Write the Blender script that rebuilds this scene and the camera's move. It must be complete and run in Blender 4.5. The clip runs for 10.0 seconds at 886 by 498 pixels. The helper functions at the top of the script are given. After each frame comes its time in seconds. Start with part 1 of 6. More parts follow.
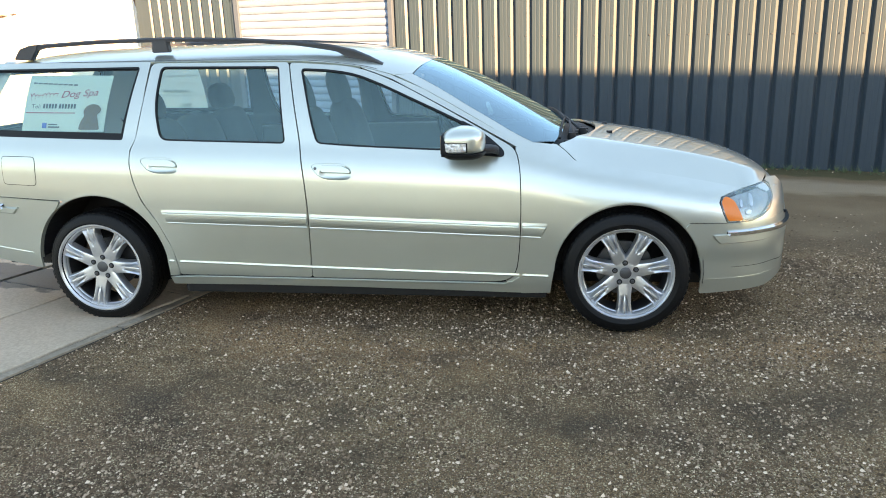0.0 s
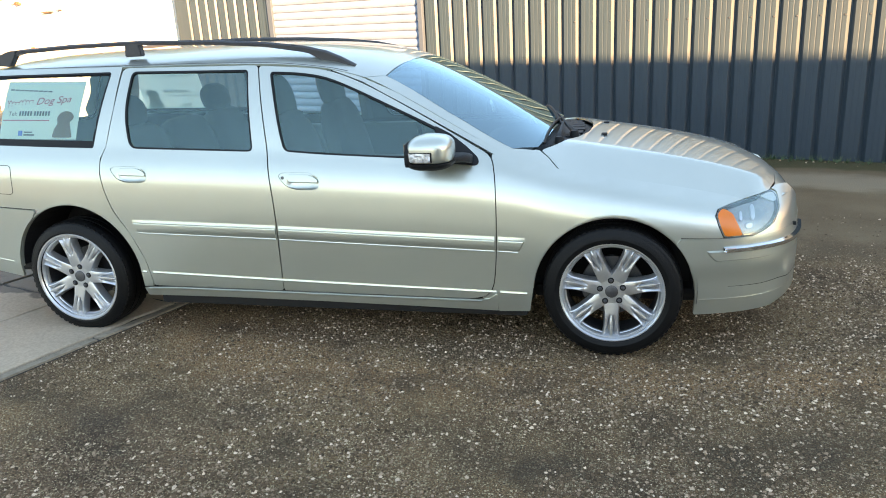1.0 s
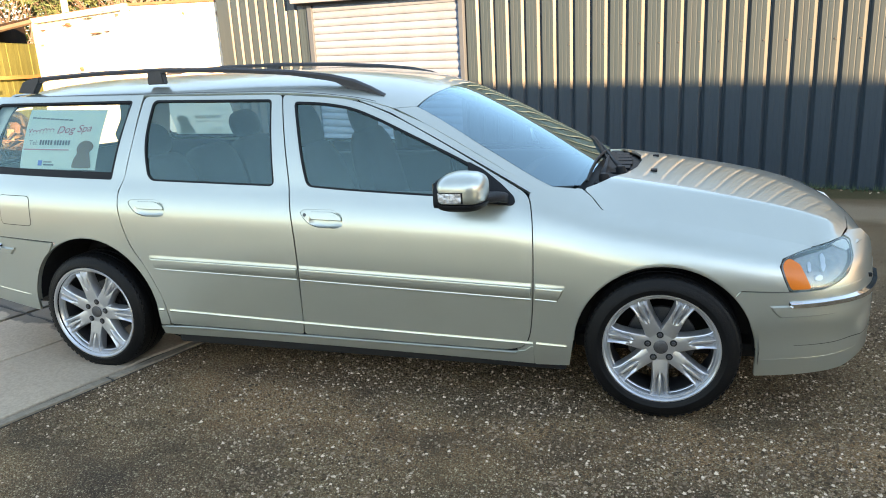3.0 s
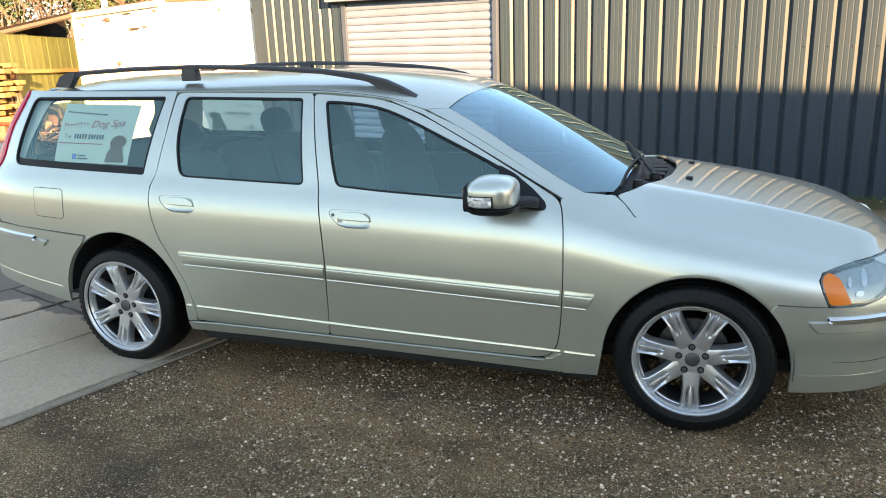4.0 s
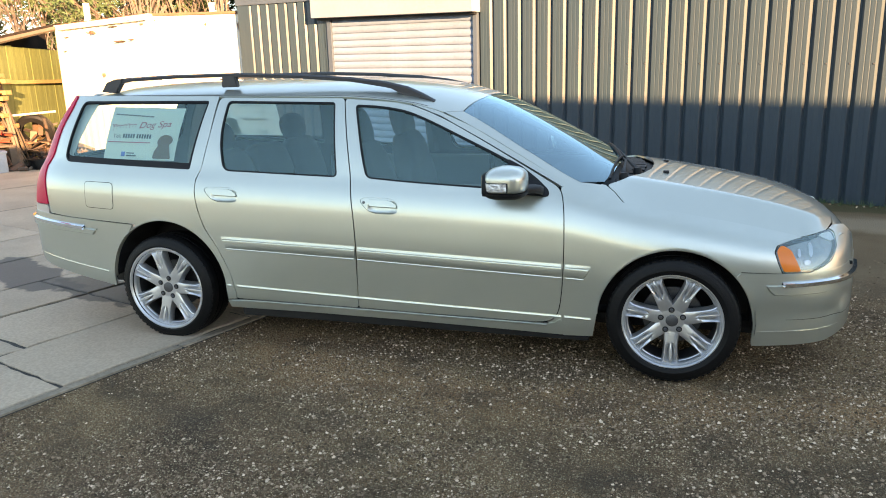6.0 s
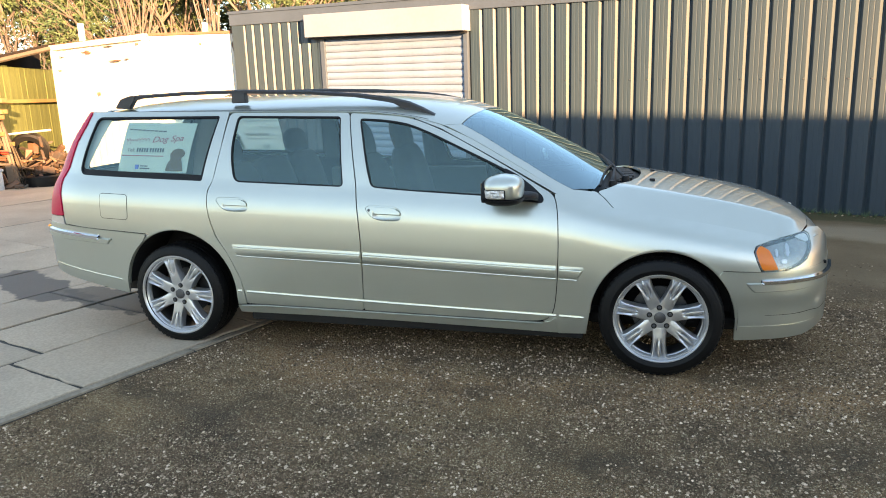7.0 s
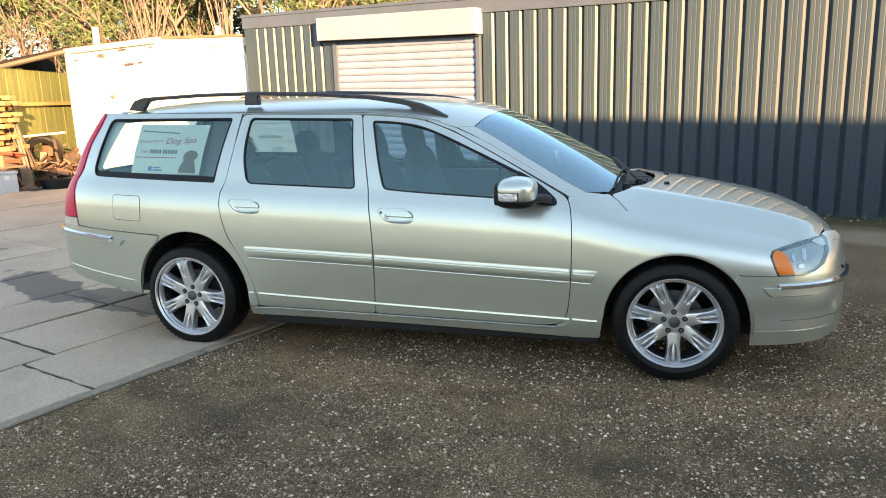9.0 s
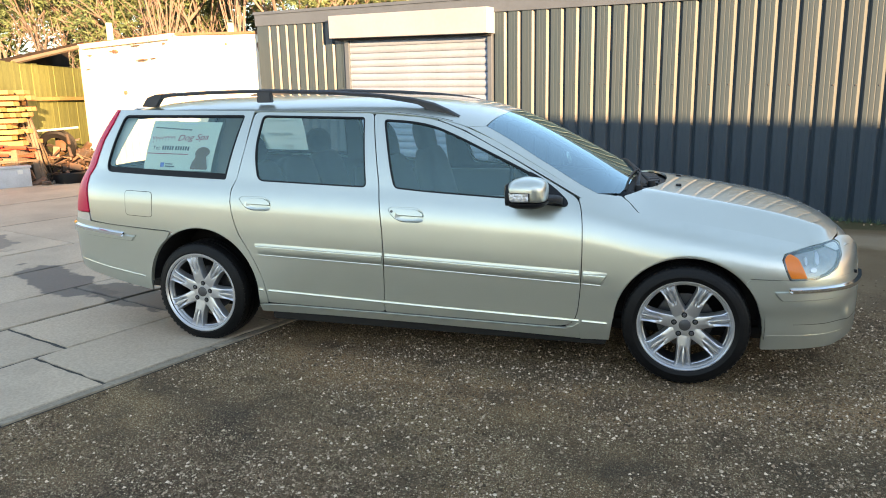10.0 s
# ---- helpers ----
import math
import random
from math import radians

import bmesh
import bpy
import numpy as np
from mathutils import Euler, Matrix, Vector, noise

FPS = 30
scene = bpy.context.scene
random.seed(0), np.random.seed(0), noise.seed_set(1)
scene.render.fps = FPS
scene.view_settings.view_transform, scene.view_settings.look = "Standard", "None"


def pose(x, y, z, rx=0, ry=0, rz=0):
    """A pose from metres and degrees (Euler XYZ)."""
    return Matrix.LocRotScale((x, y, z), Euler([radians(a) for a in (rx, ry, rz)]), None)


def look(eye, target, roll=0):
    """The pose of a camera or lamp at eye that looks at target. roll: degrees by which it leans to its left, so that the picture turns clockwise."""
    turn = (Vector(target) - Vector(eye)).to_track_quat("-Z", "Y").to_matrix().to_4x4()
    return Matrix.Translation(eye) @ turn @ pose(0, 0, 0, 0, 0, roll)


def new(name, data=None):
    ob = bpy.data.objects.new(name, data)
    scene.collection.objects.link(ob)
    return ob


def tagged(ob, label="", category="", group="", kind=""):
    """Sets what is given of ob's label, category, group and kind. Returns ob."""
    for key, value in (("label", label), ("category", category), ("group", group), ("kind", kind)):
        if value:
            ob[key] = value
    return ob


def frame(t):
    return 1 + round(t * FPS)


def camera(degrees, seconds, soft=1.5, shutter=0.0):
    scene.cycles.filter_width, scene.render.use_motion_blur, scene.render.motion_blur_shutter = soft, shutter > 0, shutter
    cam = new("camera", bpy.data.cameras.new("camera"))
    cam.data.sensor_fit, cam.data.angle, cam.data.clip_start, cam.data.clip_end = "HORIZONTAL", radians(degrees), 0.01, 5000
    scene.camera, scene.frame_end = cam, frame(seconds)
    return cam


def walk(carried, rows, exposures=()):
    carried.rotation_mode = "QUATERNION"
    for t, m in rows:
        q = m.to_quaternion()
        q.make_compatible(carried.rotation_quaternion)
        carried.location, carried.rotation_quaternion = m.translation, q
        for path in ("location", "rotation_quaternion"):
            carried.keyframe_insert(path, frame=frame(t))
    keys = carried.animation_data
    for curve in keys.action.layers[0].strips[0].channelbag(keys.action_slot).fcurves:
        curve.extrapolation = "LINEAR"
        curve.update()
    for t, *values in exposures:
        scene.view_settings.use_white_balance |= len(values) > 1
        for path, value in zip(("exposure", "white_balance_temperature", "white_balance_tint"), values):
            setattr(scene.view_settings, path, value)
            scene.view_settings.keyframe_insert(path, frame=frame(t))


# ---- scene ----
cam = camera(63.05, 10.0, soft=1.0)
PATH = [
    (0, (1.05, -4.281, 1.364), (0.738, -2.377, 0.837), -1.97),
    (0.5, (1.22, -4.107, 1.392), (0.804, -2.23, 0.841), -2.45),
    (1, (1.412, -3.95, 1.423), (0.935, -2.091, 0.86), -3.14),
    (1.5, (1.524, -3.882, 1.449), (1.014, -2.036, 0.875), -3.46),
    (2, (1.544, -3.872, 1.443), (0.988, -2.03, 0.899), -3.39),
    (2.5, (1.495, -3.797, 1.454), (0.932, -1.952, 0.926), -3.4),
    (3, (1.386, -3.663, 1.464), (0.797, -1.822, 0.952), -3.08),
    (4.3, (1.368, -3.627, 1.473), (0.702, -1.812, 0.963), -2.02),
    (4.5, (1.387, -3.656, 1.478), (0.728, -1.84, 0.962), -1.92),
    (5, (1.342, -3.827, 1.463), (0.717, -1.996, 0.954), -1.51),
    (5.5, (1.299, -4.013, 1.45), (0.679, -2.177, 0.956), -1.6),
    (5.7, (1.303, -4.094, 1.45), (0.711, -2.247, 0.964), -1.4),
    (7, (1.304, -4.448, 1.437), (0.762, -2.571, 1.011), -1.9),
    (7.5, (1.296, -4.456, 1.44), (0.776, -2.569, 1.028), -1.93),
    (8, (1.297, -4.441, 1.444), (0.77, -2.555, 1.034), -1.94),
    (8.5, (1.291, -4.434, 1.446), (0.74, -2.557, 1.03), -1.88),
    (9, (1.289, -4.433, 1.428), (0.719, -2.562, 1.013), -1.81),
    (9.5, (1.284, -4.428, 1.428), (0.702, -2.562, 1.007), -1.6),
    (10, (1.283, -4.432, 1.432), (0.689, -2.568, 1.014), -1.24),
]
walk(cam, [(t, look(eye, target, roll)) for t, eye, target, roll in PATH], exposures=[(0, 3.43, 9500, 18), (2, 3.39, 9500, 18), (4.5, 3.09, 9500, 18), (10, 3.12, 9500, 18)])

# the shed's line: T runs along its wall, N away from the camera into it
A = radians(18.1)
N2, T2, WALL_D = Vector((math.sin(A), math.cos(A), 0)), Vector((math.cos(A), -math.sin(A), 0)), 4.976
PAVING = radians(17.0)      # the slabs lie a little askew to it
PAVE_T, PAVE_N = Vector((math.cos(PAVING), -math.sin(PAVING), 0)), Vector((math.sin(PAVING), math.cos(PAVING), 0))


def yard(s, n, z=0.0):
    """A place from metres along the shed and metres towards it."""
    return T2 * s + N2 * n + Vector((0, 0, z))


# ---- light ----
SUN_TO = Vector((0.65, -0.76, 0)).normalized()
ELEV = radians(9.5)
world = bpy.data.worlds.new("world")
scene.world = world
world.use_nodes = True
wn = world.node_tree.nodes
sky = wn.new("ShaderNodeTexSky")
sky.sky_type, sky.sun_disc = "NISHITA", False
sky.sun_elevation, sky.sun_rotation = ELEV, math.atan2(SUN_TO.x, SUN_TO.y)
sky.air_density, sky.dust_density, sky.ozone_density = 0.85, 0.15, 2.4
wn["Background"].inputs[1].default_value = 0.078
veil = wn.new("ShaderNodeMix")      # a thin high haze over the clear sky
veil.data_type, veil.blend_type = "RGBA", "ADD"
veil.inputs[0].default_value = 1.0
veil.inputs[7].default_value = (0.42, 0.75, 1.20, 1)
world.node_tree.links.new(sky.outputs[0], veil.inputs[6])
world.node_tree.links.new(veil.outputs[2], wn["Background"].inputs[0])
sun = new("sun", bpy.data.lights.new("sun", "SUN"))
sun.data.energy, sun.data.angle, sun.data.color = 5.0, radians(0.3), (1.0, 0.68, 0.42)
sun.matrix_world = look((0, 0, 20), Vector((0, 0, 20)) - (SUN_TO * math.cos(ELEV) + Vector((0, 0, math.sin(ELEV)))))


# ---- materials ----
def material(name, colour, rough=0.5, metal=0.0, grain=0.0, scale=40.0, blotch=0.0, blotch_scale=3.0, bump=0.0, tint=None,
             coat=0.0, spec=0.5, vary=0.0, stretch=None, rough_vary=0.0):
    """A surface with fine grain, larger blotches towards a second colour, a relief, and a change from piece to piece."""
    m = bpy.data.materials.new(name)
    m.use_nodes = True
    nt = m.node_tree
    b = nt.nodes["Principled BSDF"]
    b.inputs["Roughness"].default_value, b.inputs["Metallic"].default_value = rough, metal
    b.inputs["Coat Weight"].default_value, b.inputs["Coat Roughness"].default_value = coat, 0.04
    b.inputs["Specular IOR Level"].default_value = spec
    co = nt.nodes.new("ShaderNodeTexCoord").outputs["Object"]
    if stretch:
        mp = nt.nodes.new("ShaderNodeMapping")
        mp.inputs["Scale"].default_value = stretch
        nt.links.new(co, mp.inputs[0])
        co = mp.outputs[0]

    def noisy(sc, detail=4.0):
        t = nt.nodes.new("ShaderNodeTexNoise")
        t.inputs["Scale"].default_value, t.inputs["Detail"].default_value = sc, detail
        nt.links.new(co, t.inputs["Vector"])
        return t.outputs["Fac"]

    def mixed(fac, a, c):
        x = nt.nodes.new("ShaderNodeMix")
        x.data_type = "RGBA"
        for s, v in ((0, fac), (6, a), (7, c)):
            if hasattr(v, "links"):
                nt.links.new(v, x.inputs[s])
            else:
                x.inputs[s].default_value = v if s == 0 else (*v, 1)
        return x.outputs[2]

    def ramp(fac, lo, hi, top=1.0):
        r = nt.nodes.new("ShaderNodeMapRange")
        r.inputs["From Min"].default_value, r.inputs["From Max"].default_value, r.inputs["To Max"].default_value = lo, hi, top
        nt.links.new(fac, r.inputs["Value"])
        return r.outputs["Result"]

    base = colour
    if blotch:
        base = mixed(ramp(noisy(blotch_scale), 0.42, 0.68, blotch), base, tint or [c * 0.55 for c in colour])
    if grain:
        base = mixed(ramp(noisy(scale, 6), 0.35, 0.7, grain), base, [c * 0.5 for c in (tint or colour)])
    if vary:
        info = nt.nodes.new("ShaderNodeObjectInfo").outputs["Random"]
        base = mixed(ramp(info, 0, 1, vary), base, [c * 0.45 for c in colour])
    if hasattr(base, "links"):
        nt.links.new(base, b.inputs["Base Color"])
    else:
        b.inputs["Base Color"].default_value = (*base, 1)
    if rough_vary:
        r = nt.nodes.new("ShaderNodeMapRange")
        r.inputs["From Min"].default_value, r.inputs["From Max"].default_value = 0.35, 0.65
        r.inputs["To Min"].default_value, r.inputs["To Max"].default_value = max(0.02, rough - rough_vary), min(1, rough + rough_vary)
        nt.links.new(noisy(blotch_scale * 1.7), r.inputs["Value"])
        nt.links.new(r.outputs[0], b.inputs["Roughness"])
    if bump:
        bp = nt.nodes.new("ShaderNodeBump")
        bp.inputs["Strength"].default_value, bp.inputs["Distance"].default_value = min(1, bump), 0.01
        nt.links.new(noisy(scale, 6), bp.inputs["Height"])
        nt.links.new(bp.outputs[0], b.inputs["Normal"])
    return m


def glassy(name, colour, straight, dust=0.0, skin=(1, 1, 1)):
    """Tinted glass: see-through, with a mirror skin that grows towards grazing sight; straight: its share of mirror straight on."""
    m = bpy.data.materials.new(name)
    m.use_nodes = True
    nt = m.node_tree
    nt.nodes.remove(nt.nodes["Principled BSDF"])
    out = nt.nodes["Material Output"]
    tr, gl, mx, lw, pw, mr = (nt.nodes.new("ShaderNode" + k) for k in ("BsdfTransparent", "BsdfGlossy", "MixShader", "LayerWeight", "Math", "MapRange"))
    tr.inputs[0].default_value = (*colour, 1)
    gl.inputs["Roughness"].default_value, gl.inputs["Color"].default_value = 0.0, (*skin, 1)
    lw.inputs[0].default_value = 0.5
    pw.operation, pw.inputs[1].default_value = "POWER", 5.0
    nt.links.new(lw.outputs["Facing"], pw.inputs[0])
    nt.links.new(pw.outputs[0], mr.inputs["Value"])
    mr.inputs["To Min"].default_value = straight
    nt.links.new(mr.outputs[0], mx.inputs[0])
    nt.links.new(tr.outputs[0], mx.inputs[1])
    nt.links.new(gl.outputs[0], mx.inputs[2])
    last = mx
    if dust:        # a film of road dust, thicker in drifts
        df, mx2, nz, rg = (nt.nodes.new("ShaderNode" + k) for k in ("BsdfDiffuse", "MixShader", "TexNoise", "MapRange"))
        df.inputs[0].default_value = (0.34, 0.60, 0.62, 1)
        nz.inputs["Scale"].default_value, nz.inputs["Detail"].default_value = 3.2, 5.0
        nt.links.new(nt.nodes.new("ShaderNodeTexCoord").outputs["Object"], nz.inputs["Vector"])
        nt.links.new(nz.outputs["Fac"], rg.inputs["Value"])
        rg.inputs["From Min"].default_value, rg.inputs["From Max"].default_value = 0.35, 0.68
        rg.inputs["To Min"].default_value, rg.inputs["To Max"].default_value = dust * 0.5, dust * 1.7
        nt.links.new(rg.outputs[0], mx2.inputs[0])
        nt.links.new(mx.outputs[0], mx2.inputs[1])
        nt.links.new(df.outputs[0], mx2.inputs[2])
        last = mx2
    nt.links.new(last.outputs[0], out.inputs[0])
    return m


PAINT = material("car_paint", (0.494, 0.520, 0.465), 0.34, 0.82, coat=0.9, grain=0.10, scale=900, blotch=0.06, blotch_scale=4)
RAIL = material("rail_plastic", (0.035, 0.037, 0.041), 0.45, spec=0.4, grain=0.3, scale=200, bump=0.1)
BLACK = material("black_trim", (0.012, 0.013, 0.0145), 0.5, spec=0.16, grain=0.4, scale=300, bump=0.15)
RUBBER = material("tyre_rubber", (0.0050, 0.0053, 0.006), 0.46, spec=0.16, grain=0.5, scale=120, blotch=0.5, blotch_scale=9, tint=(0.009, 0.0088, 0.0085), bump=0.2)
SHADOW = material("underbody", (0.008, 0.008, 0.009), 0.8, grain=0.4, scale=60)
ALLOY = material("alloy", (0.56, 0.57, 0.585), 0.34, 0.85, grain=0.12, scale=300, blotch=0.15, blotch_scale=20)
STEEL = material("disc_steel", (0.10, 0.10, 0.105), 0.5, 0.8, grain=0.4, scale=200)
FACETED = material("faceted_lens", (0.70, 0.71, 0.72), 0.12, 0.55, grain=0.5, scale=70, bump=0.9)
CHROME = material("chrome", (0.78, 0.79, 0.80), 0.08, 1.0, grain=0.05, scale=200)
MIRRORED = material("lamp_reflector", (0.30, 0.31, 0.30), 0.22, 0.35, grain=0.4, scale=45, blotch=0.5, blotch_scale=25, bump=0.4)
GLASS = glassy("window_glass", (0.89, 1.0, 0.975), 0.10, 0.026, (0.62, 0.98, 0.96))
SCREEN = glassy("windscreen_glass", (0.36, 0.50, 0.56), 0.33, 0.0, (0.60, 0.88, 0.98))
LENS = glassy("lens", (0.92, 0.94, 0.96), 0.08, 0.16)
AMBER = material("amber_lens", (0.72, 0.15, 0.006), 0.3, coat=0.1, grain=0.1, scale=200)
RED = material("red_lens", (0.58, 0.012, 0.055), 0.4, coat=0.0, spec=0.2, grain=0.15, scale=160)
SEAT = material("seat_cloth", (0.026, 0.028, 0.029), 0.85, grain=0.5, scale=250, bump=0.3)
DASH = material("dash_plastic", (0.07, 0.07, 0.068), 0.6, grain=0.3, scale=200, bump=0.2)
LINING = material("headlining", (0.42, 0.41, 0.37), 0.9, grain=0.2, scale=200)
CARD = material("sign_card", (0.66, 0.80, 0.72), 0.6, grain=0.05, scale=60, blotch=0.1, blotch_scale=6)
_c = CARD.node_tree      # card thin enough for light to glow through
_t, _m = _c.nodes.new("ShaderNodeBsdfTranslucent"), _c.nodes.new("ShaderNodeMixShader")
_t.inputs[0].default_value, _m.inputs[0].default_value = (0.80, 0.88, 0.82, 1), 0.5
_c.links.new(_c.nodes["Principled BSDF"].outputs[0], _m.inputs[1])
_c.links.new(_t.outputs[0], _m.inputs[2])
_c.links.new(_m.outputs[0], _c.nodes["Material Output"].inputs[0])
PINK = material("sign_script", (0.33, 0.06, 0.09), 0.6)
INK = material("sign_ink", (0.06, 0.09, 0.10), 0.6)
BLUE = material("sign_blue", (0.04, 0.11, 0.35), 0.6)
FUR = material("sign_brown", (0.10, 0.055, 0.03), 0.8, grain=0.5, scale=90)

SHEET = material("shed_sheet", (0.0183, 0.0350, 0.0480), 0.54, 0.0, spec=0.47, grain=0.15, scale=14, blotch=0.25, blotch_scale=1.2, bump=0.03,
                 tint=(0.024, 0.041, 0.054), stretch=(6, 6, 0.35), rough_vary=0.08)
TRIM = material("shed_trim", (0.047, 0.066, 0.092), 0.5, grain=0.2, scale=30, blotch=0.3, blotch_scale=2, vary=0.1)
SHUTTER = material("shutter_slat", (0.150, 0.202, 0.282), 0.45, grain=0.2, scale=25, blotch=0.25, blotch_scale=3, vary=0.15, bump=0.05)
CREAM = material("shutter_box", (0.172, 0.202, 0.242), 0.5, grain=0.12, scale=20, blotch=0.2, blotch_scale=2)
WHITE = material("container_paint", (0.60, 0.59, 0.54), 0.55, grain=0.15, scale=12, blotch=0.25, blotch_scale=1.4, tint=(0.62, 0.56, 0.45), bump=0.1)
RUST = material("rust", (0.12, 0.055, 0.035), 0.9, grain=0.6, scale=30, blotch=0.5, blotch_scale=6, tint=(0.20, 0.12, 0.08))
FENCE = material("fence_board", (0.150, 0.180, 0.060), 0.85, grain=0.55, scale=18, blotch=0.95, blotch_scale=1.6, tint=(0.060, 0.072, 0.020), vary=0.55, bump=0.4, stretch=(5, 5, 0.5))
PLANK = material("sawn_plank", (0.36, 0.205, 0.085), 0.8, grain=0.4, scale=14, blotch=0.3, blotch_scale=3, vary=0.45, bump=0.3)
OLDWOOD = material("old_wood", (0.15, 0.115, 0.085), 0.9, grain=0.5, scale=20, blotch=0.5, blotch_scale=3, vary=0.4, bump=0.4)
FELT = material("roof_felt", (0.018, 0.016, 0.015), 0.95, spec=0.1, grain=0.5, scale=25, blotch=0.6, blotch_scale=5, tint=(0.040, 0.028, 0.022), bump=0.4)
BARK = material("bark", (0.150, 0.122, 0.110), 0.95, grain=0.5, scale=20, blotch=0.4, blotch_scale=3, vary=0.3, bump=0.5)
LEAF = material("conifer_leaf", (0.070, 0.130, 0.060), 0.7, grain=0.4, scale=3, blotch=0.6, blotch_scale=0.9, tint=(0.11, 0.125, 0.05), vary=0.3)
GREY = material("grey_plastic", (0.42, 0.44, 0.46), 0.55, grain=0.2, scale=40, blotch=0.3, blotch_scale=5)
SCRAP = material("scrap_metal", (0.065, 0.058, 0.053), 0.6, 0.3, grain=0.5, scale=40, blotch=0.6, blotch_scale=6, tint=(0.2, 0.09, 0.04), vary=0.5)
REDTOOL = material("red_enamel", (0.45, 0.05, 0.03), 0.45, grain=0.3, scale=30, blotch=0.4, blotch_scale=5, vary=0.3)
CONCRETE = material("slab_concrete", (0.49, 0.372, 0.268), 0.85, grain=0.35, scale=60, blotch=0.55, blotch_scale=1.3, tint=(0.27, 0.21, 0.155), vary=0.25, bump=0.25)
_n = CONCRETE.node_tree.nodes
_old = _n["Principled BSDF"].inputs["Base Color"].links[0].from_socket
_pos = _n.new("ShaderNodeNewGeometry").outputs["Position"]


def spilt(cx, cy, rx, ry, turn, colour, amount, ragged, prior):
    """A damp spill with a ragged outline at one place on the slabs."""
    mp, ln, nz, ad, rg, mx = (_n.new("ShaderNode" + k) for k in ("Mapping", "VectorMath", "TexNoise", "Math", "MapRange", "Mix"))
    mp.vector_type, ln.operation = "TEXTURE", "LENGTH"
    mp.inputs["Location"].default_value, mp.inputs["Rotation"].default_value, mp.inputs["Scale"].default_value = (cx, cy, 0), (0, 0, radians(turn)), (rx, ry, 1)
    lk = CONCRETE.node_tree.links.new
    lk(_pos, mp.inputs[0])
    lk(mp.outputs[0], ln.inputs[0])
    nz.inputs["Scale"].default_value, nz.inputs["Detail"].default_value = 3.0, 6.0
    lk(_pos, nz.inputs["Vector"])
    ad.operation, ad.inputs[1].default_value = "MULTIPLY_ADD", ragged
    lk(nz.outputs["Fac"], ad.inputs[0])
    lk(ln.outputs["Value"], ad.inputs[2])
    for i, v in zip((1, 2, 3, 4), (1.0 + ragged * 0.5, 0.88 + ragged * 0.5, 0.0, amount)):
        rg.inputs[i].default_value = v
    lk(ad.outputs[0], rg.inputs[0])
    mx.data_type = "RGBA"
    lk(rg.outputs[0], mx.inputs[0])
    lk(prior, mx.inputs[6])
    mx.inputs[7].default_value = (*colour, 1)
    return mx.outputs[2]


_old = spilt(-3.45, 0.08, 0.85, 0.22, -28, (0.075, 0.066, 0.06), 0.85, 1.6, _old)
_old = spilt(-2.40, -0.16, 0.80, 0.22, -16, (0.085, 0.072, 0.058), 0.85, 2.2, _old)
_old = spilt(-5.6, 1.1, 0.7, 0.35, -30, (0.10, 0.09, 0.08), 0.7, 2.2, _old)
CONCRETE.node_tree.links.new(_old, _n["Principled BSDF"].inputs["Base Color"])
EDGING = material("edging_concrete", (0.35, 0.275, 0.20), 0.9, grain=0.45, scale=50, blotch=0.6, blotch_scale=4, tint=(0.12, 0.092, 0.066), vary=0.3, bump=0.3)
JOINT = material("joint_earth", (0.045, 0.04, 0.034), 0.95, grain=0.5, scale=60, bump=0.4)
STONE = material("loose_stone", (0.42, 0.35, 0.27), 0.95, spec=0.15, grain=0.3, scale=90)
_b = STONE.node_tree.nodes["Principled BSDF"]
_g, _r = STONE.node_tree.nodes.new("ShaderNodeNewGeometry"), STONE.node_tree.nodes.new("ShaderNodeValToRGB")
_r.color_ramp.elements[0].color, _r.color_ramp.elements[1].color = (0.062, 0.041, 0.025, 1), (0.78, 0.59, 0.43, 1)
for _p, _c in ((0.5, (0.150, 0.096, 0.060, 1)), (0.82, (0.35, 0.236, 0.158, 1))):
    _r.color_ramp.elements.new(_p).color = _c
STONE.node_tree.links.new(_g.outputs["Random Per Island"], _r.inputs[0])
STONE.node_tree.links.new(_r.outputs[0], _b.inputs["Base Color"])
BRICK = material("far_brick", (0.26, 0.17, 0.13), 0.9, grain=0.4, scale=30, blotch=0.4, blotch_scale=2)


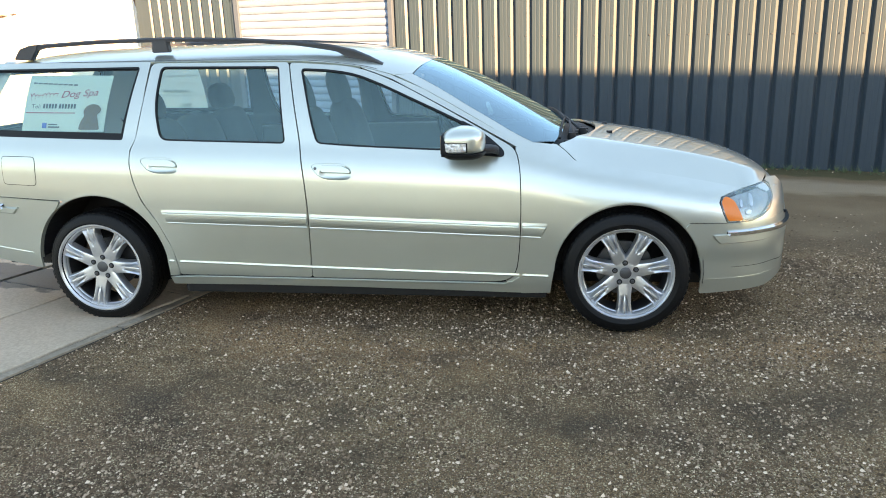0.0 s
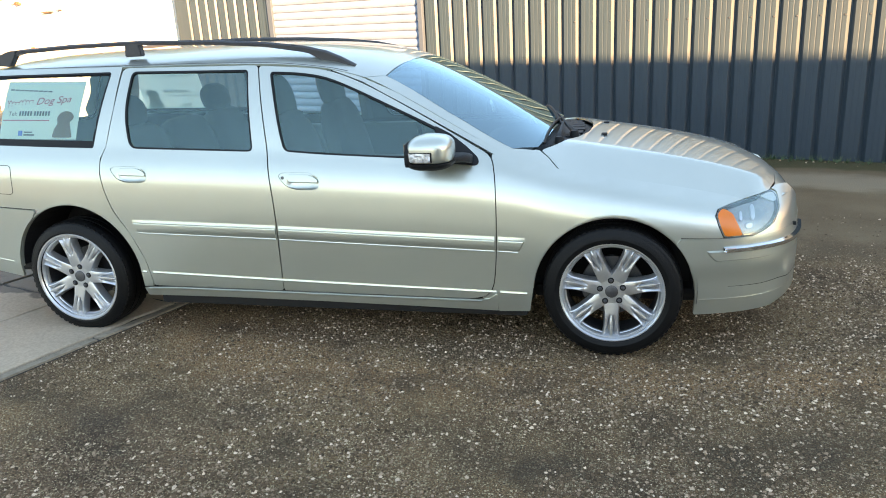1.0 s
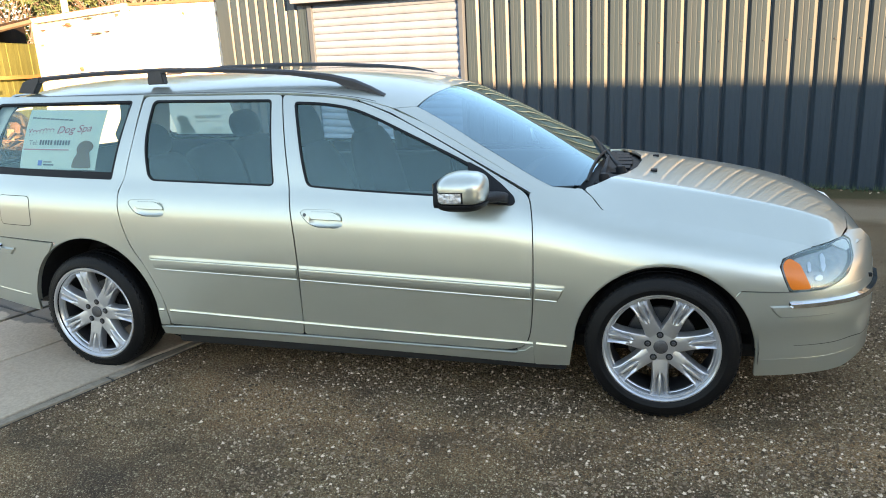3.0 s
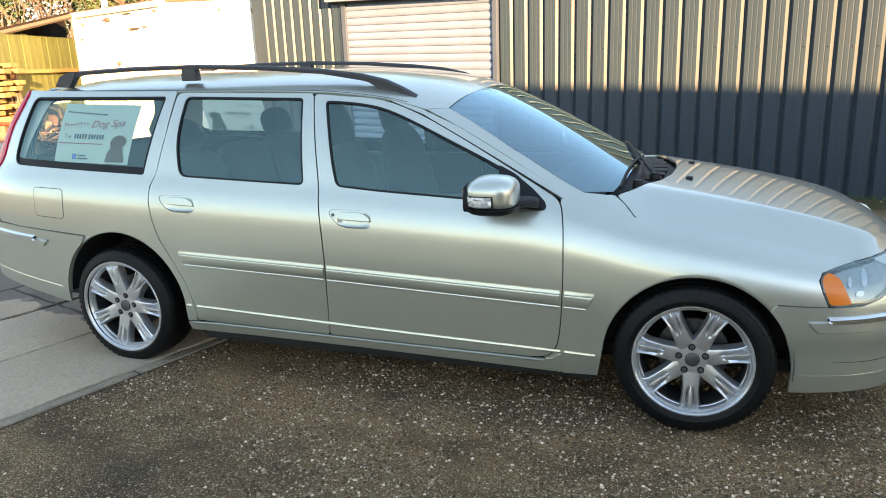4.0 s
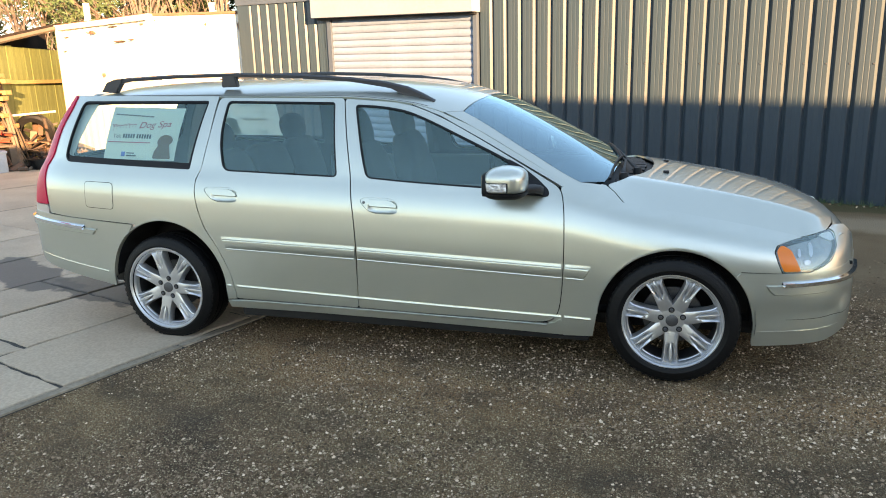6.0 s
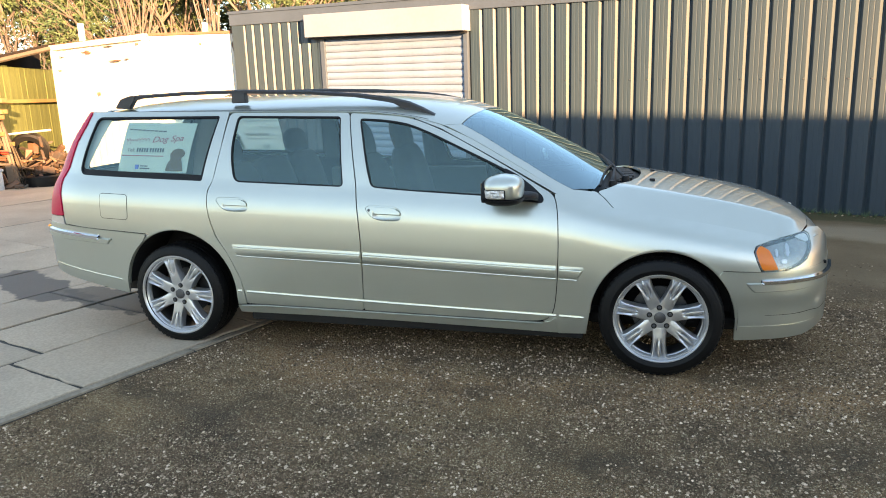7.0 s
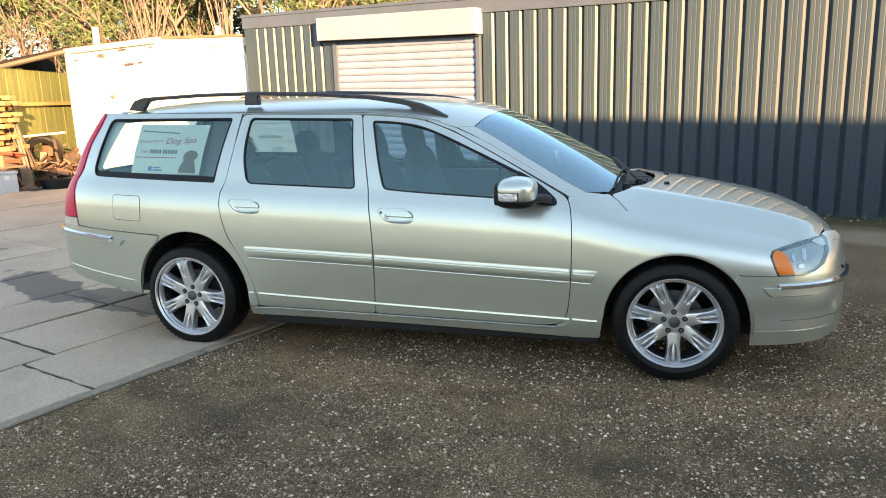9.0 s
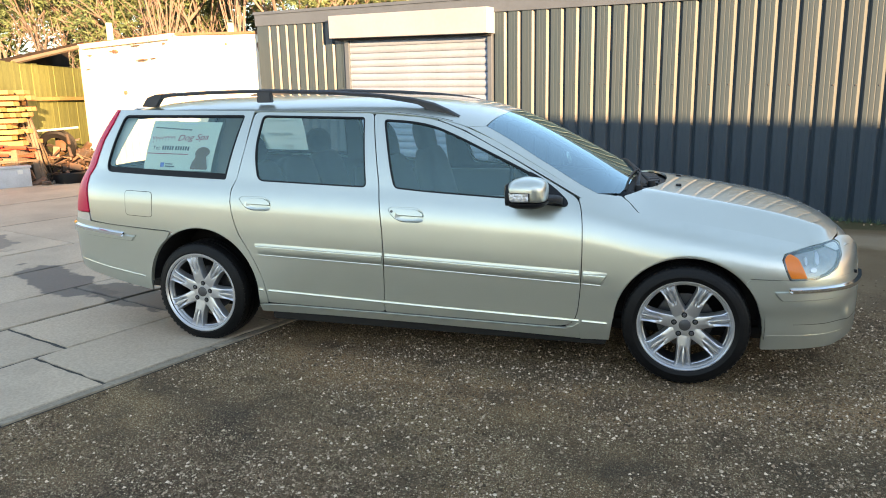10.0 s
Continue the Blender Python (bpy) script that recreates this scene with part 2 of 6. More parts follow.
def tarmac():
    """Worn tarmac and trodden grit: dark binder, pale chips, brown earthy and dark damp patches, and shade painted in
    along the car's sill.
    """
    m = material("yard_grit", (0.05, 0.05, 0.05), 0.9, spec=0.12)
    nt = m.node_tree
    b = nt.nodes["Principled BSDF"]
    geo = nt.nodes.new("ShaderNodeTexCoord").outputs["Object"]

    def tex(kind, **k):
        t = nt.nodes.new("ShaderNodeTex" + kind)
        for a, v in k.items():
            t.inputs[a].default_value = v
        nt.links.new(geo, t.inputs["Vector"])
        return t

    def rng(v, lo, hi, a=0.0, c=1.0):
        r = nt.nodes.new("ShaderNodeMapRange")
        for i, x in zip((1, 2, 3, 4), (lo, hi, a, c)):
            r.inputs[i].default_value = x
        nt.links.new(v, r.inputs[0])
        return r.outputs[0]

    def mix(f, a, c, how="MIX"):
        x = nt.nodes.new("ShaderNodeMix")
        x.data_type, x.blend_type = "RGBA", how
        for s, v in ((0, f), (6, a), (7, c)):
            if hasattr(v, "links"):
                nt.links.new(v, x.inputs[s])
            else:
                x.inputs[s].default_value = v if s == 0 else (*v, 1)
        return x.outputs[2]

    big = tex("Noise", Scale=0.55, Detail=5.0, Roughness=0.6).outputs["Fac"]
    mid = tex("Noise", Scale=3.0, Detail=6.0, Roughness=0.65).outputs["Fac"]
    fine = tex("Noise", Scale=160.0, Detail=3.0).outputs["Fac"]
    binder = mix(rng(mid, 0.4, 0.62), (0.108, 0.061, 0.036), (0.245, 0.138, 0.077))
    binder = mix(rng(big, 0.40, 0.58), binder, (0.30, 0.176, 0.087))
    for cx, cy, rx, ry, turn in ((-0.45, -0.82, 0.65, 0.24, -10), (0.15, -1.20, 0.85, 0.22, -6), (1.30, -1.12, 0.75, 0.20, 4), (-0.45, -1.05, 0.5, 0.16, -20), (2.25, -1.0, 0.55, 0.2, 10)):
        mp, ln, ad = (nt.nodes.new("ShaderNode" + k) for k in ("Mapping", "VectorMath", "Math"))      # sandy earth washed out of the surface
        mp.vector_type, ln.operation, ad.operation = "TEXTURE", "LENGTH", "MULTIPLY_ADD"
        mp.inputs["Location"].default_value, mp.inputs["Rotation"].default_value, mp.inputs["Scale"].default_value = (cx, cy, 0), (0, 0, radians(turn)), (rx, ry, 1)
        nt.links.new(geo, mp.inputs[0])
        nt.links.new(mp.outputs[0], ln.inputs[0])
        nt.links.new(mid, ad.inputs[0])
        ad.inputs[1].default_value = 2.4
        nt.links.new(ln.outputs["Value"], ad.inputs[2])
        binder = mix(rng(ad.outputs[0], 2.6, 1.3, 0, 0.9), binder, (0.43, 0.222, 0.105))
    binder = mix(rng(fine, 0.35, 0.65, 0, 0.9), binder, (0.030, 0.021, 0.013))
    for size, lo, hi, amount in ((70.0, 0.38, 0.30, 0.6), (130.0, 0.40, 0.30, 0.8), (230.0, 0.42, 0.30, 0.7)):
        v = tex("Voronoi", Scale=size, Randomness=1.0)
        chance = nt.nodes.new("ShaderNodeSeparateColor")
        nt.links.new(v.outputs["Color"], chance.inputs[0])
        on = nt.nodes.new("ShaderNodeMath")
        on.operation = "MULTIPLY"
        nt.links.new(rng(v.outputs["Distance"], lo, hi), on.inputs[0])
        nt.links.new(rng(chance.outputs[0], 0.45, 0.6, 0, amount), on.inputs[1])
        chip = mix(chance.outputs[1], (0.055, 0.038, 0.020), (0.76, 0.59, 0.37))
        binder = mix(on.outputs[0], binder, chip)
    damp = rng(tex("Noise", Scale=2.1, Detail=5.0, Roughness=0.6).outputs["Fac"], 0.50, 0.66, 0, 0.62)
    pass_on = b.inputs["Base Color"]
    wet_shaded = mix(damp, binder, (0.032, 0.025, 0.019))
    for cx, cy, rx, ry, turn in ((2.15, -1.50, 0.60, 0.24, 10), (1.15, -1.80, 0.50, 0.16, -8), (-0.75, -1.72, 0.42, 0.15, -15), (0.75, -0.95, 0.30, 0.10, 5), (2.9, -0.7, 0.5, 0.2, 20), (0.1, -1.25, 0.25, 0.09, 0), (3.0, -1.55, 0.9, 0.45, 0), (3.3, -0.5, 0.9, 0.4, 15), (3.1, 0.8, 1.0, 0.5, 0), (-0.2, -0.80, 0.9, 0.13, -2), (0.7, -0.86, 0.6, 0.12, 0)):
        mp, ln, ad = (nt.nodes.new("ShaderNode" + k) for k in ("Mapping", "VectorMath", "Math"))      # a damp hollow; the last two ellipses paint shade along the car's sill
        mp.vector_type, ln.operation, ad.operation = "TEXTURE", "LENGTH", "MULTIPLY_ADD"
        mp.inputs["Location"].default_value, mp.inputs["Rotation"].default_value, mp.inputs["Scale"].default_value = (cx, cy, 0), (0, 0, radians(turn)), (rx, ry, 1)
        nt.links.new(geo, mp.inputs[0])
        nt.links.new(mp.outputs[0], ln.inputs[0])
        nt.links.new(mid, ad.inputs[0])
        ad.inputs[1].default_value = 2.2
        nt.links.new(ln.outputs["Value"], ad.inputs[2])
        wet_shaded = mix(rng(ad.outputs[0], 2.25, 1.35, 0, 0.40), wet_shaded, (0.045, 0.034, 0.026))
    # towards the shed: smooth trodden mud with paler dry drifts, and a mossy line at the wall's foot
    dot = nt.nodes.new("ShaderNodeVectorMath")
    dot.operation, dot.inputs[1].default_value = "DOT_PRODUCT", (N2.x, N2.y, 0)
    nt.links.new(geo, dot.inputs[0])
    drift = tex("Noise", Scale=1.4, Detail=4.0, Roughness=0.6).outputs["Fac"]
    wob = nt.nodes.new("ShaderNodeMath")
    wob.operation, wob.inputs[1].default_value = "MULTIPLY_ADD", 0.9
    nt.links.new(drift, wob.inputs[0])
    nt.links.new(dot.outputs["Value"], wob.inputs[2])
    mud = mix(rng(drift, 0.35, 0.65), (0.16, 0.112, 0.068), (0.215, 0.155, 0.096))
    mud = mix(rng(fine, 0.4, 0.7, 0, 0.35), mud, (0.06, 0.045, 0.03))
    pale = nt.nodes.new("ShaderNodeMath")
    pale.operation = "MULTIPLY"
    nt.links.new(rng(wob.outputs[0], 3.9, 4.15), pale.inputs[0])
    nt.links.new(rng(wob.outputs[0], 4.75, 4.5), pale.inputs[1])
    mud = mix(pale.outputs[0], mud, (0.27, 0.215, 0.15))
    moss = mix(rng(fine, 0.35, 0.6), (0.035, 0.032, 0.018), (0.11, 0.10, 0.05))
    mud = mix(rng(wob.outputs[0], 4.85, 5.0), mud, moss)
    full = mix(rng(wob.outputs[0], 1.7, 2.6, 0, 0.92), wet_shaded, mud)
    bp = nt.nodes.new("ShaderNodeBump")
    bp.inputs["Strength"].default_value, bp.inputs["Distance"].default_value = 0.8, 0.012
    add = nt.nodes.new("ShaderNodeMath")
    nt.links.new(tex("Voronoi", Scale=70.0).outputs["Distance"], add.inputs[0])
    nt.links.new(fine, add.inputs[1])
    nt.links.new(add.outputs[0], bp.inputs["Height"])
    nt.links.new(bp.outputs[0], b.inputs["Normal"])
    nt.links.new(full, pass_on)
    b.inputs["Roughness"].default_value = 0.85
    return m


TARMAC = tarmac()


# ---- building helpers ----
def mesh_from(bm, name, mat, smooth=False):
    me = bpy.data.meshes.new(name)
    bmesh.ops.recalc_face_normals(bm, faces=bm.faces)
    bm.to_mesh(me)
    bm.free()
    for m in (mat if isinstance(mat, (list, tuple)) else [mat]):
        me.materials.append(m)
    if smooth:
        me.shade_smooth()
        me.set_sharp_from_angle(angle=radians(38))
    return me


def part(name, bm, mat, parent=None, label="", smooth=False, at=None):
    """One mesh object, under a thing or a part where a parent is given."""
    ob = new(name, bm if isinstance(bm, bpy.types.Mesh) else mesh_from(bm, name, mat, smooth))
    if parent:
        ob.parent = parent
    if at is not None:
        ob.matrix_local = at
    return tagged(ob, label)


def thing(name, label, category, at=None, group="", kind=""):
    ob = tagged(new(name), label, category, group, kind)
    ob.empty_display_size = 0.2
    if at is not None:
        ob.matrix_world = at
    return ob


def box(bm, x0, x1, y0, y1, z0, z1, bevel=0.0, m=None):
    """A box into bm, its edges rounded off."""
    r = bmesh.ops.create_cube(bm, size=1.0, matrix=Matrix.Translation(((x0 + x1) / 2, (y0 + y1) / 2, (z0 + z1) / 2)) @ Matrix.Diagonal((x1 - x0, y1 - y0, z1 - z0, 1)))
    vs = r["verts"]
    if bevel:
        es = list({e for v in vs for e in v.link_edges})
        out = bmesh.ops.bevel(bm, geom=es, offset=bevel, segments=2, affect="EDGES", profile=0.6)
        vs = list({v for f in out["faces"] for v in f.verts} | {v for v in vs if v.is_valid})
    if m is not None:
        bmesh.ops.transform(bm, matrix=m, verts=vs)
    return vs


def boxed(*a, **k):
    bm = bmesh.new()
    box(bm, *a, **k)
    return bm


def tube(bm, pts, radius, sides=8, squash=1.0, caps=True):
    """A tube along points; radius is one number or one for each point."""
    pts = [Vector(p) for p in pts]
    rad = radius if isinstance(radius, (list, tuple)) else [radius] * len(pts)
    rings, up = [], Vector((0.13, 0.21, 0.97))
    for i, p in enumerate(pts):
        d = (pts[min(i + 1, len(pts) - 1)] - pts[max(i - 1, 0)]).normalized()
        a = d.cross(up)
        a = a.normalized() if a.length > 1e-4 else Vector((1, 0, 0))
        c = d.cross(a)
        rings.append([bm.verts.new(p + (a * math.cos(2 * math.pi * k / sides) + c * math.sin(2 * math.pi * k / sides) * squash) * rad[i]) for k in range(sides)])
    for r, q in zip(rings, rings[1:]):
        for k in range(sides):
            bm.faces.new((r[k], r[(k + 1) % sides], q[(k + 1) % sides], q[k]))
    if caps:
        bm.faces.new(rings[0][::-1])
        bm.faces.new(rings[-1])
    return bm


def lathe(profile, sides=48, axis="Y"):
    """A body of revolution about the y axis from (radius, y) pairs."""
    bm = bmesh.new()
    rings = []
    for r, y in profile:
        if r < 1e-5:
            rings.append([bm.verts.new((0, y, 0))])
        else:
            rings.append([bm.verts.new((r * math.cos(2 * math.pi * k / sides), y, r * math.sin(2 * math.pi * k / sides))) for k in range(sides)])
    for a, c in zip(rings, rings[1:]):
        for k in range(sides):
            j = (k + 1) % sides
            f = [v for v in (a[k % len(a)], a[j % len(a)], c[j % len(c)], c[k % len(c)])]
            f = list(dict.fromkeys(f))
            if len(f) > 2:
                bm.faces.new(f)
    return bm


def prism(outline, y0, y1):
    """A flat outline in x and z, drawn out from y0 to y1."""
    bm = bmesh.new()
    a = [bm.verts.new((x, y0, z)) for x, z in outline]
    c = [bm.verts.new((x, y1, z)) for x, z in outline]
    bm.faces.new(a)
    bm.faces.new(c[::-1])
    for i in range(len(a)):
        j = (i + 1) % len(a)
        bm.faces.new((a[i], c[i], c[j], a[j]))
    return bm


# ---- the yard ----
bm = bmesh.new()
marks = [-600, -150, -60, -30, -20] + [-14 + i * 0.5 for i in range(57)] + [20, 30, 60, 150, 600]
grid = [[bm.verts.new((x, y, 0)) for y in marks] for x in marks]
for i in range(len(marks) - 1):
    for j in range(len(marks) - 1):
        bm.faces.new((grid[i][j], grid[i + 1][j], grid[i + 1][j + 1], grid[i][j + 1]))
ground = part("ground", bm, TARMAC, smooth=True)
tagged(ground, "worn brown-grey tarmac with loose pale grit", "ground", kind="structure")

# ---- the shed ----
SHED = Matrix(((T2.x, N2.x, 0, N2.x * WALL_D), (T2.y, N2.y, 0, N2.y * WALL_D), (0, 0, 1, 0), (0, 0, 0, 1)))
FALL = -0.030        # the shed's level lines fall along the wall
PITCH, RIB0 = 0.2135, -1.7865
S_LEFT, S_RIGHT = -7.62, 12.6


def fall(s):
    return FALL * s


wall = thing("wall_north", "dark grey box-profile steel shed wall, upper half sunlit", "wall", SHED, kind="structure")


def sheet_mesh(ribs, z0, z1):
    """A sheet of box profile: broad crowns with two pressed lines, narrow troughs."""
    prof = []
    for k in range(ribs):
        s = k * PITCH
        prof += [(s, 0), (s + 0.031, 0.036), (s + 0.039, 0.036), (s + 0.070, 0.0)]
        for c in (0.119, 0.170):
            prof += [(s + c - 0.007, 0.0), (s + c - 0.003, 0.0014), (s + c + 0.003, 0.0014), (s + c + 0.007, 0.0)]
    prof.append((ribs * PITCH, 0))
    bm = bmesh.new()
    lo = [bm.verts.new((s, d, z0 + FALL * s)) for s, d in prof]
    hi = [bm.verts.new((s, d, z1 + FALL * s)) for s, d in prof]
    for i in range(len(prof) - 1):
        bm.faces.new((lo[i], lo[i + 1], hi[i + 1], hi[i]))
    bmesh.ops.recalc_face_normals(bm, faces=bm.faces)
    me = mesh_from(bm, "sheet", SHEET)
    return me


tall, short_sheet = sheet_mesh(5, -0.05, 2.48), sheet_mesh(1, -0.05, 2.48)
start = RIB0 - 26 * PITCH
rib = 0
while start + rib * PITCH < S_RIGHT:
    s = start + rib * PITCH
    left, right = -5.57, -2.85
    if s + 5 * PITCH < left or s > right:
        count = 5
    else:
        count = 1
    if s + count * PITCH <= left + 0.01 or s >= right - 0.01:
        ob = part("sheet", tall if count == 5 else short_sheet, None, wall)
        ob.location = (s, 0, fall(s))
    rib += count
# narrow pieces beside the door opening, a corner flashing, eaves fascia, screws
for s0, s1 in ((-5.65, -5.545), (-2.90, -2.856)):
    part("flashing", boxed(s0, s1, 0.0, 0.036, 0.0, 2.47 + fall(s1), bevel=0.003), SHEET, wall)
part("corner_flashing", boxed(S_LEFT, start + 0.005, -0.004, 0.03, -0.02, 2.70, bevel=0.003), SHEET, wall)
bm = bmesh.new()
for v in box(bm, S_LEFT - 0.03, S_RIGHT, -0.020, 0.04, 2.432, 2.62, bevel=0.006):
    v.co.z += FALL * v.co.x
part("eaves_fascia", bm, TRIM, wall, "dark grey pressed eaves fascia")
bm = bmesh.new()
for v in box(bm, S_LEFT - 0.05, S_RIGHT, -0.035, 9.0, 2.62, 2.665):
    v.co.z += FALL * v.co.x + v.co.y * 0.06
part("roof", bm, TRIM, wall)
bm = bmesh.new()
box(bm, S_LEFT, S_LEFT + 0.03, 0.03, 9.0, 0, 2.8)
box(bm, S_RIGHT - 0.03, S_RIGHT, 0.03, 9.0, 0, 2.2)
box(bm, S_LEFT, S_RIGHT, 8.97, 9.0, 0, 2.25)
part("side_cladding", bm, SHEET, wall)
screw = lathe([(0, -0.006), (0.006, -0.006), (0.009, 0.0), (0.009, 0.004)], 8)
screw = mesh_from(screw, "screw", STEEL)
for k in range(24, 60):
    s = start + k * PITCH
    if -2.3 < s < 6:
        for h in (1.481,):
            ob = part("screw", screw, None, wall)
            ob.location = (s + 0.199, -0.001, h + fall(s))

# roller shutter with its box and guides
shutter = thing("roller_shutter", "closed pale grey roller shutter door with cream box", "shutter door", SHED)
bm = bmesh.new()
for v in box(bm, -5.717, -2.788, -0.20, 0.04, 2.144, 2.484, bevel=0.008):
    v.co.z += -0.033 * v.co.x
part("shutter_box", bm, CREAM, shutter, "cream steel shutter box")
bm = bmesh.new()
for v in box(bm, -5.69, -2.82, -0.10, 0.04, 2.115, 2.144):
    v.co.z += -0.033 * v.co.x
part("box_slot", bm, BLACK, shutter)
for s0, s1 in ((-5.553, -5.467), (-2.887, -2.819)):
    part("guide_rail", boxed(s0, s1, -0.035, 0.035, 0.0, 2.24 + fall(s0), bevel=0.006), TRIM, shutter)
SLAT = 0.103
bm = bmesh.new()
rows = []
for k in range(9):
    a = k / 8
    rows.append([bm.verts.new((s, 0.012 - 0.016 * math.sin(math.pi * a) ** 0.8, a * (SLAT - 0.006) - 0.0216 * (s + 4.15))) for s in (-5.475, -2.88)])
rows.append([bm.verts.new((s, 0.03, SLAT - 0.004 - 0.0216 * (s + 4.15))) for s in (-5.475, -2.88)])
rows.append([bm.verts.new((s, 0.03, SLAT + 0.002 - 0.0216 * (s + 4.15))) for s in (-5.475, -2.88)])
for a, c in zip(rows, rows[1:]):
    bm.faces.new((a[0], a[1], c[1], c[0]))
slat = mesh_from(bm, "slat", SHUTTER)
for k in range(25):
    ob = part("slat", slat, None, shutter)
    ob.location = (0, 0, -0.095 + k * SLAT)


# ---- beyond the shed: container, fence, scrap, trees ----
def placed(x, y, z=0, turn=0):
    return pose(x, y, z, 0, 0, turn)


container = thing("shipping_container", "white rust-streaked steel storage container, sunlit", "container", placed(-7.32, 6.89, 0, -20.6))
bm = bmesh.new()
for (p0, p1) in (((-3.3, 0.0), (0.0, 0.0)), ((0.0, 0.0), (0.0, 2.44)), ((0.0, 2.44), (-3.3, 2.44)), ((-3.3, 2.44), (-3.3, 0.0))):
    a, c = Vector((*p0, 0)), Vector((*p1, 0))
    d = (c - a).normalized()
    out = Vector((d.y, -d.x, 0))
    L, s, prof = (c - a).length, 0.06, [a]
    while s + 0.27 < L:
        prof += [a + d * s - out * 0.0, a + d * (s + 0.04) - out * 0.012, a + d * (s + 0.13) - out * 0.012, a + d * (s + 0.17)]
        s += 0.27
    prof.append(c)
    lo = [bm.verts.new(p + Vector((0, 0, 0.14))) for p in prof]
    hi = [bm.verts.new(p + Vector((0, 0, 2.52))) for p in prof]
    for i in range(len(prof) - 1):
        bm.faces.new((lo[i], lo[i + 1], hi[i + 1], hi[i]))
part("side_panel", bm, WHITE, container)
for x in (-3.3, 0):
    for y in (0, 2.44):
        part("corner_post", boxed(x - 0.05, x + 0.05, y - 0.05, y + 0.05, 0, 2.55, bevel=0.008), WHITE, container)
for z in (0.07, 2.55):
    for y in (-0.01, 2.45):
        part("rail", boxed(-3.36, 0.06, y - 0.05, y + 0.05, z - 0.05, z + 0.05, bevel=0.01), WHITE, container)
    for x in (-3.31, 0.01):
        part("rail", boxed(x - 0.05, x + 0.05, -0.062, 2.502, z - 0.052, z + 0.052, bevel=0.01), WHITE, container)
part("roof_sheet", boxed(-3.36, 0.06, -0.06, 2.5, 2.596, 2.61), RUST, container, "rust-edged container roof")
rng = random.Random(4)
for x, z, w, h in ((-1.0, 2.19, 0.46, 0.026), (-0.62, 2.20, 0.14, 0.02), (-1.95, 2.40, 0.10, 0.06), (-2.08, 2.395, 0.10, 0.02), (-1.2, 2.46, 0.34, 0.010), (-0.6, 2.52, 0.24, 0.010), (-0.22, 2.44, 0.02, 0.03), (-3.1, 2.1, 0.16, 0.014), (-2.95, 2.36, 0.12, 0.016), (-1.7, 1.6, 0.03, 0.07), (-1.86, 2.38, 0.02, 0.03)):
    bm = bmesh.new()
    n = 14
    ring = [bm.verts.new((x + w / 2 * math.cos(2 * math.pi * k / n) * rng.uniform(0.6, 1.1), -0.064, z + h / 2 * math.sin(2 * math.pi * k / n) * rng.uniform(0.5, 1.2))) for k in range(n)]
    f = bm.faces.new(ring)
    back = bmesh.ops.extrude_face_region(bm, geom=[f])
    bmesh.ops.translate(bm, vec=(0, 0.06, 0), verts=[v for v in back["geom"] if isinstance(v, bmesh.types.BMVert)])
    part("rust_patch", bm, RUST, container)

second = thing("storage_cabin", "white flat-sided storage cabin beside the container, sunlit", "container", placed(-7.27, 6.93, 0, 16))
part("cabin_body", boxed(0.02, 1.9, 0.0, 2.3, 0.1, 2.56, bevel=0.02), WHITE, second)
part("cabin_roof", boxed(-0.01, 1.93, -0.04, 2.34, 2.56, 2.605, bevel=0.008), RUST, second, "thin rusty roof edge")
for k in range(1, 2):
    part("seam", boxed(k * 1.05 - 0.012, k * 1.05 + 0.012, -0.006, 0.0, 0.15, 2.52), WHITE, second)
for x, z, w, h in ((1.5, 2.35, 0.10, 0.22), (1.72, 2.25, 0.07, 0.3), (1.62, 2.05, 0.12, 0.14), (0.9, 2.4, 0.05, 0.06)):
    bm = bmesh.new()
    ring = [bm.verts.new((x + w / 2 * math.cos(2 * math.pi * k / 12) * rng.uniform(0.6, 1.2), -0.004, z + h / 2 * math.sin(2 * math.pi * k / 12) * rng.uniform(0.5, 1.2))) for k in range(12)]
    bm.faces.new(ring)
    part("rust_patch", bm, RUST, second)

for x, y in ((-10.16, 8.62), (-8.05, 9.9)):
    post = thing("fence_post", "white painted post standing behind the container", "post", placed(x, y), group="white posts")
    part("post", boxed(-0.045, 0.045, -0.045, 0.045, 0, 3.06, bevel=0.008), WHITE, post)

# board fence
fence = thing("board_fence", "yellow-green mossy close-boarded timber fence", "fence", None)
F0, F1 = Vector((-9.9, 5.28, 0)), Vector((-11.85, 9.83, 0))
along = (F1 - F0).normalized()
turn = math.degrees(math.atan2(along.y, along.x))
fence.matrix_world = pose(F0.x, F0.y, 0, 0, 0, turn)
board = mesh_from(boxed(0, 0.246, -0.011, 0.011, 0.05, 2.19, bevel=0.003), "board", FENCE)
rng = random.Random(7)
for k in range(20):
    ob = part("board", board, None, fence)
    ob.matrix_local = pose(k * 0.25, rng.uniform(-0.004, 0.006), rng.uniform(-0.015, 0.012), 0, rng.uniform(-0.4, 0.4), 0)
for z in (0.4, 1.52):
    part("fence_rail", boxed(0, 4.95, -0.085, -0.012, z - 0.035, z + 0.035, bevel=0.004), PLANK, fence, "bare pale rail")

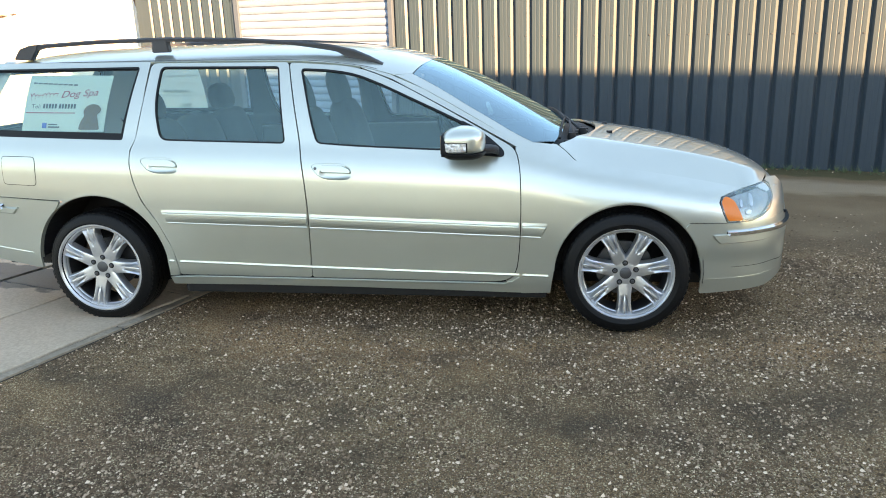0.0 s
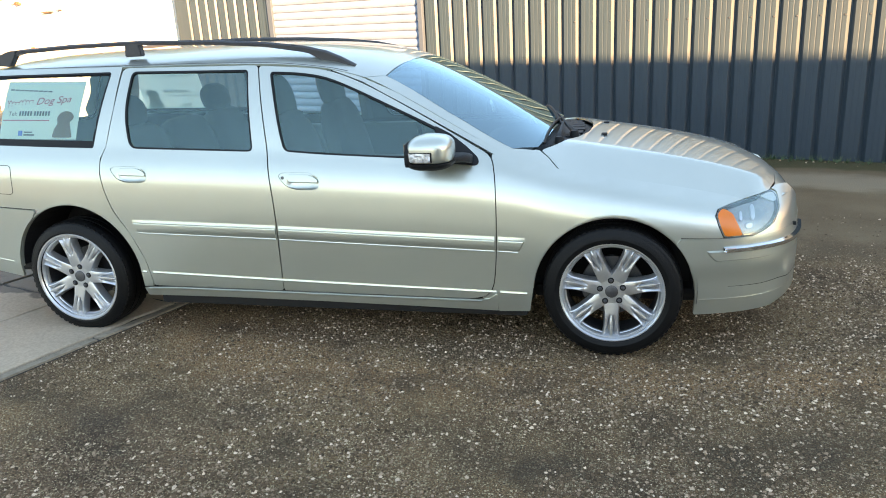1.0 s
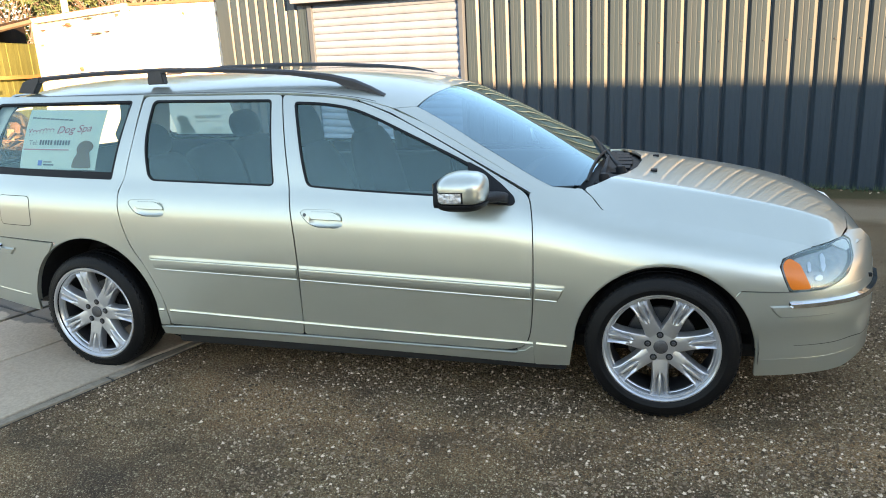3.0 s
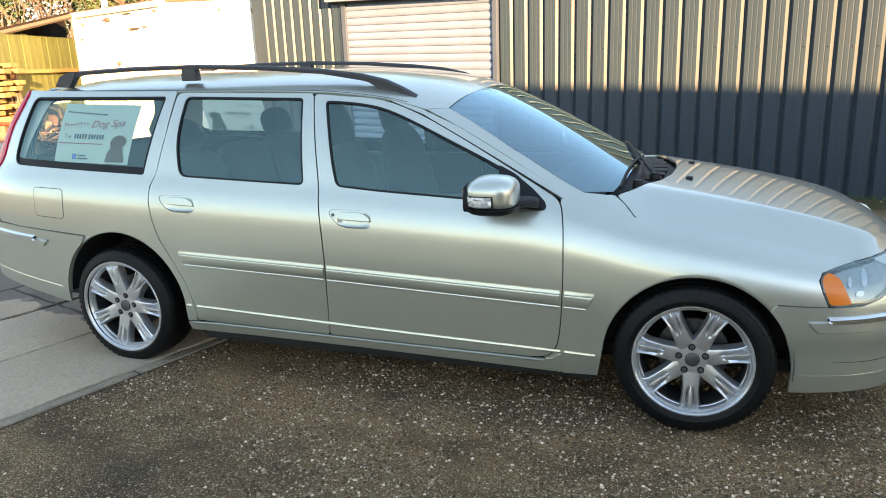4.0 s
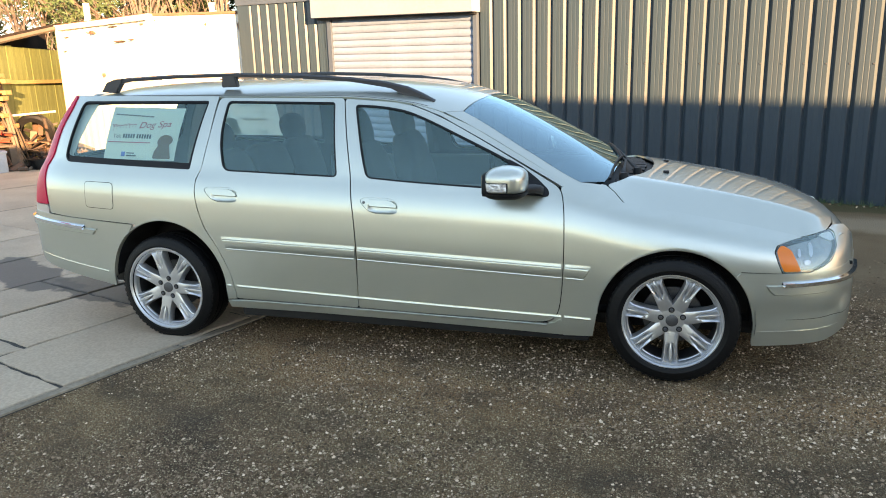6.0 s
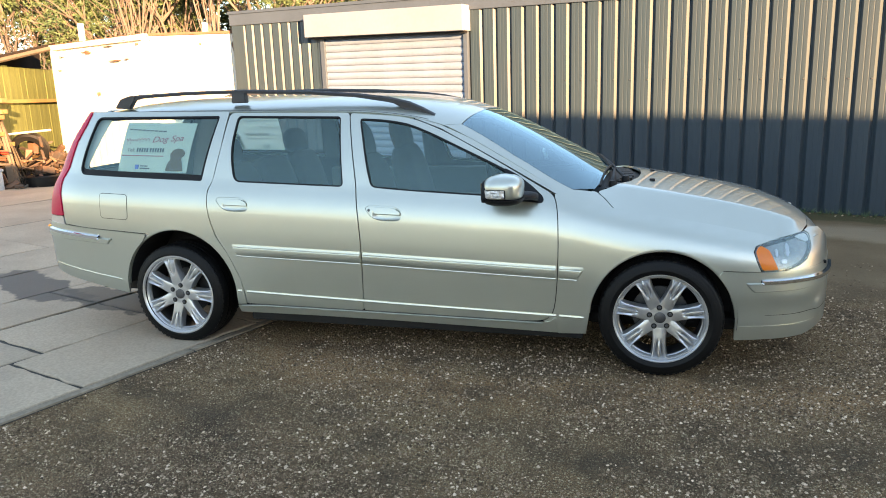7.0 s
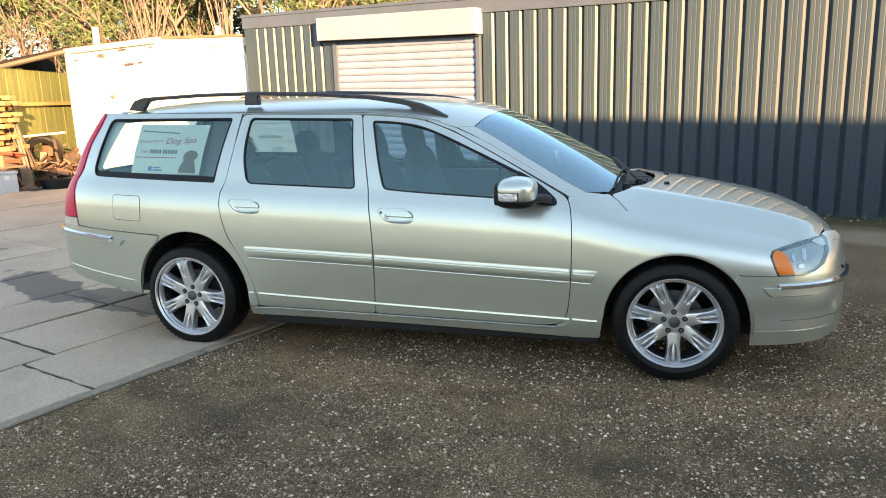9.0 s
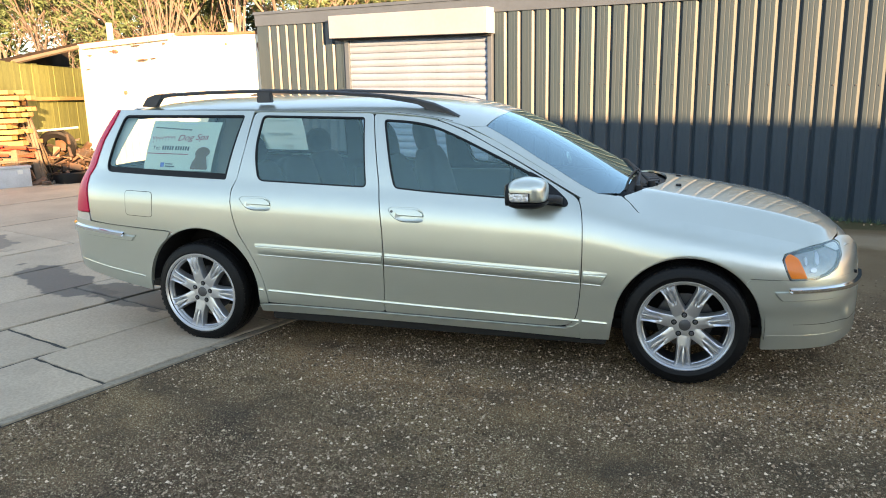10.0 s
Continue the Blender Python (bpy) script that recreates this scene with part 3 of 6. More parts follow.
# lean-to roof
lean = thing("lean_to", "dark felted lean-to roof with timber edge board", "roof")
bm = bmesh.new()
q = [(-10.4, 6.3, 2.20), (-10.48, 8.2, 2.60), (-13.6, 9.4, 2.42), (-13.6, 7.2, 2.02)]
lo = [bm.verts.new(p) for p in q]
hi = [bm.verts.new((x, y, z + 0.07)) for x, y, z in q]
bm.faces.new(lo)
bm.faces.new(hi[::-1])
for i in range(4):
    bm.faces.new((lo[i], lo[(i + 1) % 4], hi[(i + 1) % 4], hi[i]))
part("felt_roof", bm, FELT, lean)
bm = bmesh.new()
tube(bm, [(-10.37, 6.28, 2.18), (-10.45, 8.2, 2.585)], 0.045, 4)
part("edge_board", bm, OLDWOOD, lean)
bm = boxed(-0.03, 3.5, -0.03, 0.03, 0, 2.62)
for v in bm.verts:      # its top follows the roof
    if v.co.z > 1 and v.co.x < 1:
        v.co.z = 2.14
part("back_wall", bm, FELT, lean, "dark boarding under the roof", at=pose(-10.75, 6.2, 0, 0, 0, turn))

# stacked planks
stack = thing("plank_stack", "pile of sawn orange-brown planks with ragged ends", "timber stack", placed(-9.70, 5.34, 0, 20))
rng = random.Random(11)
plank = [mesh_from(boxed(-L, 0, -0.1, 0.1, 0, 0.074, bevel=0.006), "plank", PLANK) for L in (1.9, 2.1, 2.3)]
for k in range(10):
    for j in range(4):
        ob = part("plank", rng.choice(plank), None, stack)
        ob.matrix_local = pose(rng.uniform(-0.1, 0.2) + (0.1 if k % 4 == 0 else 0), 0.1 + j * 0.215 + rng.uniform(-0.01, 0.01), 0.72 + k * 0.097, 0, rng.uniform(-0.6, 0.6), rng.uniform(-2, 2))
part("bearer", boxed(-1.8, 0.1, 0.05, 0.85, 0.0, 0.72, bevel=0.02), OLDWOOD, stack)

# loose things by the fence
crate = thing("storage_crate", "grey plastic storage crate on the concrete", "crate", placed(-9.66, 5.36, 0, 55))
bm = boxed(-0.42, 0.22, -0.2, 0.2, 0.0, 0.36, bevel=0.02)
part("crate_body", bm, GREY, crate, smooth=True)
part("crate_rim", boxed(-0.44, 0.24, -0.22, 0.22, 0.34, 0.38, bevel=0.012), GREY, crate, smooth=True)
part("label_patch", boxed(0.02, 0.10, -0.204, -0.199, 0.24, 0.31), WHITE, crate)


def loose_tyre(x, y, z, rx, ry, rz, size, label):
    ob = tagged(part("old_tyre", lathe([(0.60 * size, 0.30 * size), (0.85 * size, 0.34 * size), (0.98 * size, 0.26 * size), (size, 0), (0.98 * size, -0.26 * size), (0.85 * size, -0.34 * size), (0.60 * size, -0.30 * size), (0.68 * size, -0.2 * size), (0.68 * size, 0.2 * size), (0.60 * size, 0.30 * size)], 32), RUBBER, smooth=True), label, "tyre", "old tyres")
    ob.matrix_world = pose(x, y, z, rx, ry, rz)
    return ob


loose_tyre(-9.12, 6.06, 0.105, 90, 0, 0, 0.31, "worn black tyre lying on the concrete")
loose_tyre(-9.85, 6.55, 0.62, 12, 10, 35, 0.33, "old tyre propped up in the scrap heap")
rng = random.Random(21)
for k in range(9):
    pl = thing("leaning_plank", "weathered grey plank leaning on the timber stack", "plank", None, group="leaning planks")
    a, c = Vector((-9.42 - 0.05 * k, 5.75 + 0.09 * k, 0.0)), Vector((-9.92 + rng.uniform(-0.12, 0.1), 5.72 + rng.uniform(-0.05, 0.5), 1.2 + rng.uniform(0, 0.4)))
    part("board", tube(bmesh.new(), [a, c], rng.uniform(0.025, 0.05), 4, 0.5), OLDWOOD, pl)
for k in range(150):
    x, y = -9.62 + rng.gauss(0, 0.34), 6.55 + rng.gauss(0, 0.46)
    h = max(0.04, 0.98 - 1.1 * math.hypot(x + 9.8, y - 6.75))
    z = rng.uniform(0.03, h)
    kind = rng.random()
    a = Vector((x, y, z))
    d = Vector((rng.gauss(0, 1), rng.gauss(0, 1), rng.gauss(0, 0.45))).normalized() * rng.uniform(0.12, 0.42)
    if kind < 0.55:
        mid = a + d * 0.5 + Vector((rng.gauss(0, 0.06), rng.gauss(0, 0.06), rng.gauss(0, 0.06)))
        bm = tube(bmesh.new(), [a - d * 0.5, (a + mid) / 2, mid, a + d * 0.8], rng.uniform(0.012, 0.035), 7)
        nm, lb = "scrap_pipe", "rusty bent pipe in the scrap heap"
    elif kind < 0.8:
        bm = boxed(-0.12, 0.14, -0.06, 0.07, -0.04, 0.05, bevel=0.012, m=Matrix.Translation(a) @ Euler((rng.uniform(0, 3), rng.uniform(0, 3), rng.uniform(0, 3))).to_matrix().to_4x4() @ Matrix.Diagonal((rng.uniform(0.5, 1.6), rng.uniform(0.6, 1.5), rng.uniform(0.5, 1.5), 1)))
        nm, lb = "scrap_casting", "dirty metal engine casting in the scrap heap"
    else:
        bm = boxed(-0.2, 0.2, -0.04, 0.04, -0.008, 0.008, bevel=0.003, m=Matrix.Translation(a) @ Euler((rng.uniform(-0.6, 0.6), rng.uniform(-0.6, 0.6), rng.uniform(0, 3))).to_matrix().to_4x4())
        nm, lb = "scrap_bracket", "flat rusty bracket in the scrap heap"
    ob = part(nm, bm, rng.choice((SCRAP, SCRAP, SCRAP, SCRAP, RUST, OLDWOOD)))
    tagged(ob, lb, "scrap", "scrap heap")
bm = tube(bmesh.new(), [(-9.95, 6.2, 0.93), (-9.5, 6.75, 0.97)], 0.05, 5, 0.4)
tagged(part("pale_board", bm, WHITE), "pale bare board lying on the scrap heap", "board")
for k in range(14):
    x, y = -9.78 + rng.gauss(0, 0.12), 5.42 + rng.gauss(0, 0.2)
    ob = part("red_tool", tube(bmesh.new(), [(x - 0.16, y - 0.1, 0.5 + 0.018 * k), (x, y, 0.52 + 0.018 * k), (x + 0.14, y + 0.12, 0.5 + 0.018 * k)], rng.uniform(0.014, 0.035), 6), REDTOOL if k % 3 else SCRAP)
    tagged(ob, "red enamelled tool part heaped below the planks", "tool", "red tools")
pallet = thing("pallet", "dark weathered pallet under the tools", "pallet", placed(-9.86, 5.55, 0, 60))
for k in range(5):
    part("slat", boxed(-0.35, 0.35, -0.25 + k * 0.11, -0.17 + k * 0.11, 0.42, 0.45, bevel=0.004), OLDWOOD, pallet)
for k in (-0.3, 0.0, 0.3):
    part("bearer", boxed(k - 0.05, k + 0.05, -0.25, 0.27, 0.0, 0.42, bevel=0.008), OLDWOOD, pallet)


# ---- trees behind the yard ----
def tree(x, y, height, seed, leafy, label):
    """A tree of several stems with forked limbs, and where it is evergreen a ragged crown of small leaf sprays."""
    rng = random.Random(seed)
    t = thing("tree", label, "tree", placed(x, y), group="trees behind the yard")
    bm, tips = bmesh.new(), []

    def limb(p, d, r, length, depth):
        pts, rad = [p.copy()], [r]
        steps = 5
        for k in range(steps):
            d = (d + Vector((rng.gauss(0, 0.16), rng.gauss(0, 0.16), rng.gauss(0.04, 0.08)))).normalized()
            p = p + d * length / steps
            pts.append(p.copy())
            rad.append(r * (1 - 0.75 * (k + 1) / steps) + 0.004)
            if depth > 0 and k > 0:
                for _ in range(2 if depth > 1 else rng.choice((1, 2))):
                    side = Vector((rng.gauss(0, 1), rng.gauss(0, 1), rng.uniform(0.1, 0.9))).normalized()
                    limb(p, (d * 0.7 + side * 0.8).normalized(), rad[-1] * 0.6, length * rng.uniform(0.38, 0.6), depth - 1)
        tips.append((pts[-1], d))
        tips.append((pts[-2], d))
        tube(bm, pts, rad, 6 if r > 0.03 else 4, caps=False)

    for k in range(rng.choice((2, 3, 4)) if not leafy else 2):
        a = rng.uniform(0, 6.28)
        limb(Vector((0.35 * math.cos(a), 0.35 * math.sin(a), 0)), Vector((0.22 * math.cos(a), 0.22 * math.sin(a), 1)).normalized(), rng.uniform(0.045, 0.085) if leafy else rng.uniform(0.06, 0.11), height * rng.uniform(0.75, 1.0), 2)
    part("trunk", bm, BARK, t)
    if leafy:
        V, F = [], []
        for tip, d in tips:
            if tip.z < height * 0.22:
                continue
            for _ in range(leafy):
                c = tip + Vector((rng.gauss(0, 0.28), rng.gauss(0, 0.28), rng.gauss(0, 0.2)))
                for _ in range(15):
                    u = Vector((rng.gauss(0, 1), rng.gauss(0, 1), rng.gauss(-0.1, 0.6))).normalized() * rng.uniform(0.07, 0.19)
                    w = u.cross(Vector((rng.gauss(0, 1), rng.gauss(0, 1), rng.gauss(0, 1)))).normalized() * 0.013
                    b = len(V)
                    V += [c, c + u * 0.5 + w, c + u, c + u * 0.5 - w]
                    F.append((b, b + 1, b + 2, b + 3))
        me = bpy.data.meshes.new("crown")
        me.from_pydata([tuple(v) for v in V], [], F)
        me.materials.append(LEAF)
        part("crown", me, None, t)
    return t


def pollard(x, y, stump, shoots, seed):
    """A cut-back tree: a thick stump with a brush of straight upright shoots."""
    rng = random.Random(seed)
    t = thing("tree", "cut-back tree with a brush of bare upright shoots", "tree", placed(x, y), group="trees behind the yard")
    bm = tube(bmesh.new(), [(0, 0, 0), (0.04, 0.02, stump * 0.4), (-0.05, 0.0, stump * 0.75), (0.0, 0.03, stump)], [0.20, 0.17, 0.16, 0.21], 9)
    part("trunk", bm, BARK, t)
    bm = bmesh.new()
    for _ in range(shoots):
        a, r = rng.uniform(0, 6.28), rng.uniform(0.02, 0.19)
        p = Vector((r * math.cos(a), r * math.sin(a), stump - rng.uniform(0, 0.35)))
        d = Vector((math.cos(a) * rng.uniform(0.05, 0.38), math.sin(a) * rng.uniform(0.05, 0.38), 1)).normalized()
        pts, q = [p.copy()], p.copy()
        for k in range(5):
            d = (d + Vector((rng.gauss(0, 0.05), rng.gauss(0, 0.05), 0.06))).normalized()
            q = q + d * rng.uniform(0.35, 0.6)
            pts.append(q.copy())
            if k in (2, 3) and rng.random() < 0.6:
                e = (d + Vector((rng.gauss(0, 0.4), rng.gauss(0, 0.4), 0.2))).normalized()
                tube(bm, [q, q + e * 0.4, q + e * 0.8 + Vector((0, 0, 0.1))], [0.011, 0.008, 0.004], 4, caps=False)
        w = rng.uniform(0.010, 0.024)
        tube(bm, pts, [w, w * 0.9, w * 0.8, w * 0.65, w * 0.45, 0.006], 5, caps=False)
    tagged(part("crown", bm, BARK, t), kind="stuff")


for k, (x, y, stump) in enumerate(((-12.3, 13.0, 2.7), (-10.2, 13.6, 2.9))):
    pollard(x, y, stump, 15, 70 + k)
for k, (x, y, h, leafy) in enumerate(((-18.6, 13.6, 6.5, 0), (-17.0, 14.6, 6.5, 17), (-15.2, 14.4, 6.0, 0), (-13.8, 15.4, 6.5, 17), (-12.2, 15.0, 6.2, 0), (-14.6, 17.5, 7.5, 15), (-10.6, 16.0, 6.5, 16), (-9.4, 16.4, 6.5, 0),
                                     (-8.0, 17.4, 6.6, 20), (-6.4, 17.8, 5.8, 18), (-4.6, 18.4, 5.6, 18), (-20.5, 12.0, 7.0, 18), (-18.0, 17.5, 8.0, 14), (-11.8, 18.5, 7.5, 15), (-16.3, 15.6, 6.5, 14))):
    tree(x, y, h, 40 + k, leafy, "dense dark-green evergreen tree in low sun" if leafy else "bare many-stemmed tree in low sun")

def thicket(name, label, start, end, deep, count, tall, long, wide, upright, mat, seed):
    """Brush along a line: slivers of twig or leaf in drifts, with a ragged top."""
    rng = random.Random(seed)
    a, c = Vector(start), Vector(end)
    aside = Vector((-(c - a).y, (c - a).x)).normalized()
    V, F = [], []
    while len(F) < count:
        k = rng.random()
        top = tall * (0.62 + 0.2 * math.sin(23 * k + seed) + 0.13 * math.sin(61 * k) + 0.05 * math.sin(149 * k))
        p = a.lerp(c, k) + aside * rng.uniform(0, deep)
        heart = Vector((p.x, p.y, top * rng.random() ** 0.6))
        for _ in range(24):
            q = heart + Vector((rng.gauss(0, 0.26), rng.gauss(0, 0.26), rng.gauss(0, 0.24)))
            u = Vector((rng.gauss(0, 1), rng.gauss(0, 1), rng.gauss(0, 0.6) + upright)).normalized() * rng.uniform(*long)
            w = u.cross(Vector((rng.gauss(0, 1), rng.gauss(0, 1), rng.gauss(0, 1)))).normalized() * wide
            b = len(V)
            V += [tuple(q), tuple(q + u * 0.5 + w), tuple(q + u), tuple(q + u * 0.5 - w)]
            F.append((b, b + 1, b + 2, b + 3))
    me = bpy.data.meshes.new(name)
    me.from_pydata(V, [], F)
    me.materials.append(mat)
    return tagged(part(name, me, None), label, "undergrowth", kind="stuff")


thicket("undergrowth", "brown bare brushwood behind the container", (-17.5, 11.2), (-5.0, 16.6), 1.2, 3600, 4.2, (0.35, 1.0), 0.011, 1.6, BARK, 5)
thicket("evergreen_hedge", "tall ragged evergreen hedge behind the bare trees", (-27.0, 15.0), (-3.0, 24.0), 1.5, 42000, 9.6, (0.22, 0.5), 0.045, 0.0, LEAF, 9)

# ---- the tall building across the yard, which shades the ground and the car ----
B_N, B_LEFT, B_RIGHT, B_H = WALL_D - 14.0, 8.3, 32.0, 5.531
ACROSS = Matrix(((T2.x, N2.x, 0, N2.x * B_N), (T2.y, N2.y, 0, N2.y * B_N), (0, 0, 1, 0), (0, 0, 0, 1)))
across = thing("wall_south", "plain brick building across the yard", "building", ACROSS, kind="structure")
for s0, s1, high in ((13.3, B_RIGHT, B_H), (B_LEFT, 13.3, 4.18)):
    bm = bmesh.new()
    for v in box(bm, s0, s1, -7.0, 0.0, -0.2, high):
        if v.co.z > 1 and high > 5:
            v.co.z += -0.0131 * (v.co.x - 26.92)
        if high > 5 and v.co.y < -1 and v.co.x < 25:      # its gable runs back at a slant
            v.co.x = 25.0
    part("brick_wall", bm, BRICK, across)


# ---- the car: x forward, y to its left, the shape is one smooth skin that panels are cut from ----
from mathutils.geometry import delaunay_2d_cdt


def curve(*knots):
    """A smooth curve through (place, value) knots that does not overshoot."""
    X, V = np.array([k[0] for k in knots], float), np.array([k[1] for k in knots], float)
    h = np.diff(X)
    d = np.diff(V) / h
    m = np.zeros(len(X))
    m[0], m[-1] = d[0], d[-1]
    for i in range(1, len(X) - 1):
        if d[i - 1] * d[i] > 0:
            w1, w2 = 2 * h[i] + h[i - 1], h[i] + 2 * h[i - 1]
            m[i] = (w1 + w2) / (w1 / d[i - 1] + w2 / d[i])

    def f(x):
        x = np.clip(np.asarray(x, float), X[0], X[-1])
        i = np.clip(np.searchsorted(X, x) - 1, 0, len(X) - 2)
        t = (x - X[i]) / h[i]
        return ((1 + 2 * t) * (1 - t) ** 2 * V[i] + t * (1 - t) ** 2 * h[i] * m[i] + t * t * (3 - 2 * t) * V[i + 1] + t * t * (t - 1) * h[i] * m[i + 1])
    return f


half_width = curve((-2.44, 0.40), (-2.42, 0.62), (-2.38, 0.735), (-2.30, 0.80), (-2.18, 0.838), (-2.0, 0.868), (-1.7, 0.890), (-1.38, 0.902), (-0.9, 0.904), (0, 0.906),
                   (0.9, 0.902), (1.38, 0.896), (1.7, 0.870), (1.88, 0.828), (2.0, 0.770), (2.09, 0.690), (2.15, 0.60), (2.19, 0.50), (2.225, 0.36), (2.245, 0.15))
sill_z = curve((-2.44, 0.42), (-2.2, 0.37), (-1.75, 0.295), (-0.95, 0.222), (0, 0.206), (1.0, 0.205), (1.73, 0.212), (2.05, 0.215), (2.275, 0.25))
belt_z = curve((-2.4, 1.02), (-2.08, 1.010), (-1.1, 0.978), (-0.32, 0.945), (0.45, 0.902), (0.72, 0.878), (0.95, 0.828), (1.14, 0.772), (1.38, 0.718), (1.65, 0.662), (1.9, 0.618), (2.1, 0.585), (2.275, 0.46))
belt_in = curve((-2.4, 0.07), (-1.6, 0.062), (-0.9, 0.060), (0.4, 0.060), (0.8, 0.052), (1.1, 0.040), (1.6, 0.028), (1.9, 0.026), (2.1, 0.03), (2.275, 0.04))
top_z = curve((-2.44, 1.366), (-1.985, 1.366), (-1.056, 1.358), (-0.302, 1.343), (0.043, 1.309), (0.217, 1.266), (0.402, 1.186), (0.672, 1.035), (0.90, 0.905), (1.0, 0.870),
              (1.139, 0.830), (1.384, 0.787), (1.65, 0.740), (1.825, 0.704), (1.9, 0.687), (1.935, 0.681), (2.0, 0.688), (2.1, 0.690), (2.2, 0.635), (2.275, 0.50))
top_y = curve((-2.44, 0.60), (-1.985, 0.645), (-1.0, 0.665), (0.1, 0.668), (0.4, 0.690), (0.7, 0.720), (0.94, 0.742), (1.1, 0.735), (1.4, 0.722), (1.65, 0.70), (1.9, 0.672), (1.94, 0.666), (2.0, 0.625), (2.05, 0.555), (2.1, 0.47), (2.2, 0.35), (2.275, 0.08))
crown_z = curve((-2.44, 1.35), (-2.05, 1.400), (-1.85, 1.430), (-1.3, 1.449), (-0.6, 1.447), (-0.2, 1.431), (0.1, 1.398), (0.345, 1.335), (0.6, 1.225), (0.85, 1.095), (1.06, 0.982), (1.14, 0.944), (1.23, 0.930),
                (1.45, 0.896), (1.71, 0.850), (1.9, 0.806), (2.02, 0.768), (2.12, 0.725), (2.2, 0.662), (2.275, 0.52))
lean_x = curve((0.0, 0.0), (0.66, 0.0), (0.70, 0.012), (0.83, 0.035), (1.0, 0.085), (1.18, 0.17), (1.37, 0.30), (1.42, 0.34))


def lean(x, z):
    """How far the tail leans forward at a height."""
    w = np.clip((-1.6 - x) / 0.84, 0, 1) ** 1.4
    return w * lean_x(z)


def raw_flank(x, z):
    """The car's half width at places along it and heights, with hard shoulders."""
    x, z = np.asarray(x, float), np.asarray(z, float)
    u = x.copy()
    for _ in range(6):
        u = x - lean(u, z)
    w, zs, zb, zt = half_width(u), sill_z(u), belt_z(u), top_z(u)
    zb = np.minimum(zb, zt - 0.012)
    yb, yt = w - belt_in(u), np.minimum(top_y(u), w - belt_in(u) - 0.03)
    tall = zb - zs
    KZ = np.stack([zs - 0.02, zs + 0.055, zs + 0.17, zs + 0.48 * tall, zs + 0.68 * tall, zs + 0.87 * tall, zb], -1)
    KY = np.stack([w - 0.026, w - 0.011, w - 0.006, w, w - 0.0020, w - 0.28 * belt_in(u), yb], -1)
    n = KZ.shape[-1]
    s = np.diff(KY, axis=-1) / np.diff(KZ, axis=-1)
    m = np.concatenate([s[..., :1], (s[..., 1:] + s[..., :-1]) / 2, 1.5 * s[..., -1:]], -1)
    out = np.empty(np.broadcast(x, z).shape)
    zc = np.clip(z, KZ[..., 0], None)
    for i in range(n - 1):
        h = KZ[..., i + 1] - KZ[..., i]
        t = np.clip((zc - KZ[..., i]) / h, 0, 1)
        v = ((1 + 2 * t) * (1 - t) ** 2 * KY[..., i] + t * (1 - t) ** 2 * h * m[..., i] + t * t * (3 - 2 * t) * KY[..., i + 1] + t * t * (t - 1) * h * m[..., i + 1])
        out = np.where((zc >= KZ[..., i]) | (i == 0), v, out)
    up = np.clip((z - zb) / np.maximum(zt - zb, 0.02), 0, 1.25)
    f = np.clip((u - 0.65) / 0.65, 0, 1)
    f = f * f * (3 - 2 * f)
    a = 0.62 * (1 - f) + 0.10 * f
    over = yb + (yt - yb) * np.where(up < 1, a * up + (1 - a) * up ** (2 + 0.3 * f), 1 + 1.6 * (up - 1))
    return np.where(z > zb, over, out)


TX, TZ, TS = -2.50, 0.12, 0.0125
GRID_X, GRID_Z = np.meshgrid(TX + TS * np.arange(388), TZ + TS * np.arange(116), indexing="ij")
TABLE = raw_flank(GRID_X, GRID_Z)
for _ in range(5):      # ease the shoulders
    E = np.pad(TABLE, 1, mode="edge")
    TABLE = (E[1:-1, :-2] + 2 * E[1:-1, 1:-1] + E[1:-1, 2:]) / 4
    E = np.pad(TABLE, 1, mode="edge")
    TABLE = (E[:-2, 1:-1] + 2 * E[1:-1, 1:-1] + E[2:, 1:-1]) / 4


def flank(x, z):
    """The car's half width at places along it and heights."""
    a = np.clip((np.asarray(x, float) - TX) / TS, 1.001, 385.9)
    c = np.clip((np.asarray(z, float) - TZ) / TS, 1.001, 113.9)
    i, j = a.astype(int), c.astype(int)
    a, c = a - i, c - j

    def weights(t):
        return ((1 - t) ** 3 / 6, (3 * t ** 3 - 6 * t ** 2 + 4) / 6, (-3 * t ** 3 + 3 * t ** 2 + 3 * t + 1) / 6, t ** 3 / 6)
    wa, wc = weights(a), weights(c)
    return sum(wa[p] * wc[q] * TABLE[i + p - 1, j + q - 1] for p in range(4) for q in range(4))


def crown(x, y):
    """The height of bonnet, windscreen and roof."""
    x, y = np.asarray(x, float), np.abs(np.asarray(y, float))
    u = x + np.where(x < -1.6, np.clip((-1.6 - x) / 0.84, 0, 1) * -0.30, 0)
    zt, yt, zc = top_z(u), top_y(u), crown_z(u)
    r = np.clip(y / yt, 0, 1.3)
    k = np.interp(x, (-0.1, 0.2, 0.5, 0.95, 1.2), (3.6, 3.0, 2.6, 2.6, 2.5))
    z = zt + (zc - zt) * (1 - r ** k)
    # bonnet: a nearly level middle, a soft crease near each side, then a plane that falls to the fender
    yc = np.minimum(0.50, yt - 0.09)
    low = zc - 0.020
    flat = zc - 0.020 * (y / np.maximum(yc, 0.05)) ** 2
    slope = low + (zt - low) * (y - yc) / np.maximum(yt - yc, 0.02)
    soft = 0.009
    h = np.clip(0.5 + 0.5 * (slope - flat) / soft, 0, 1)
    plane = slope * (1 - h) + flat * h - soft * h * (1 - h)
    f = np.clip((x - 1.03) / 0.15, 0, 1)
    f = f * f * (3 - 2 * f)
    return z * (1 - f) + plane * f


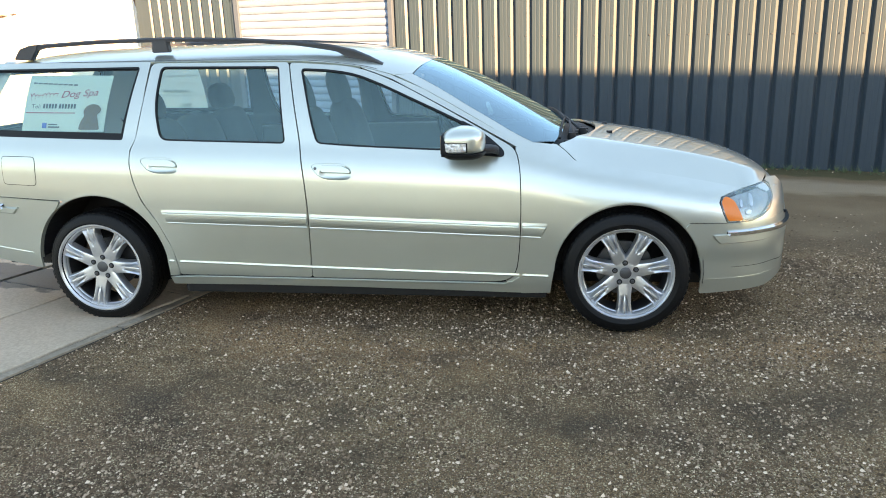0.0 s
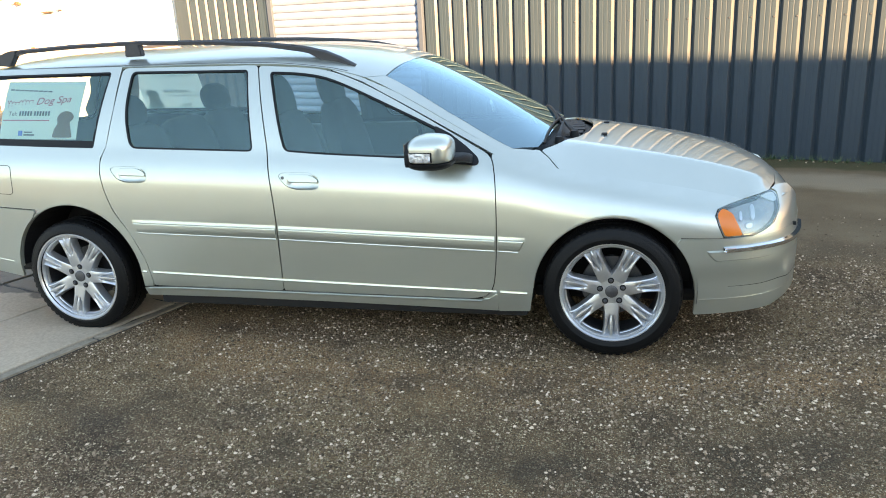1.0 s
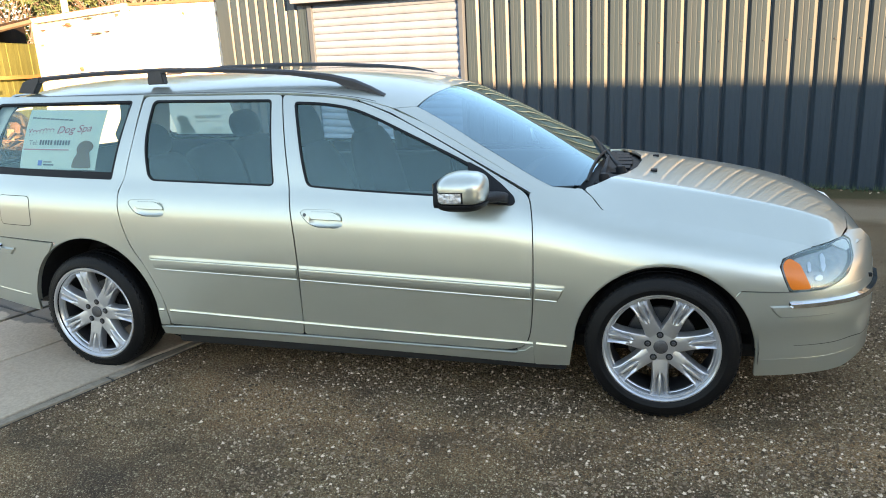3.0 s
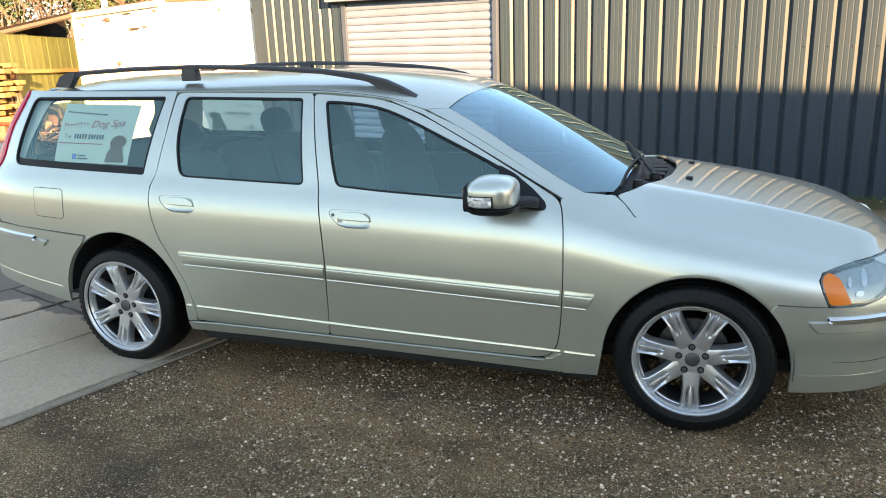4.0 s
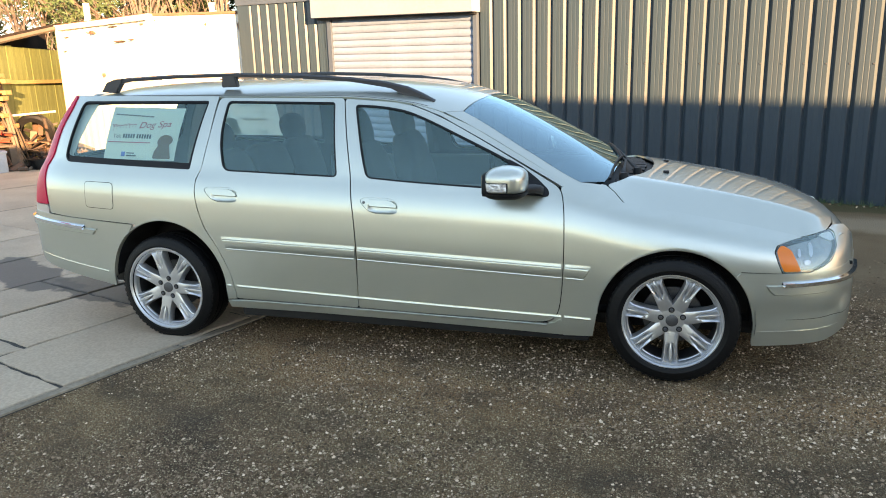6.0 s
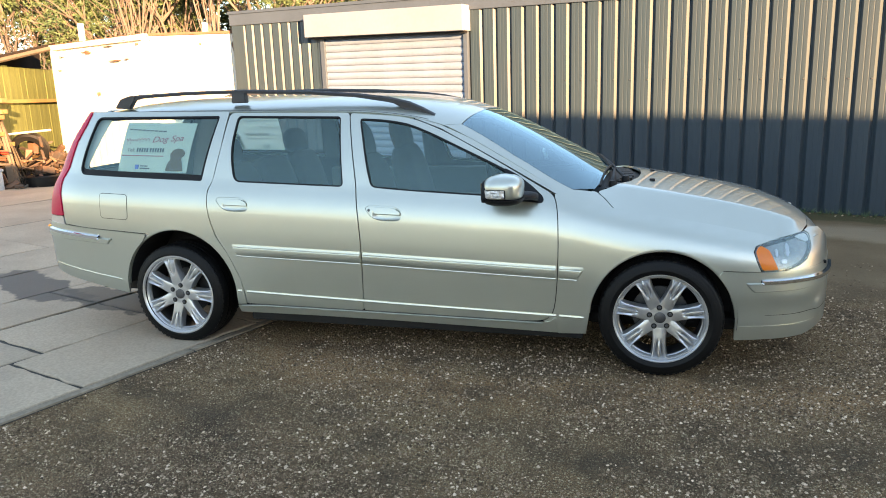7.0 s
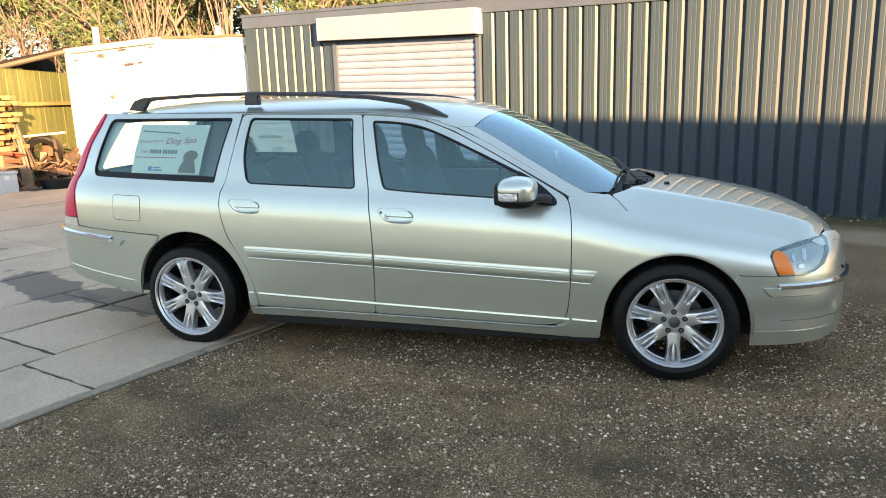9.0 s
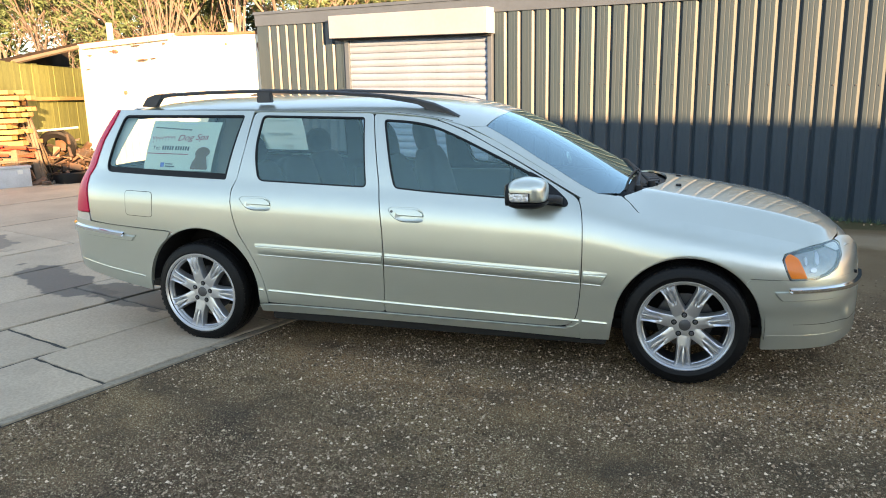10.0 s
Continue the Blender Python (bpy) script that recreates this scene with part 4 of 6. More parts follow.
def inside(poly, px, py):
    c = np.zeros(px.shape, bool)
    n = len(poly)
    for i in range(n):
        (x0, y0), (x1, y1) = poly[i], poly[i - 1]
        cross = ((y0 > py) != (y1 > py)) & (px < (x1 - x0) * (py - y0) / ((y1 - y0) or 1e-9) + x0)
        c ^= cross
    return c


def rounded(poly, radius, steps=4):
    """An outline with its corners rounded off; radius is one number or one a corner."""
    out, n = [], len(poly)
    for i, p in enumerate(poly):
        r = radius[i] if isinstance(radius, (list, tuple)) else radius
        p, a, c = Vector(p), Vector(poly[i - 1]), Vector(poly[(i + 1) % n])
        r0, r1 = min(r, 0.45 * (a - p).length), min(r, 0.45 * (c - p).length)
        if r < 1e-4:
            out.append(tuple(p))
            continue
        s, e = p + (a - p).normalized() * r0, p + (c - p).normalized() * r1
        for k in range(steps + 1):
            t = k / steps
            out.append(tuple(s * (1 - t) ** 2 + p * 2 * t * (1 - t) + e * t * t))
    return out


def dense(poly, step):
    out = []
    for i, p in enumerate(poly):
        q = poly[(i + 1) % len(poly)]
        n = max(1, int(math.hypot(q[0] - p[0], q[1] - p[1]) / step + 0.5))
        out += [(p[0] + (q[0] - p[0]) * k / n, p[1] + (q[1] - p[1]) * k / n) for k in range(n)]
    return out


def on_flank(proud=0.0):
    def f(a, c, side):
        e = 0.002
        y = flank(a, c)
        gx, gz = (flank(a + e, c) - flank(a - e, c)) / (2 * e), (flank(a, c + e) - flank(a, c - e)) / (2 * e)
        nrm = np.stack([-gx, np.ones_like(y), -gz], -1)
        nrm /= np.linalg.norm(nrm, axis=-1, keepdims=True)
        p = np.stack([a, y, c], -1) + nrm * proud
        flip = np.array([1, side, 1])
        return p * flip, nrm * flip
    return f


def on_crown(proud=0.0):
    def f(a, c, side):
        e = 0.002
        z = crown(a, c)
        gx, gy = (crown(a + e, c) - crown(a - e, c)) / (2 * e), (crown(a, c + e) - crown(a, c - e)) / (2 * e)
        nrm = np.stack([-gx, -gy, np.ones_like(z)], -1)
        nrm /= np.linalg.norm(nrm, axis=-1, keepdims=True)
        return np.stack([a, c, z], -1) + nrm * proud, nrm
    return f


def panel(outline, skin, holes=(), step=0.03, thick=0.012, side=-1, flare=0.0):
    """A pressed panel: the part of the skin inside an outline, less its holes, with turned-in edges. Its normals are the skin's own."""
    rings = [dense(outline, step)] + [dense(h, step) for h in holes]
    x0, x1 = min(p[0] for p in rings[0]), max(p[0] for p in rings[0])
    z0, z1 = min(p[1] for p in rings[0]), max(p[1] for p in rings[0])
    gx, gz = np.meshgrid(np.arange(x0 + step / 2, x1, step), np.arange(z0 + step / 2, z1, step))
    gx, gz = gx.ravel(), gz.ravel()
    keep = inside(rings[0], gx, gz)
    for h in rings[1:]:
        keep &= ~inside(h, gx, gz)
    edge = np.array([p for r in rings for p in r])
    for i in range(0, len(edge), 64):
        near = np.hypot(gx[:, None] - edge[None, i:i + 64, 0], gz[:, None] - edge[None, i:i + 64, 1]).min(1)
        keep &= near > step * 0.45
    pts = [Vector(p) for r in rings for p in r] + [Vector((a, c)) for a, c in zip(gx[keep], gz[keep])]
    lines, base = [], 0
    for r in rings:
        lines += [(base + k, base + (k + 1) % len(r)) for k in range(len(r))]
        base += len(r)
    v2, _, faces, _, _, _ = delaunay_2d_cdt(pts, lines, [], 0, 1e-6)
    V = np.array([tuple(v) for v in v2])
    F = [list(f) for f in faces]
    cen = np.array([V[f].mean(0) for f in F])
    ok = inside(rings[0], cen[:, 0], cen[:, 1])
    for h in rings[1:]:
        ok &= ~inside(h, cen[:, 0], cen[:, 1])
    P, NR = skin(V[:, 0], V[:, 1], side)
    F = [f for f, o in zip(F, ok) if o]
    out = []
    for f in F:
        n = np.cross(P[f[1]] - P[f[0]], P[f[2]] - P[f[0]])
        out.append(f if n @ NR[f[0]] > 0 else f[::-1])
    verts, normals = [tuple(p) for p in P], [tuple(n) for n in NR]
    if thick:
        for ring in rings:
            R = np.array(ring)
            rp, rn = skin(R[:, 0], R[:, 1], side)
            base, n = len(verts), len(ring)
            area = sum(ring[k - 1][0] * ring[k][1] - ring[k][0] * ring[k - 1][1] for k in range(n))
            way = (1 if area > 0 else -1) * (1 if ring is rings[0] else -1)
            T = np.roll(R, -1, 0) - np.roll(R, 1, 0)
            O = np.stack([T[:, 1], -T[:, 0]], -1) * way
            O /= np.linalg.norm(O, axis=-1, keepdims=True) + 1e-9
            far, _ = skin(R[:, 0] + 0.001 * O[:, 0], R[:, 1] + 0.001 * O[:, 1], side)
            for k in range(n):
                o = far[k] - rp[k]
                o /= np.linalg.norm(o) + 1e-9
                e = o * thick + rn[k] * flare
                e /= np.linalg.norm(e)
                verts += [tuple(rp[k]), tuple(rp[k] - rn[k] * thick + o * flare)]
                normals += [tuple(e), tuple(e)]
            for k in range(n):
                a, c = base + 2 * k, base + 2 * ((k + 1) % n)
                f = [a, c, c + 1, a + 1]
                p0, p1, p2 = (np.array(verts[i]) for i in (a, c, a + 1))
                out.append(f if np.cross(p1 - p0, p2 - p0) @ np.array(normals[a]) > 0 else f[::-1])
    me = bpy.data.meshes.new("panel")
    me.from_pydata(verts, [], out)
    me.shade_smooth()
    me.normals_split_custom_set_from_vertices(normals)
    return me


def fitted(name, outline, skin, mat, parent, label="", side=-1, **k):
    me = panel(outline, skin, side=side, **k)
    me.materials.append(mat)
    return part(name, me, None, parent, label)


car = thing("estate_car", "pale green-silver metallic estate car parked on the yard", "car")
FLANK, CROWN = on_flank(), on_crown()
GAP = 0.0022
WHEEL_F, WHEEL_R, HUB_Z = 1.3775, -1.3775, 0.3035


def arc(cx, cz, r, a0, a1, n=28, squash=1.0):
    return [(cx + r * math.cos(radians(a0 + (a1 - a0) * k / n)), cz + r * squash * math.sin(radians(a0 + (a1 - a0) * k / n))) for k in range(n + 1)]


def top(x, down=0.0):
    return (x, float(top_z(x)) - down)


def shifted(poly, d):
    """An outline grown by d (shrunk where d is negative)."""
    n, out = len(poly), []
    area = sum(poly[i - 1][0] * poly[i][1] - poly[i][0] * poly[i - 1][1] for i in range(n))
    for i in range(n):
        a, p, c = Vector(poly[i - 1]), Vector(poly[i]), Vector(poly[(i + 1) % n])
        t = ((p - a).normalized() + (c - p).normalized())
        t = t.normalized() if t.length > 1e-6 else (c - p).normalized()
        o = Vector((t.y, -t.x)) * (1 if area > 0 else -1)
        out.append(tuple(p + o * d))
    return out


ARCH_F = arc(WHEEL_F + 0.003, 0.300, 0.346, -18, 198, 40)       # from the bumper over the wheel to the sill
ARCH_R = arc(WHEEL_R + 0.032, 0.325, 0.375, -15, 180, 40)
window_front = rounded([(-0.130, 0.946), (-0.160, 1.035), (-0.203, 1.20), (-0.234, 1.308), (-0.088, 1.299), (0.052, 1.275), (0.194, 1.219), (0.363, 1.141), (0.5, 1.077), (0.6, 1.028), (0.66, 0.990), (0.778, 0.894), (0.485, 0.905), (0.057, 0.930)],
                       [0.03, 0.2, 0.2, 0.025, 0.1, 0.1, 0.1, 0.1, 0.1, 0.1, 0.1, 0.01, 0.1, 0.1], 5)
window_rear = rounded([(-0.960, 0.974), (-1.003, 1.142), (-0.992, 1.338), (-0.347, 1.321), (-0.288, 0.948)], [0.045, 0.2, 0.03, 0.02, 0.03], 5)
window_load = rounded([(-2.062, 1.012), (-2.040, 1.15), (-1.990, 1.350), (-1.108, 1.340), (-1.166, 0.979)], [0.06, 0.1, 0.04, 0.02, 0.012], 5)
back_edge = [(-0.912, 0.30), (-0.935, 0.42), (-0.995, 0.555), (-1.07, 0.67), (-1.103, 0.77), (-1.118, 0.86), (-1.115, 0.93), (-1.09, 0.985), (-1.062, 1.163), (-1.05, 1.354)]
FRAME_TOP = [(0.836, 0.908), (0.443, 1.129), (0.232, 1.239), (0.043, 1.309)]
door_front = rounded([(-0.186 + GAP, 0.272), (0.79, 0.262), (0.853, 0.30), (0.871, 0.45), (0.877, 0.65), (0.873, 0.80), (0.859, 0.872)] + FRAME_TOP + [(-0.294, 1.337),
                      (-0.260, 1.183), (-0.220, 1.0), (-0.207, 0.92), (-0.185, 0.77), (-0.176, 0.6)], [0.015, 0.08, 0.08, 0.1, 0.2, 0.1, 0.04, 0.03, 0.1, 0.1, 0.1, 0.02, 0.3, 0.1, 0.1, 0.1, 0.1])
door_rear = rounded([(-0.915, 0.276), (-0.186 - GAP, 0.272), (-0.182, 0.6), (-0.191, 0.77), (-0.213, 0.92), (-0.226, 1.0), (-0.266, 1.183), (-0.300, 1.339), (-1.045, 1.355)] + back_edge[-2::-1], [0.03, 0.015] + [0.1] * 5 + [0.02, 0.03] + [0.08] * 8 + [0.05])
quarter = ([(-1.536, 0.674), (-2.0, 0.698)] + [(-2.166, 0.712), (-2.174, 0.76), (-2.192, 0.90), (-2.196, 0.983), (-2.158, 1.05), (-2.121, 1.20), (-2.071, 1.30), (-2.046, 1.384)] + [(-1.5, 1.37), (-1.055, 1.362)] + [(x - 2 * GAP, z) for x, z in back_edge[-2::-1]] + [(-0.920, 0.272), (-0.972, 0.268)])
quarter += [p for p in ARCH_R if p[0] < -0.972 and p[0] > -1.53 and p[1] > 0.26]
fender = [(0.877 + GAP, 0.20)] + [(1.018, 0.205)] + ARCH_F[::-1][4:36] + [(1.66, 0.556), (1.832, 0.549), (1.811, 0.597), (1.796, 0.641), (1.809, 0.664), (1.861, 0.674), (1.93, 0.683), top(1.85, -0.0034), top(1.78, -0.0034), top(1.65, -0.0034), top(1.5, -0.0034), top(1.384, -0.0034), top(1.25, -0.0034), top(1.139, -0.0034), top(1.0, -0.0034), top(0.9, -0.001), (0.848, 0.9085)]
fender += [p for p in shifted(door_front, 0.0046) if p[0] > 0.78 and p[1] < 0.90][::-1]
bumper_f = rounded([(1.66, 0.5525)] + [p for p in ARCH_F[::-1] if p[0] > 1.63 and 0.24 < p[1] < 0.54] + [(1.724, 0.206), (2.05, 0.212), (2.24, 0.265), (2.24, 0.45), (2.236, 0.556), (2.11, 0.552), (2.0, 0.549), (1.85, 0.5465)], 0.006, 2)
bumper_r = rounded([(-1.54, 0.670)] + [p for p in ARCH_R if p[0] < -1.545 and p[1] > 0.31] + [(-1.722, 0.30), (-2.2, 0.375), (-2.436, 0.43), (-2.436, 0.60), (-2.425, 0.704), (-2.30, 0.717), (-2.0, 0.6955)], 0.01, 2)
sill = [(-0.958, 0.222), (-0.972, 0.262), (-0.92, 0.2655), (-0.80, 0.2695), (-0.184, 0.2665), (0.78, 0.2565), (0.835, 0.264), (0.862, 0.285), (0.872, 0.285), (0.873, 0.205), (0.5, 0.214), (0, 0.223), (-0.5, 0.226)]
headlamp = rounded([(1.836, 0.553), (1.817, 0.597), (1.802, 0.641), (1.814, 0.660), (1.862, 0.669), (1.934, 0.678), (1.998, 0.687), (2.050, 0.693), (2.080, 0.678), (2.076, 0.640), (2.047, 0.594), (2.008, 0.571), (1.96, 0.556), (1.913, 0.551)], [0.01, 0.03, 0.015] + [0.02] * 11)
amber = rounded([(1.838, 0.556), (1.819, 0.597), (1.805, 0.641), (1.816, 0.657), (1.834, 0.661), (1.868, 0.642), (1.890, 0.60), (1.910, 0.556)], 0.01, 3)

tail_lamp = rounded([(-2.380, 0.762), (-2.362, 0.86), (-2.325, 0.985), (-2.295, 1.08), (-2.240, 1.18), (-2.185, 1.28), (-2.112, 1.378), (-2.052, 1.378), (-2.075, 1.30), (-2.125, 1.20), (-2.162, 1.05), (-2.200, 0.985), (-2.196, 0.90), (-2.178, 0.762)], 0.01, 2)
reverse_lamp = [(-2.395, 0.702), (-2.383, 0.758), (-2.178, 0.758), (-2.170, 0.702)]


def glazed(parent, window, side, glass_name="window_glass"):
    """Black seal and glass in a window opening."""
    fitted("window_seal", shifted(window, 0.0012), on_flank(-0.001), BLACK, parent, "black rubber window seal", side, holes=[shifted(window, -0.0085)], step=0.03, thick=0.012)
    g = fitted(glass_name, shifted(window, -0.006), on_flank(-0.008), GLASS, parent, "lightly tinted window glass", side, step=0.05, thick=0)
    g.visible_shadow = False
    return g


def strip(outline, parent, name, mat, proud, side, label="", step=0.02):
    return fitted(name, shifted(outline, -proud * 0.6), on_flank(proud), mat, parent, label, side, step=step, thick=proud + 0.003, flare=proud * 0.6)


def handle_oval(cx, cz):
    return rounded([(cx - 0.108, cz + 0.022), (cx - 0.090, cz + 0.038), (cx + 0.055, cz + 0.037), (cx + 0.096, cz + 0.016), (cx + 0.101, cz - 0.030), (cx + 0.076, cz - 0.043), (cx - 0.020, cz - 0.041), (cx - 0.066, cz - 0.026)], 0.022, 4)


def on_dish(cx, cz, deep):
    """The flank pressed in to a shallow bowl behind a door handle."""
    def place(a, c, side):
        q = np.clip(1 - np.abs((a - cx - 0.02) / 0.088) ** 3 - np.abs((c - cz + 0.012) / 0.036) ** 3, 0, 1)
        q = q * q * (3 - 2 * q)
        y = flank(a, c) - 0.0025 - deep * q
        return np.stack([a, y, c], -1)

    def f(a, c, side):
        e = 0.0015
        p = place(a, c, side)
        n = np.cross(place(a, c + e, side) - place(a, c - e, side), place(a + e, c, side) - place(a - e, c, side))
        n /= np.linalg.norm(n, axis=-1, keepdims=True)
        flip = np.array([1, side, 1])
        return p * flip, n * flip
    return f


def handle(parent, cx, cz, side, lock=False):
    """Pull handle across a pressed oval bowl."""
    ob = fitted("door_handle", shifted(handle_oval(cx, cz), -0.0012), on_dish(cx, cz, 0.015), PAINT, parent, "body-coloured pull handle", side, step=0.007, thick=0.006)
    grip = rounded([(cx - 0.060, cz + 0.027), (cx + 0.052, cz + 0.026), (cx + 0.092, cz + 0.004), (cx + 0.094, cz - 0.008), (cx - 0.052, cz - 0.003)], [0.012, 0.02, 0.01, 0.006, 0.01], 4)
    fitted("grip", grip, on_flank(0.0045), PAINT, ob, "", side, step=0.012, thick=0.013, flare=0.004)
    if lock:
        fitted("lock", arc(cx - 0.084, cz + 0.014, 0.0075, 0, 342, 12), on_flank(0.0), STEEL, ob, "", side, step=0.01, thick=0.004)


STRIP = ((0.014, 0.0002), (0.006, 0.0010), (0.001, 0.0028), (-0.0005, 0.003), (-0.0015, -0.001), (-0.003, -0.001), (-0.0042, 0.0072), (-0.006, 0.0080), (-0.011, 0.0082), (-0.020, 0.0083),
         (-0.046, 0.0086), (-0.0485, 0.0070), (-0.0505, 0.0070), (-0.054, 0.0086), (-0.057, 0.0076), (-0.059, 0.0), (-0.060, -0.003))
CREASE = ((0.012, 0.0003), (0.007, 0.0014), (0.0025, 0.0036), (0.0, 0.0047), (-0.002, 0.0051), (-0.005, 0.0038), (-0.008, 0.0006), (-0.010, -0.002))

LIP = ((0.0035, -0.003), (0.003, 0.002), (0.0012, 0.0042), (-0.0015, 0.0046), (-0.005, 0.0032), (-0.008, 0.0005))
FINE = [(up * 0.75, out * 0.55) for up, out in CREASE]


def moulding(line, profile, parent, name, side, shrink=0.0, label="", lift=0.0):
    """A pressed strip along the flank: profile gives (up, out) steps from its top line; its ends may run out to nothing."""
    bm = bmesh.new()
    xs = np.linspace(line[0][0], line[-1][0], max(3, int(abs(line[-1][0] - line[0][0]) / 0.03)))
    if shrink:
        xs[-2] = xs[-1] - 0.006 * np.sign(xs[-1] - xs[0])
    ways = sorted(line)
    zs = np.interp(xs, [p[0] for p in ways], [p[1] for p in ways])
    rows = []
    for i, (x, z) in enumerate(zip(xs, zs)):
        last = len(xs) - 1 - i
        k = 0.1 if shrink and last == 0 else 1.0
        slant = shrink * 0.55 * (1 if last == 0 else 0.9 if last == 1 else 0.0)
        row = []
        for up, o in profile:
            p, _ = on_flank(o * k + lift)(np.array([x + slant * min(up, 0)]), np.array([z + up]), side)
            row.append(bm.verts.new(tuple(p[0])))
        rows.append(row)
    for a, c in zip(rows, rows[1:]):
        for k in range(len(profile) - 1):
            bm.faces.new((a[k], a[k + 1], c[k + 1], c[k]))
    for r in (rows[0], rows[-1]):
        p, _ = on_flank(-0.004)(np.array([r[0].co.x]), np.array([r[0].co.z]), side)
        bm.faces.new(r)
    return part(name, bm, PAINT, parent, label, smooth=True)


for side in (-1, 1):
    # doors with windows, handles, rubbing strips
    d = fitted("front_door", door_front, FLANK, PAINT, car, "", side, holes=[window_front, handle_oval(-0.046, 0.816)])
    glazed(d, window_front, side)
    handle(d, -0.046, 0.816, side, lock=True)
    moulding([(-0.172, 0.590), (0.867, 0.549)], STRIP, d, "rubbing_strip", side)
    d2 = fitted("rear_door", door_rear, FLANK, PAINT, car, "", side, holes=[window_rear, handle_oval(-0.955, 0.854)])
    glazed(d2, window_rear, side)
    handle(d2, -0.955, 0.854, side)
    moulding([(-0.188, 0.591), (-0.972, 0.614)], STRIP, d2, "rubbing_strip", side, -1)
    q = fitted("quarter_panel", quarter, FLANK, PAINT, car, "", side, holes=[window_load])
    glazed(q, window_load, side)
    fitted("glass_border", shifted(window_load, -0.009), on_flank(-0.0072), BLACK, q, "black printed border of the glass", side, holes=[[(x, z + (0.020 if z < 1.06 else 0.0)) for x, z in shifted(window_load, -0.015)]], step=0.03, thick=0)
    if side < 0:
        fitted("fuel_flap", rounded([(-1.864, 0.762), (-1.864, 0.906), (-1.664, 0.900), (-1.668, 0.754)], 0.022, 4), on_flank(0.0015), PAINT, q, "", side, step=0.02, thick=0.006)
        fitted("flap_gap", rounded([(-1.867, 0.759), (-1.867, 0.909), (-1.661, 0.903), (-1.665, 0.751)], 0.025, 4), on_flank(0.0008), SHADOW, q, "", side, step=0.03, thick=0)
    f = fitted("front_fender", fender, FLANK, PAINT, car, "", side)
    moulding([(0.8855, 0.5488), (1.004, 0.5445)], STRIP, f, "rubbing_strip", side, 1)
    fitted("front_bumper", bumper_f, on_flank(0.006), PAINT, car, "", side, step=0.02)
    fitted("rear_bumper", bumper_r, on_flank(0.010), PAINT, car, "", side, step=0.025)
    fitted("sill", sill, on_flank(0.004), PAINT, car, "", side)
    fitted("nose_panel", [(1.95, 0.5475), (2.010, 0.566), (2.051, 0.590), (2.081, 0.638), (2.085, 0.680), (2.060, 0.697), (2.10, 0.700), (2.15, 0.692), (2.19, 0.652), (2.23, 0.585), (2.238, 0.547)], on_flank(0.004), PAINT, car, "", side, step=0.015)

# bonnet, windscreen, roof
bonnet = [(1.142, -0.7365), (1.384, -0.7245), (1.65, -0.702), (1.9, -0.672), (1.94, -0.664), (1.997, -0.622), (2.05, -0.547), (2.092, -0.43), (2.12, -0.25), (2.13, 0.0)]
bonnet += [(x, -y) for x, y in bonnet[-2::-1]]
COWL_EDGE = [(1.092, 0.664), (1.050, 0.628), (1.135, 0.505), (1.21, 0.365), (1.25, 0.2), (1.262, 0.0)]
bonnet += COWL_EDGE + [(x, -y) for x, y in COWL_EDGE[-2::-1]]
fitted("bonnet", rounded(bonnet, 0.02, 2), on_crown(0.0008), PAINT, car, step=0.03, thick=0.012)
cap_edge = [(2.005, -0.624), (2.056, -0.549), (2.098, -0.433), (2.126, -0.25), (2.136, 0.0)]
cap_edge += [(x, -y) for x, y in cap_edge[-2::-1]]
cap_edge += [(2.06, 0.605), (2.12, 0.52), (2.19, 0.38), (2.228, 0.2), (2.238, 0.0), (2.228, -0.2), (2.19, -0.38), (2.12, -0.52), (2.06, -0.605)]
fitted("nose_cap", cap_edge, on_crown(-0.003), PAINT, car, step=0.025, thick=0.006)
roof = [(-2.03, -0.605), (-1.6, -0.652), (-1.0, -0.660), (0.05, -0.662), (0.24, -0.668), (0.32, -0.60), (0.36, -0.3), (0.365, 0.0)]
roof += [(x, -y) for x, y in roof[-2::-1]] + [(-2.10, 0.0)]
fitted("roof", roof, CROWN, PAINT, car, step=0.04)
screen = [(0.326, -0.598), (0.62, -0.655), (0.93, -0.690), (1.035, -0.61), (1.072, -0.45), (1.092, -0.2), (1.098, 0.0)]
screen += [(x, -y) for x, y in screen[-2::-1]] + [(0.362, 0.3), (0.37, 0.0), (0.362, -0.3)]
g = fitted("windscreen", screen, on_crown(0.0), SCREEN, car, "blue-tinted windscreen", step=0.04, thick=0)
g.visible_shadow = False
